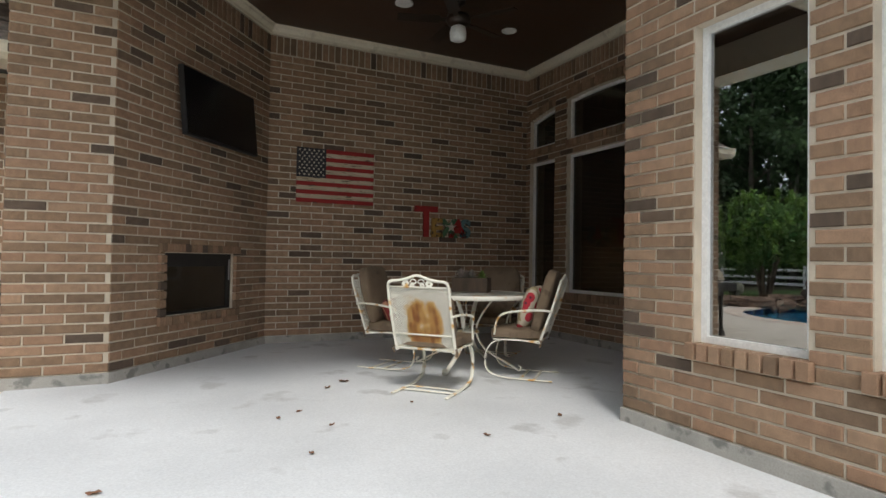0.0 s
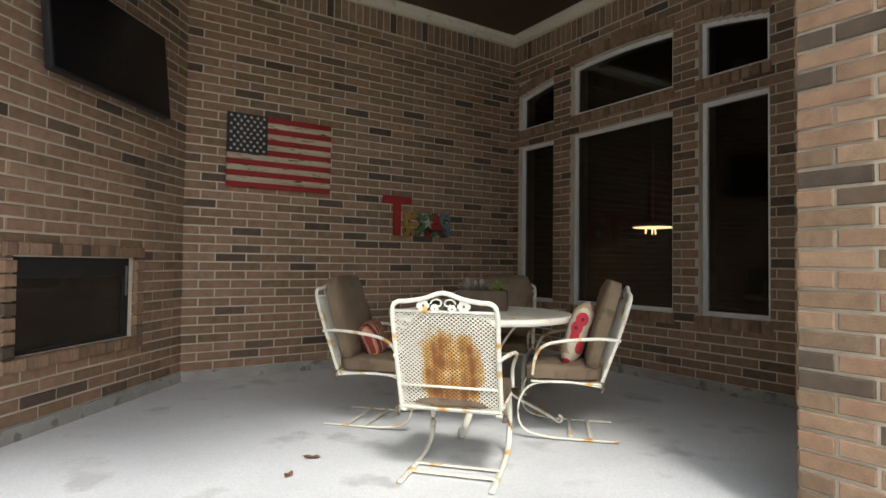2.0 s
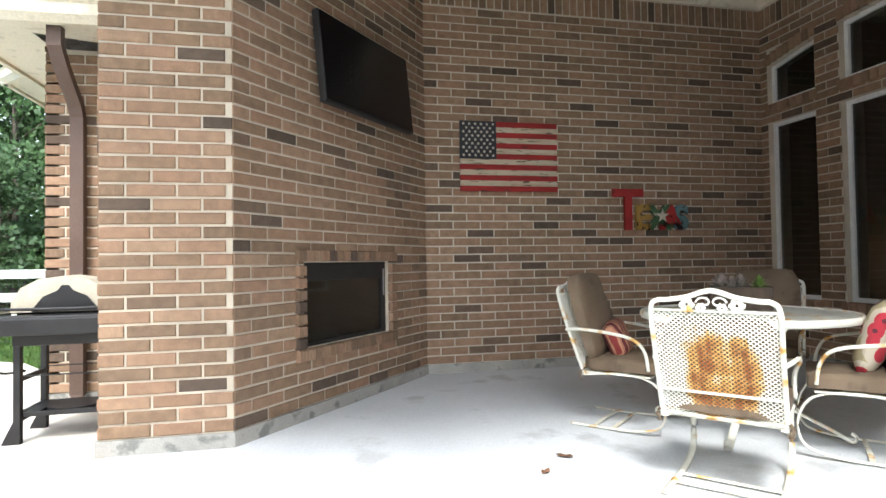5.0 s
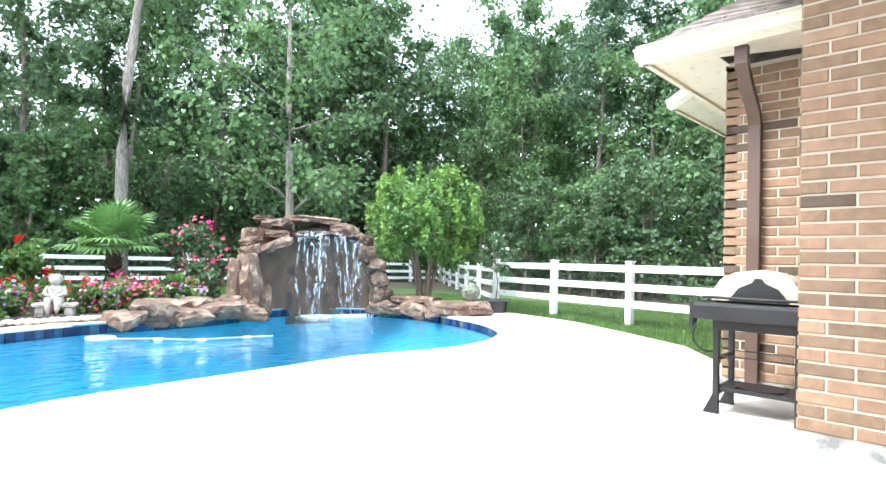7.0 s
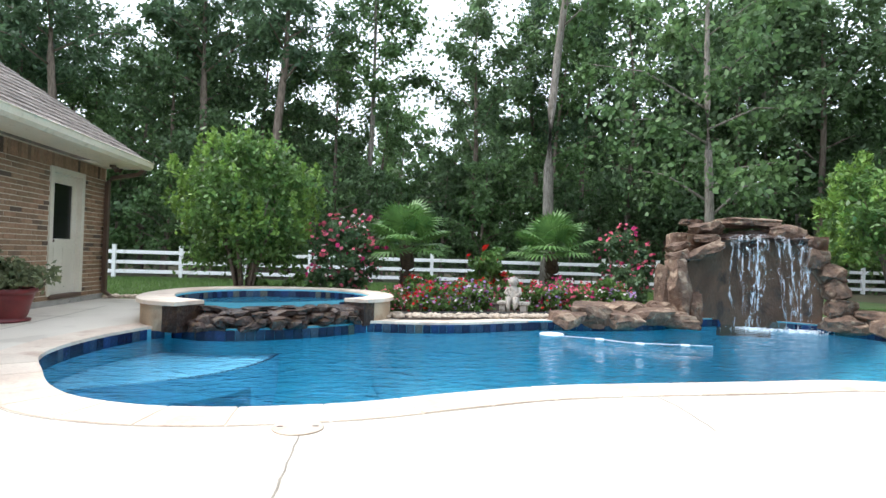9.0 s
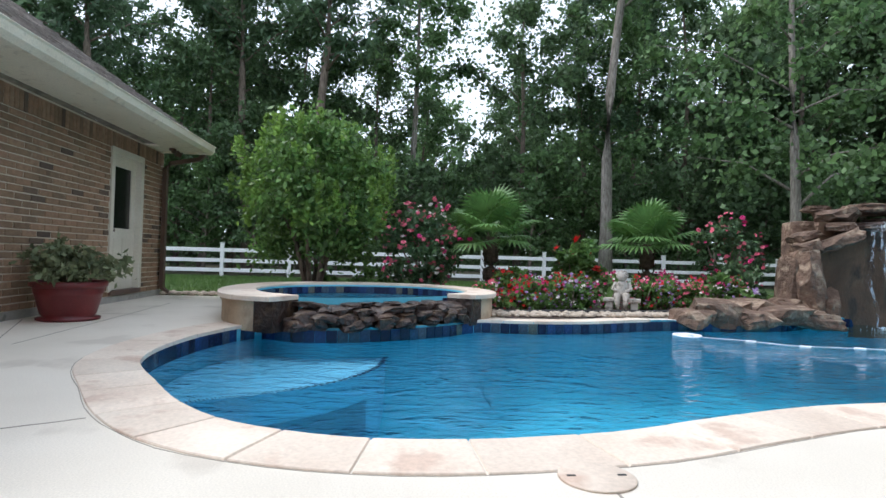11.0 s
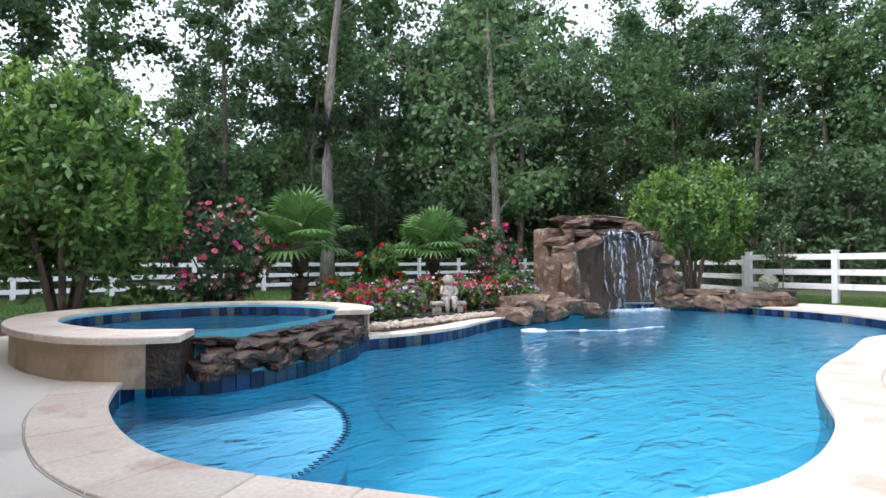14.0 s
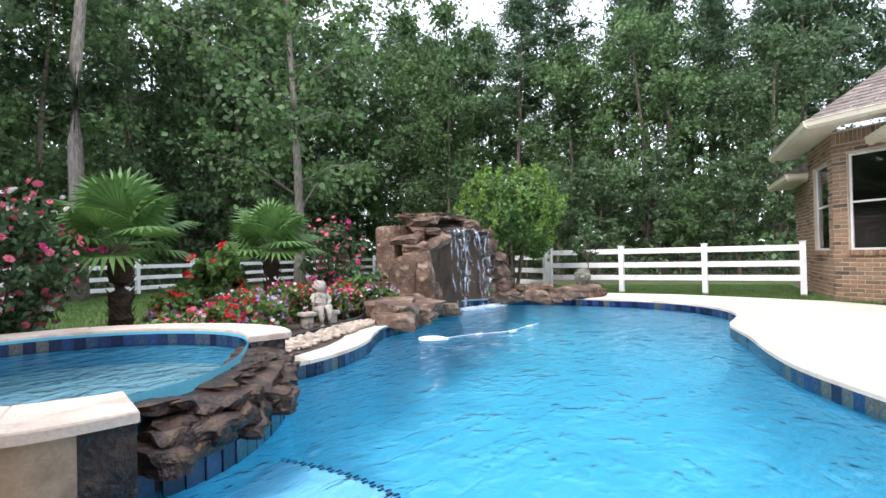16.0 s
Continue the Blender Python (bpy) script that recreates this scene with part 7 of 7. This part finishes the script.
for r in range(9):
    for k in range(6 if r % 2 == 0 else 5):
        ob = part("star", star_me, None, canton)
        ob.matrix_basis = Matrix.Translation((0.035 + (k + (0 if r % 2 == 0 else 0.5)) * 0.064, -0.0245, FH * 6 / 13 + 0.035 + r * 0.041))

# letters of the wall sign
sign = thing("wall_letters", "rustic painted wooden letters on the brick wall", "wall sign", Matrix.Translation((3.97, 8.80, 1.49)))


def letter(ch, x, size, mat, dz=0.0, thick=0.018, kx=1.0):
    cu = bpy.data.curves.new("letter", "FONT")
    cu.body, cu.size, cu.extrude, cu.bevel_depth, cu.offset = ch, size, thick, 0.004, 0.012
    tmp = bpy.data.objects.new("letter_tmp", cu)
    me = bpy.data.meshes.new_from_object(tmp)
    bpy.data.objects.remove(tmp)
    me.materials.clear()
    me.materials.append(mat)
    ob = part("letter", me, None, sign)
    ob.matrix_basis = Matrix.Translation((x, -0.02, dz)) @ Matrix.Rotation(math.pi / 2, 4, "X") @ Matrix.Diagonal((kx, 1, 1, 1))


M_ochre = pbr("ochre_paint", (0.30, 0.16, 0.03), (0.42, 0.25, 0.06), 5, 0.8, 0, 0.3, 60, c3=(0.05, 0.03, 0.02), spots=0.15, spot_scale=20)
M_green_p = pbr("green_paint", (0.04, 0.10, 0.045), (0.08, 0.16, 0.07), 5, 0.8, 0, 0.3, 60, c3=(0.4, 0.36, 0.28), spots=0.1, spot_scale=20)
M_teal = pbr("teal_paint", (0.08, 0.15, 0.16), (0.14, 0.23, 0.23), 5, 0.8, 0, 0.3, 60, c3=(0.05, 0.03, 0.02), spots=0.12, spot_scale=20)
letter("T", 0.0, 0.62, M_red_board, 0.0, kx=0.95)
letter("E", 0.26, 0.37, M_ochre, 0.0)
letter("X", 0.42, 0.37, M_green_p, 0.0)
letter("A", 0.58, 0.37, M_red_board, 0.0)
letter("S", 0.75, 0.37, M_teal, 0.0)
bm = bmesh.new()
p10 = [(0.085 * (1 if k % 2 == 0 else 0.42) * math.cos(math.pi / 2 + k * math.pi / 5), 0.085 * (1 if k % 2 == 0 else 0.42) * math.sin(math.pi / 2 + k * math.pi / 5)) for k in range(10)]
lo_ = [bm.verts.new((x, 0, z)) for x, z in p10]
c_ = bm.verts.new((0, -0.03, 0))
for k in range(10):
    bm.faces.new((lo_[k], lo_[(k + 1) % 10], c_))
bm.faces.new(lo_[::-1])
so_ = part("star", bm, M_star, sign, "pale wooden star")
so_.matrix_basis = Matrix.Translation((0.585, -0.05, 0.14))

# ceiling fan and ceiling fittings
M_fan = pbr("dark_bronze", (0.025, 0.018, 0.013), (0.05, 0.036, 0.027), 4, 0.45, 0.4, 0.05, 60)
M_globe = pbr("opal_glass", (0.78, 0.78, 0.75), (0.85, 0.85, 0.82), 4, 0.3, 0, 0, 40)
fan = thing("ceiling_fan", "dark ceiling fan with a white globe", "ceiling fan", Matrix.Translation((3.75, 7.05, 0)))
bm = bmesh.new()
lathe(bm, [(0.08, CEIL), (0.08, CEIL - 0.03), (0.02, CEIL - 0.06), (0.02, CEIL - 0.16), (0.13, CEIL - 0.18), (0.15, CEIL - 0.24), (0.12, CEIL - 0.29), (0.06, CEIL - 0.30)], 24)
part("motor", bm, M_fan, fan, "", True)
bm = bmesh.new()
lathe(bm, [(0.05, CEIL - 0.30), (0.085, CEIL - 0.32), (0.10, CEIL - 0.38), (0.095, CEIL - 0.46), (0.06, CEIL - 0.48), (0.01, CEIL - 0.485)], 24)
part("globe", bm, M_globe, fan, "white glass globe", True)
for k in range(5):
    bm = bmesh.new()
    m = Matrix.Rotation(k * 1.2566 + 0.3, 4, "Z") @ Matrix.Translation((0, 0, CEIL - 0.235)) @ Matrix.Rotation(0.2, 4, "X")
    box(bm, 0.14, -0.03, -0.005, 0.24, 0.03, 0.005, m, 0.002)
    box(bm, 0.22, -0.07, -0.004, 0.72, 0.07, 0.004, m, 0.003)
    part("blade", bm, M_fan, fan, "dark wooden fan blade")
for x, y, r in ((4.74, 7.5, 0.10), (3.2, 7.4, 0.11)):
    dl = thing("downlight", "round white recessed fitting in the ceiling", "ceiling light", Matrix.Translation((x, y, CEIL)))
    bm = bmesh.new()
    lathe(bm, [(r, 0.0), (r, -0.012), (r * 0.8, -0.016), (r * 0.72, -0.004)], 28)
    part("trim_ring", bm, M_globe, dl, "", True)
    bm = bmesh.new()
    lathe(bm, [(r * 0.72, -0.003), (r * 0.5, -0.005), (r * 0.05, -0.006)], 24)
    part("lens", bm, M_globe, dl)

# pendant lamp inside the dining room
M_glow = node_mat("lamp_glow")
M_glow[3].inputs["Emission Color"].default_value = (1.0, 0.62, 0.28, 1)
M_glow[3].inputs["Emission Strength"].default_value = 2.2
M_shade_dark = pbr("dark_shade", (0.05, 0.03, 0.02), (0.08, 0.05, 0.03), 4, 0.7, 0, 0, 30)
pl = thing("pendant_lamp", "lit pendant lamp seen through the dining window", "lamp", Matrix.Translation((8.0, 8.15, 1.72)))
bm = bmesh.new()
lathe(bm, [(0.30, 0.0), (0.29, 0.015), (0.10, 0.06), (0.02, 0.08)], 24)
part("shade", bm, M_shade_dark, pl, "", True)
bm = bmesh.new()
lathe(bm, [(0.28, -0.012), (0.27, -0.004), (0.02, 0.0)], 24)
part("glowing_rim", bm, M_glow[0], pl)
for s_ in (-0.1, 0.05, 0.12):
    bm = bmesh.new()
    tube(bm, [(s_, 0.05, -0.10), (s_, 0.05, -0.012)], 0.012, 8)
    part("candle", bm, M_glow[0], pl)
bm = bmesh.new()
tube(bm, [(0, 0, 0.08), (0, 0, 2.74)], 0.008, 6)
part("rod", bm, M_shade_dark, pl)

# ---- grill ----
M_grill = pbr("black_enamel", (0.010, 0.010, 0.011), (0.022, 0.021, 0.021), 4, 0.45, 0.1, 0.1, 90)
M_lid_tan = pbr("sun_bleached_lid", (0.42, 0.37, 0.28), (0.54, 0.49, 0.39), 5, 0.6, 0, 0.15, 50)
gr = thing("gas_grill", "black gas grill with a bleached tan lid", "grill", Matrix.Translation((-0.86, 7.55, 0.0)) @ Matrix.Rotation(math.radians(2), 4, "Z"))
for x in (-0.27, 0.27):
    for y in (-0.20, 0.20):
        bm = bmesh.new()
        box(bm, x - 0.02, y - 0.025, 0.0, x + 0.02, y + 0.025, 0.66, None, 0.004)
        part("leg", bm, M_grill, gr)
    bm = bmesh.new()
    box(bm, x - 0.015, -0.18, 0.14, x + 0.015, 0.18, 0.20, None, 0.003)
    part("side_brace", bm, M_grill, gr)
    bm = bmesh.new()
    box(bm, x - 0.012, -0.18, 0.40, x + 0.012, 0.18, 0.43, None, 0.003)
    part("side_brace", bm, M_grill, gr)
for x, s_ in ((-0.27, -1),):
    for y in (-0.2, 0.2):
        bm = bmesh.new()
        v = [bm.verts.new(p) for p in ((x - 0.09, y - 0.02, 0.0), (x - 0.09, y + 0.02, 0.0), (x + 0.02, y + 0.02, 0.0), (x + 0.02, y - 0.02, 0.0), (x - 0.02, y - 0.02, 0.15), (x - 0.02, y + 0.02, 0.15), (x + 0.02, y + 0.02, 0.15), (x + 0.02, y - 0.02, 0.15))]
        for f in ((3, 2, 1, 0), (4, 5, 6, 7), (0, 1, 5, 4), (1, 2, 6, 5), (2, 3, 7, 6), (3, 0, 4, 7)):
            bm.faces.new([v[i] for i in f])
        part("foot", bm, M_grill, gr)
bm = bmesh.new()
box(bm, -0.25, -0.19, 0.17, 0.25, -0.16, 0.20, None, 0.004)
box(bm, -0.25, 0.16, 0.17, 0.25, 0.19, 0.20, None, 0.004)
lathe(bm, [(0.11, 0.175), (0.17, 0.175), (0.17, 0.205), (0.11, 0.205)], 28)
for s_ in (-1, 1):
    box(bm, s_ * 0.16 if s_ > 0 else -0.25, -0.16, 0.18, 0.25 if s_ > 0 else -0.16, 0.16, 0.20)
part("bottom_shelf", bm, M_grill, gr, "black shelf with a round tank opening")
bm = bmesh.new()
for y in (-0.2, 0.2):
    tube(bm, [(-0.27, y, 0.44), (0.27, y, 0.44)], 0.005, 5)
part("wire_rod", bm, M_grill, gr)
bm = bmesh.new()
box(bm, -0.29, -0.24, 0.64, 0.29, 0.22, 0.72, None, 0.006)
box(bm, -0.28, -0.21, 0.72, 0.28, 0.22, 0.86, None, 0.02)
part("firebox", bm, M_grill, gr)
bm = bmesh.new()
box(bm, -0.40, -0.36, 0.80, 0.30, -0.23, 0.845, None, 0.012)
box(bm, -0.40, -0.37, 0.72, 0.30, -0.345, 0.83, None, 0.01)
part("front_shelf", bm, M_grill, gr, "black front shelf and control panel")
bm = bmesh.new()
v0 = [bm.verts.new(p) for p in ((-0.42, -0.37, 0.845), (-0.42, 0.0, 0.845), (-0.42, 0.0, 0.80), (-0.42, -0.37, 0.66))]
v1 = [bm.verts.new(p.co + Vector((0.025, 0, 0))) for p in v0]
bm.faces.new(v0)
bm.faces.new(v1[::-1])
for k in range(4):
    bm.faces.new((v0[k], v0[(k + 1) % 4], v1[(k + 1) % 4], v1[k]))
part("side_panel", bm, M_grill, gr)
prof = [(-0.30, 0.86), (-0.295, 0.93), (-0.24, 1.02), (-0.14, 1.075), (0, 1.095), (0.14, 1.075), (0.24, 1.02), (0.295, 0.93), (0.30, 0.86)]
bm = bmesh.new()
rows = [[bm.verts.new((x * k, y, 0.86 + (z - 0.86) * k2)) for x, z in prof] for y, k, k2 in ((-0.24, 1.0, 1.0), (0.05, 1.02, 1.02), (0.22, 0.98, 0.9))]
for a, b in zip(rows, rows[1:]):
    for i in range(len(prof) - 1):
        bm.faces.new((a[i], a[i + 1], b[i + 1], b[i]))
bm.faces.new(rows[0][::-1])
bm.faces.new(rows[-1])
lidp = part("lid", bm, M_lid_tan, gr, "sun-bleached tan lid")
bm = bmesh.new()
prism(bm, [(-0.20, 0.0), (0.20, 0.0), (0.13, 0.095), (0.045, 0.135), (0.02, 0.17), (-0.02, 0.17), (-0.045, 0.135), (-0.13, 0.095)], 0, 0.012)
part("lid_emblem", done("lid_emblem", bm, M_grill), None, lidp, "black stepped panel").matrix_basis = Matrix.Translation((0.02, -0.241, 0.865)) @ Matrix.Rotation(math.pi / 2, 4, "X")
bm = bmesh.new()
tube(bm, [(x, -0.29 - 0.05 * (1 - (x / 0.36) ** 2), 0.885) for x in np.linspace(-0.34, 0.36, 12)], 0.010, 8)
part("lid_handle", bm, M_grill, gr, "curved black handle", True)
bm = bmesh.new()
tube(bm, spline([(-0.40, -0.25, 0.72), (-0.43, -0.25, 0.56), (-0.36, -0.22, 0.47), (-0.27, -0.1, 0.46)], 6), 0.008, 6)
part("gas_hose", bm, M_black, gr, "", True)
bm = bmesh.new()
tube(bm, spline([(0.29, -0.2, 0.70), (0.36, -0.24, 0.55), (0.30, -0.25, 0.30), (0.34, -0.27, 0.05), (0.42, -0.28, 0.015)], 6), 0.009, 6)
part("gas_hose", bm, M_black, gr, "", True)
for y in (-0.22, 0.22):
    bm = bmesh.new()
    lathe(bm, [(0.03, -0.02), (0.085, -0.018), (0.09, 0.0), (0.085, 0.018), (0.03, 0.02)], 20, Matrix.Translation((0.33, y, 0.092)) @ Matrix.Rotation(math.pi / 2, 4, "Y"))
    part("wheel", bm, M_black, gr)

# downspouts, garage door, floodlight
def downspout(name, pts, label, w=0.055, d=0.04):
    bm = bmesh.new()
    tube(bm, pts, 0.04, 4, (w * 1.3, d * 1.3))
    tagged(new(name, done(name, bm, M_brown_metal)), label, "downspout")


downspout("downspout", [(-1.15, 7.93, 3.0), (-1.15, 7.93, 2.86), (-1.15, 8.05, 2.72), (-1.15, 8.30, 2.50), (-1.15, 8.345, 2.40), (-1.15, 8.345, 0.1), (-1.15, 8.26, 0.02)], "brown metal downspout on the wing wall")
downspout("downspout", [(-12.4, -2.5, 2.70), (-12.4, -2.6, 2.60), (-12.4, -3.12, 2.50), (-12.4, -3.21, 2.40), (-12.4, -3.21, 0.15), (-12.4, -3.08, 0.03)], "brown metal downspout on the garage corner")
M_door = pbr("cream_door_paint", (0.62, 0.58, 0.48), (0.70, 0.66, 0.56), 2, 0.5, 0, 0.05, 50)
dr = thing("door_1", "closed cream half-glazed garage door", "door", MG @ Matrix.Translation((10.64, 0.0, 0.17)) @ Matrix.Diagonal((1.16, 1, 1, 1)), kind="structure")
bm = bmesh.new()
box(bm, 0.0, -0.03, 0.0, 0.09, 0.16, 2.29, None, 0.006)
box(bm, 0.91, -0.03, 0.0, 1.0, 0.16, 2.29, None, 0.006)
box(bm, 0.09, -0.03, 2.19, 0.91, 0.16, 2.29, None, 0.006)
part("door_frame", bm, M_door, dr)
bm = bmesh.new()
box(bm, 0.09, 0.07, 0.02, 0.22, 0.12, 2.19, None, 0.004)
box(bm, 0.78, 0.07, 0.02, 0.91, 0.12, 2.19, None, 0.004)
box(bm, 0.22, 0.07, 2.02, 0.78, 0.12, 2.19)
box(bm, 0.22, 0.07, 0.02, 0.78, 0.12, 1.02)
leaf_ = part("door_leaf", bm, M_door, dr)
for x in (0.27, 0.53):
    bm = bmesh.new()
    box(bm, x, 0.060, 0.22, x + 0.2, 0.0695, 0.86, None, 0.006)
    part("raised_panel", bm, M_door, leaf_)
bm = bmesh.new()
box(bm, 0.22, 0.09, 1.02, 0.78, 0.10, 2.02)
part("pane", bm, M_screen, dr, "dark glass pane")
bm = bmesh.new()
box(bm, 0.04, -0.05, -0.05, 0.96, 0.16, 0.02, None, 0.006)
part("threshold", bm, M_brown_metal, dr)
bm = bmesh.new()
lathe(bm, [(0.028, 0), (0.03, 0.01), (0.012, 0.02), (0.012, 0.04), (0.028, 0.05), (0.03, 0.07), (0.015, 0.08)], 16, Matrix.Translation((0.16, 0.07, 0.98)) @ Matrix.Rotation(math.pi / 2, 4, "X"))
part("door_knob", bm, M_brown_metal, dr, "dark round knob", True)
fd = thing("floodlight", "small brown twin floodlight under the eave", "floodlight", Matrix.Translation((-12.0, -2.95, 2.70)))
bm = bmesh.new()
lathe(bm, [(0.06, 0.02), (0.06, -0.02), (0.02, -0.03)], 16)
part("base", bm, M_brown_metal, fd)
for s_ in (-1, 1):
    bm = bmesh.new()
    lathe(bm, [(0.025, 0), (0.03, 0.05), (0.06, 0.12), (0.055, 0.125), (0.02, 0.1)], 16, Matrix.Translation((s_ * 0.06, 0.02, -0.04)) @ Matrix.Rotation(math.radians(-115), 4, "X") @ Matrix.Rotation(s_ * 0.4, 4, "Y"))
    part("lamp_head", bm, M_brown_metal, fd)

# dry leaves and dirt on the floor, joints in the deck
M_dry = pbr("dry_leaf", (0.13, 0.06, 0.03), (0.26, 0.13, 0.07), 9, 0.8, 0, 0.2, 60, vary=0.3)
rl = random.Random(31)
leaf_places = [(2.48, 5.26), (3.33, 4.5), (1.75, 4.9), (1.45, 5.2), (1.5, 4.4), (2.0, 6.0), (0.6, 4.0), (0.45, 4.25), (1.62, 5.32), (2.2, 6.2), (2.6, 4.3)]
for x, y in leaf_places:
    bm = bmesh.new()
    r = rl.uniform(0.018, 0.04)
    ring = [bm.verts.new((r * (1 + 0.4 * math.cos(2 * a)) * math.cos(a), r * 0.7 * math.sin(a), 0.004 + 0.012 * abs(math.sin(a * 1.5 + x)))) for a in [k * 0.7854 for k in range(8)]]
    c = bm.verts.new((0, 0, 0.003))
    for k in range(8):
        bm.faces.new((ring[k], ring[(k + 1) % 8], c))
    ob = tagged(new("dry_leaf", done("dry_leaf", bm, M_dry)), "small curled dry leaf on the floor", "leaf", "dry leaves")
    ob.matrix_basis = pose(x, y, 0.007, 0, 0, rl.uniform(0, 360))
M_crack = pbr("dark_joint", (0.26, 0.23, 0.19), (0.36, 0.32, 0.26), 5, 0.95, 0, 0, 60)
for pts_ in ([(-3.27, 1.93), (-2.0, 1.93), (-0.45, 1.95)], [(-3.4, -3.2), (-3.9, -1.2), (-4.25, -0.45)], [(-8.3, -3.2), (-6.8, -2.5)], [(-10.8, -2.45), (-8.3, -2.3), (-6.5, -2.2)], [(-3.3, 4.55), (-3.9, 4.62), (-4.2, 4.6)]):
    bm = bmesh.new()
    tube(bm, [(p.x + 0.004 * math.sin(p.y * 31), p.y + 0.004 * math.sin(p.x * 27), 0.0) for p in spline([(x, y, 0) for x, y in pts_], 14)], 0.006, 4, (0.008, 0.0025))
    setting("deck_joint", bm, M_crack, "thin dark joint in the concrete", "joint")
crk = offset_line(pool_line, 0.428)
bm = bmesh.new()
tube(bm, [(p[0] + 0.012 * smooth_noise((p[0], p[1], 0), 3), p[1] + 0.012 * smooth_noise((p[1], p[0], 0), 3), 0.0) for p in crk[0:94]], 0.004, 4, (0.004, 0.002))
setting("coping_joint", bm, M_crack, "thin joint between coping and deck", "joint")
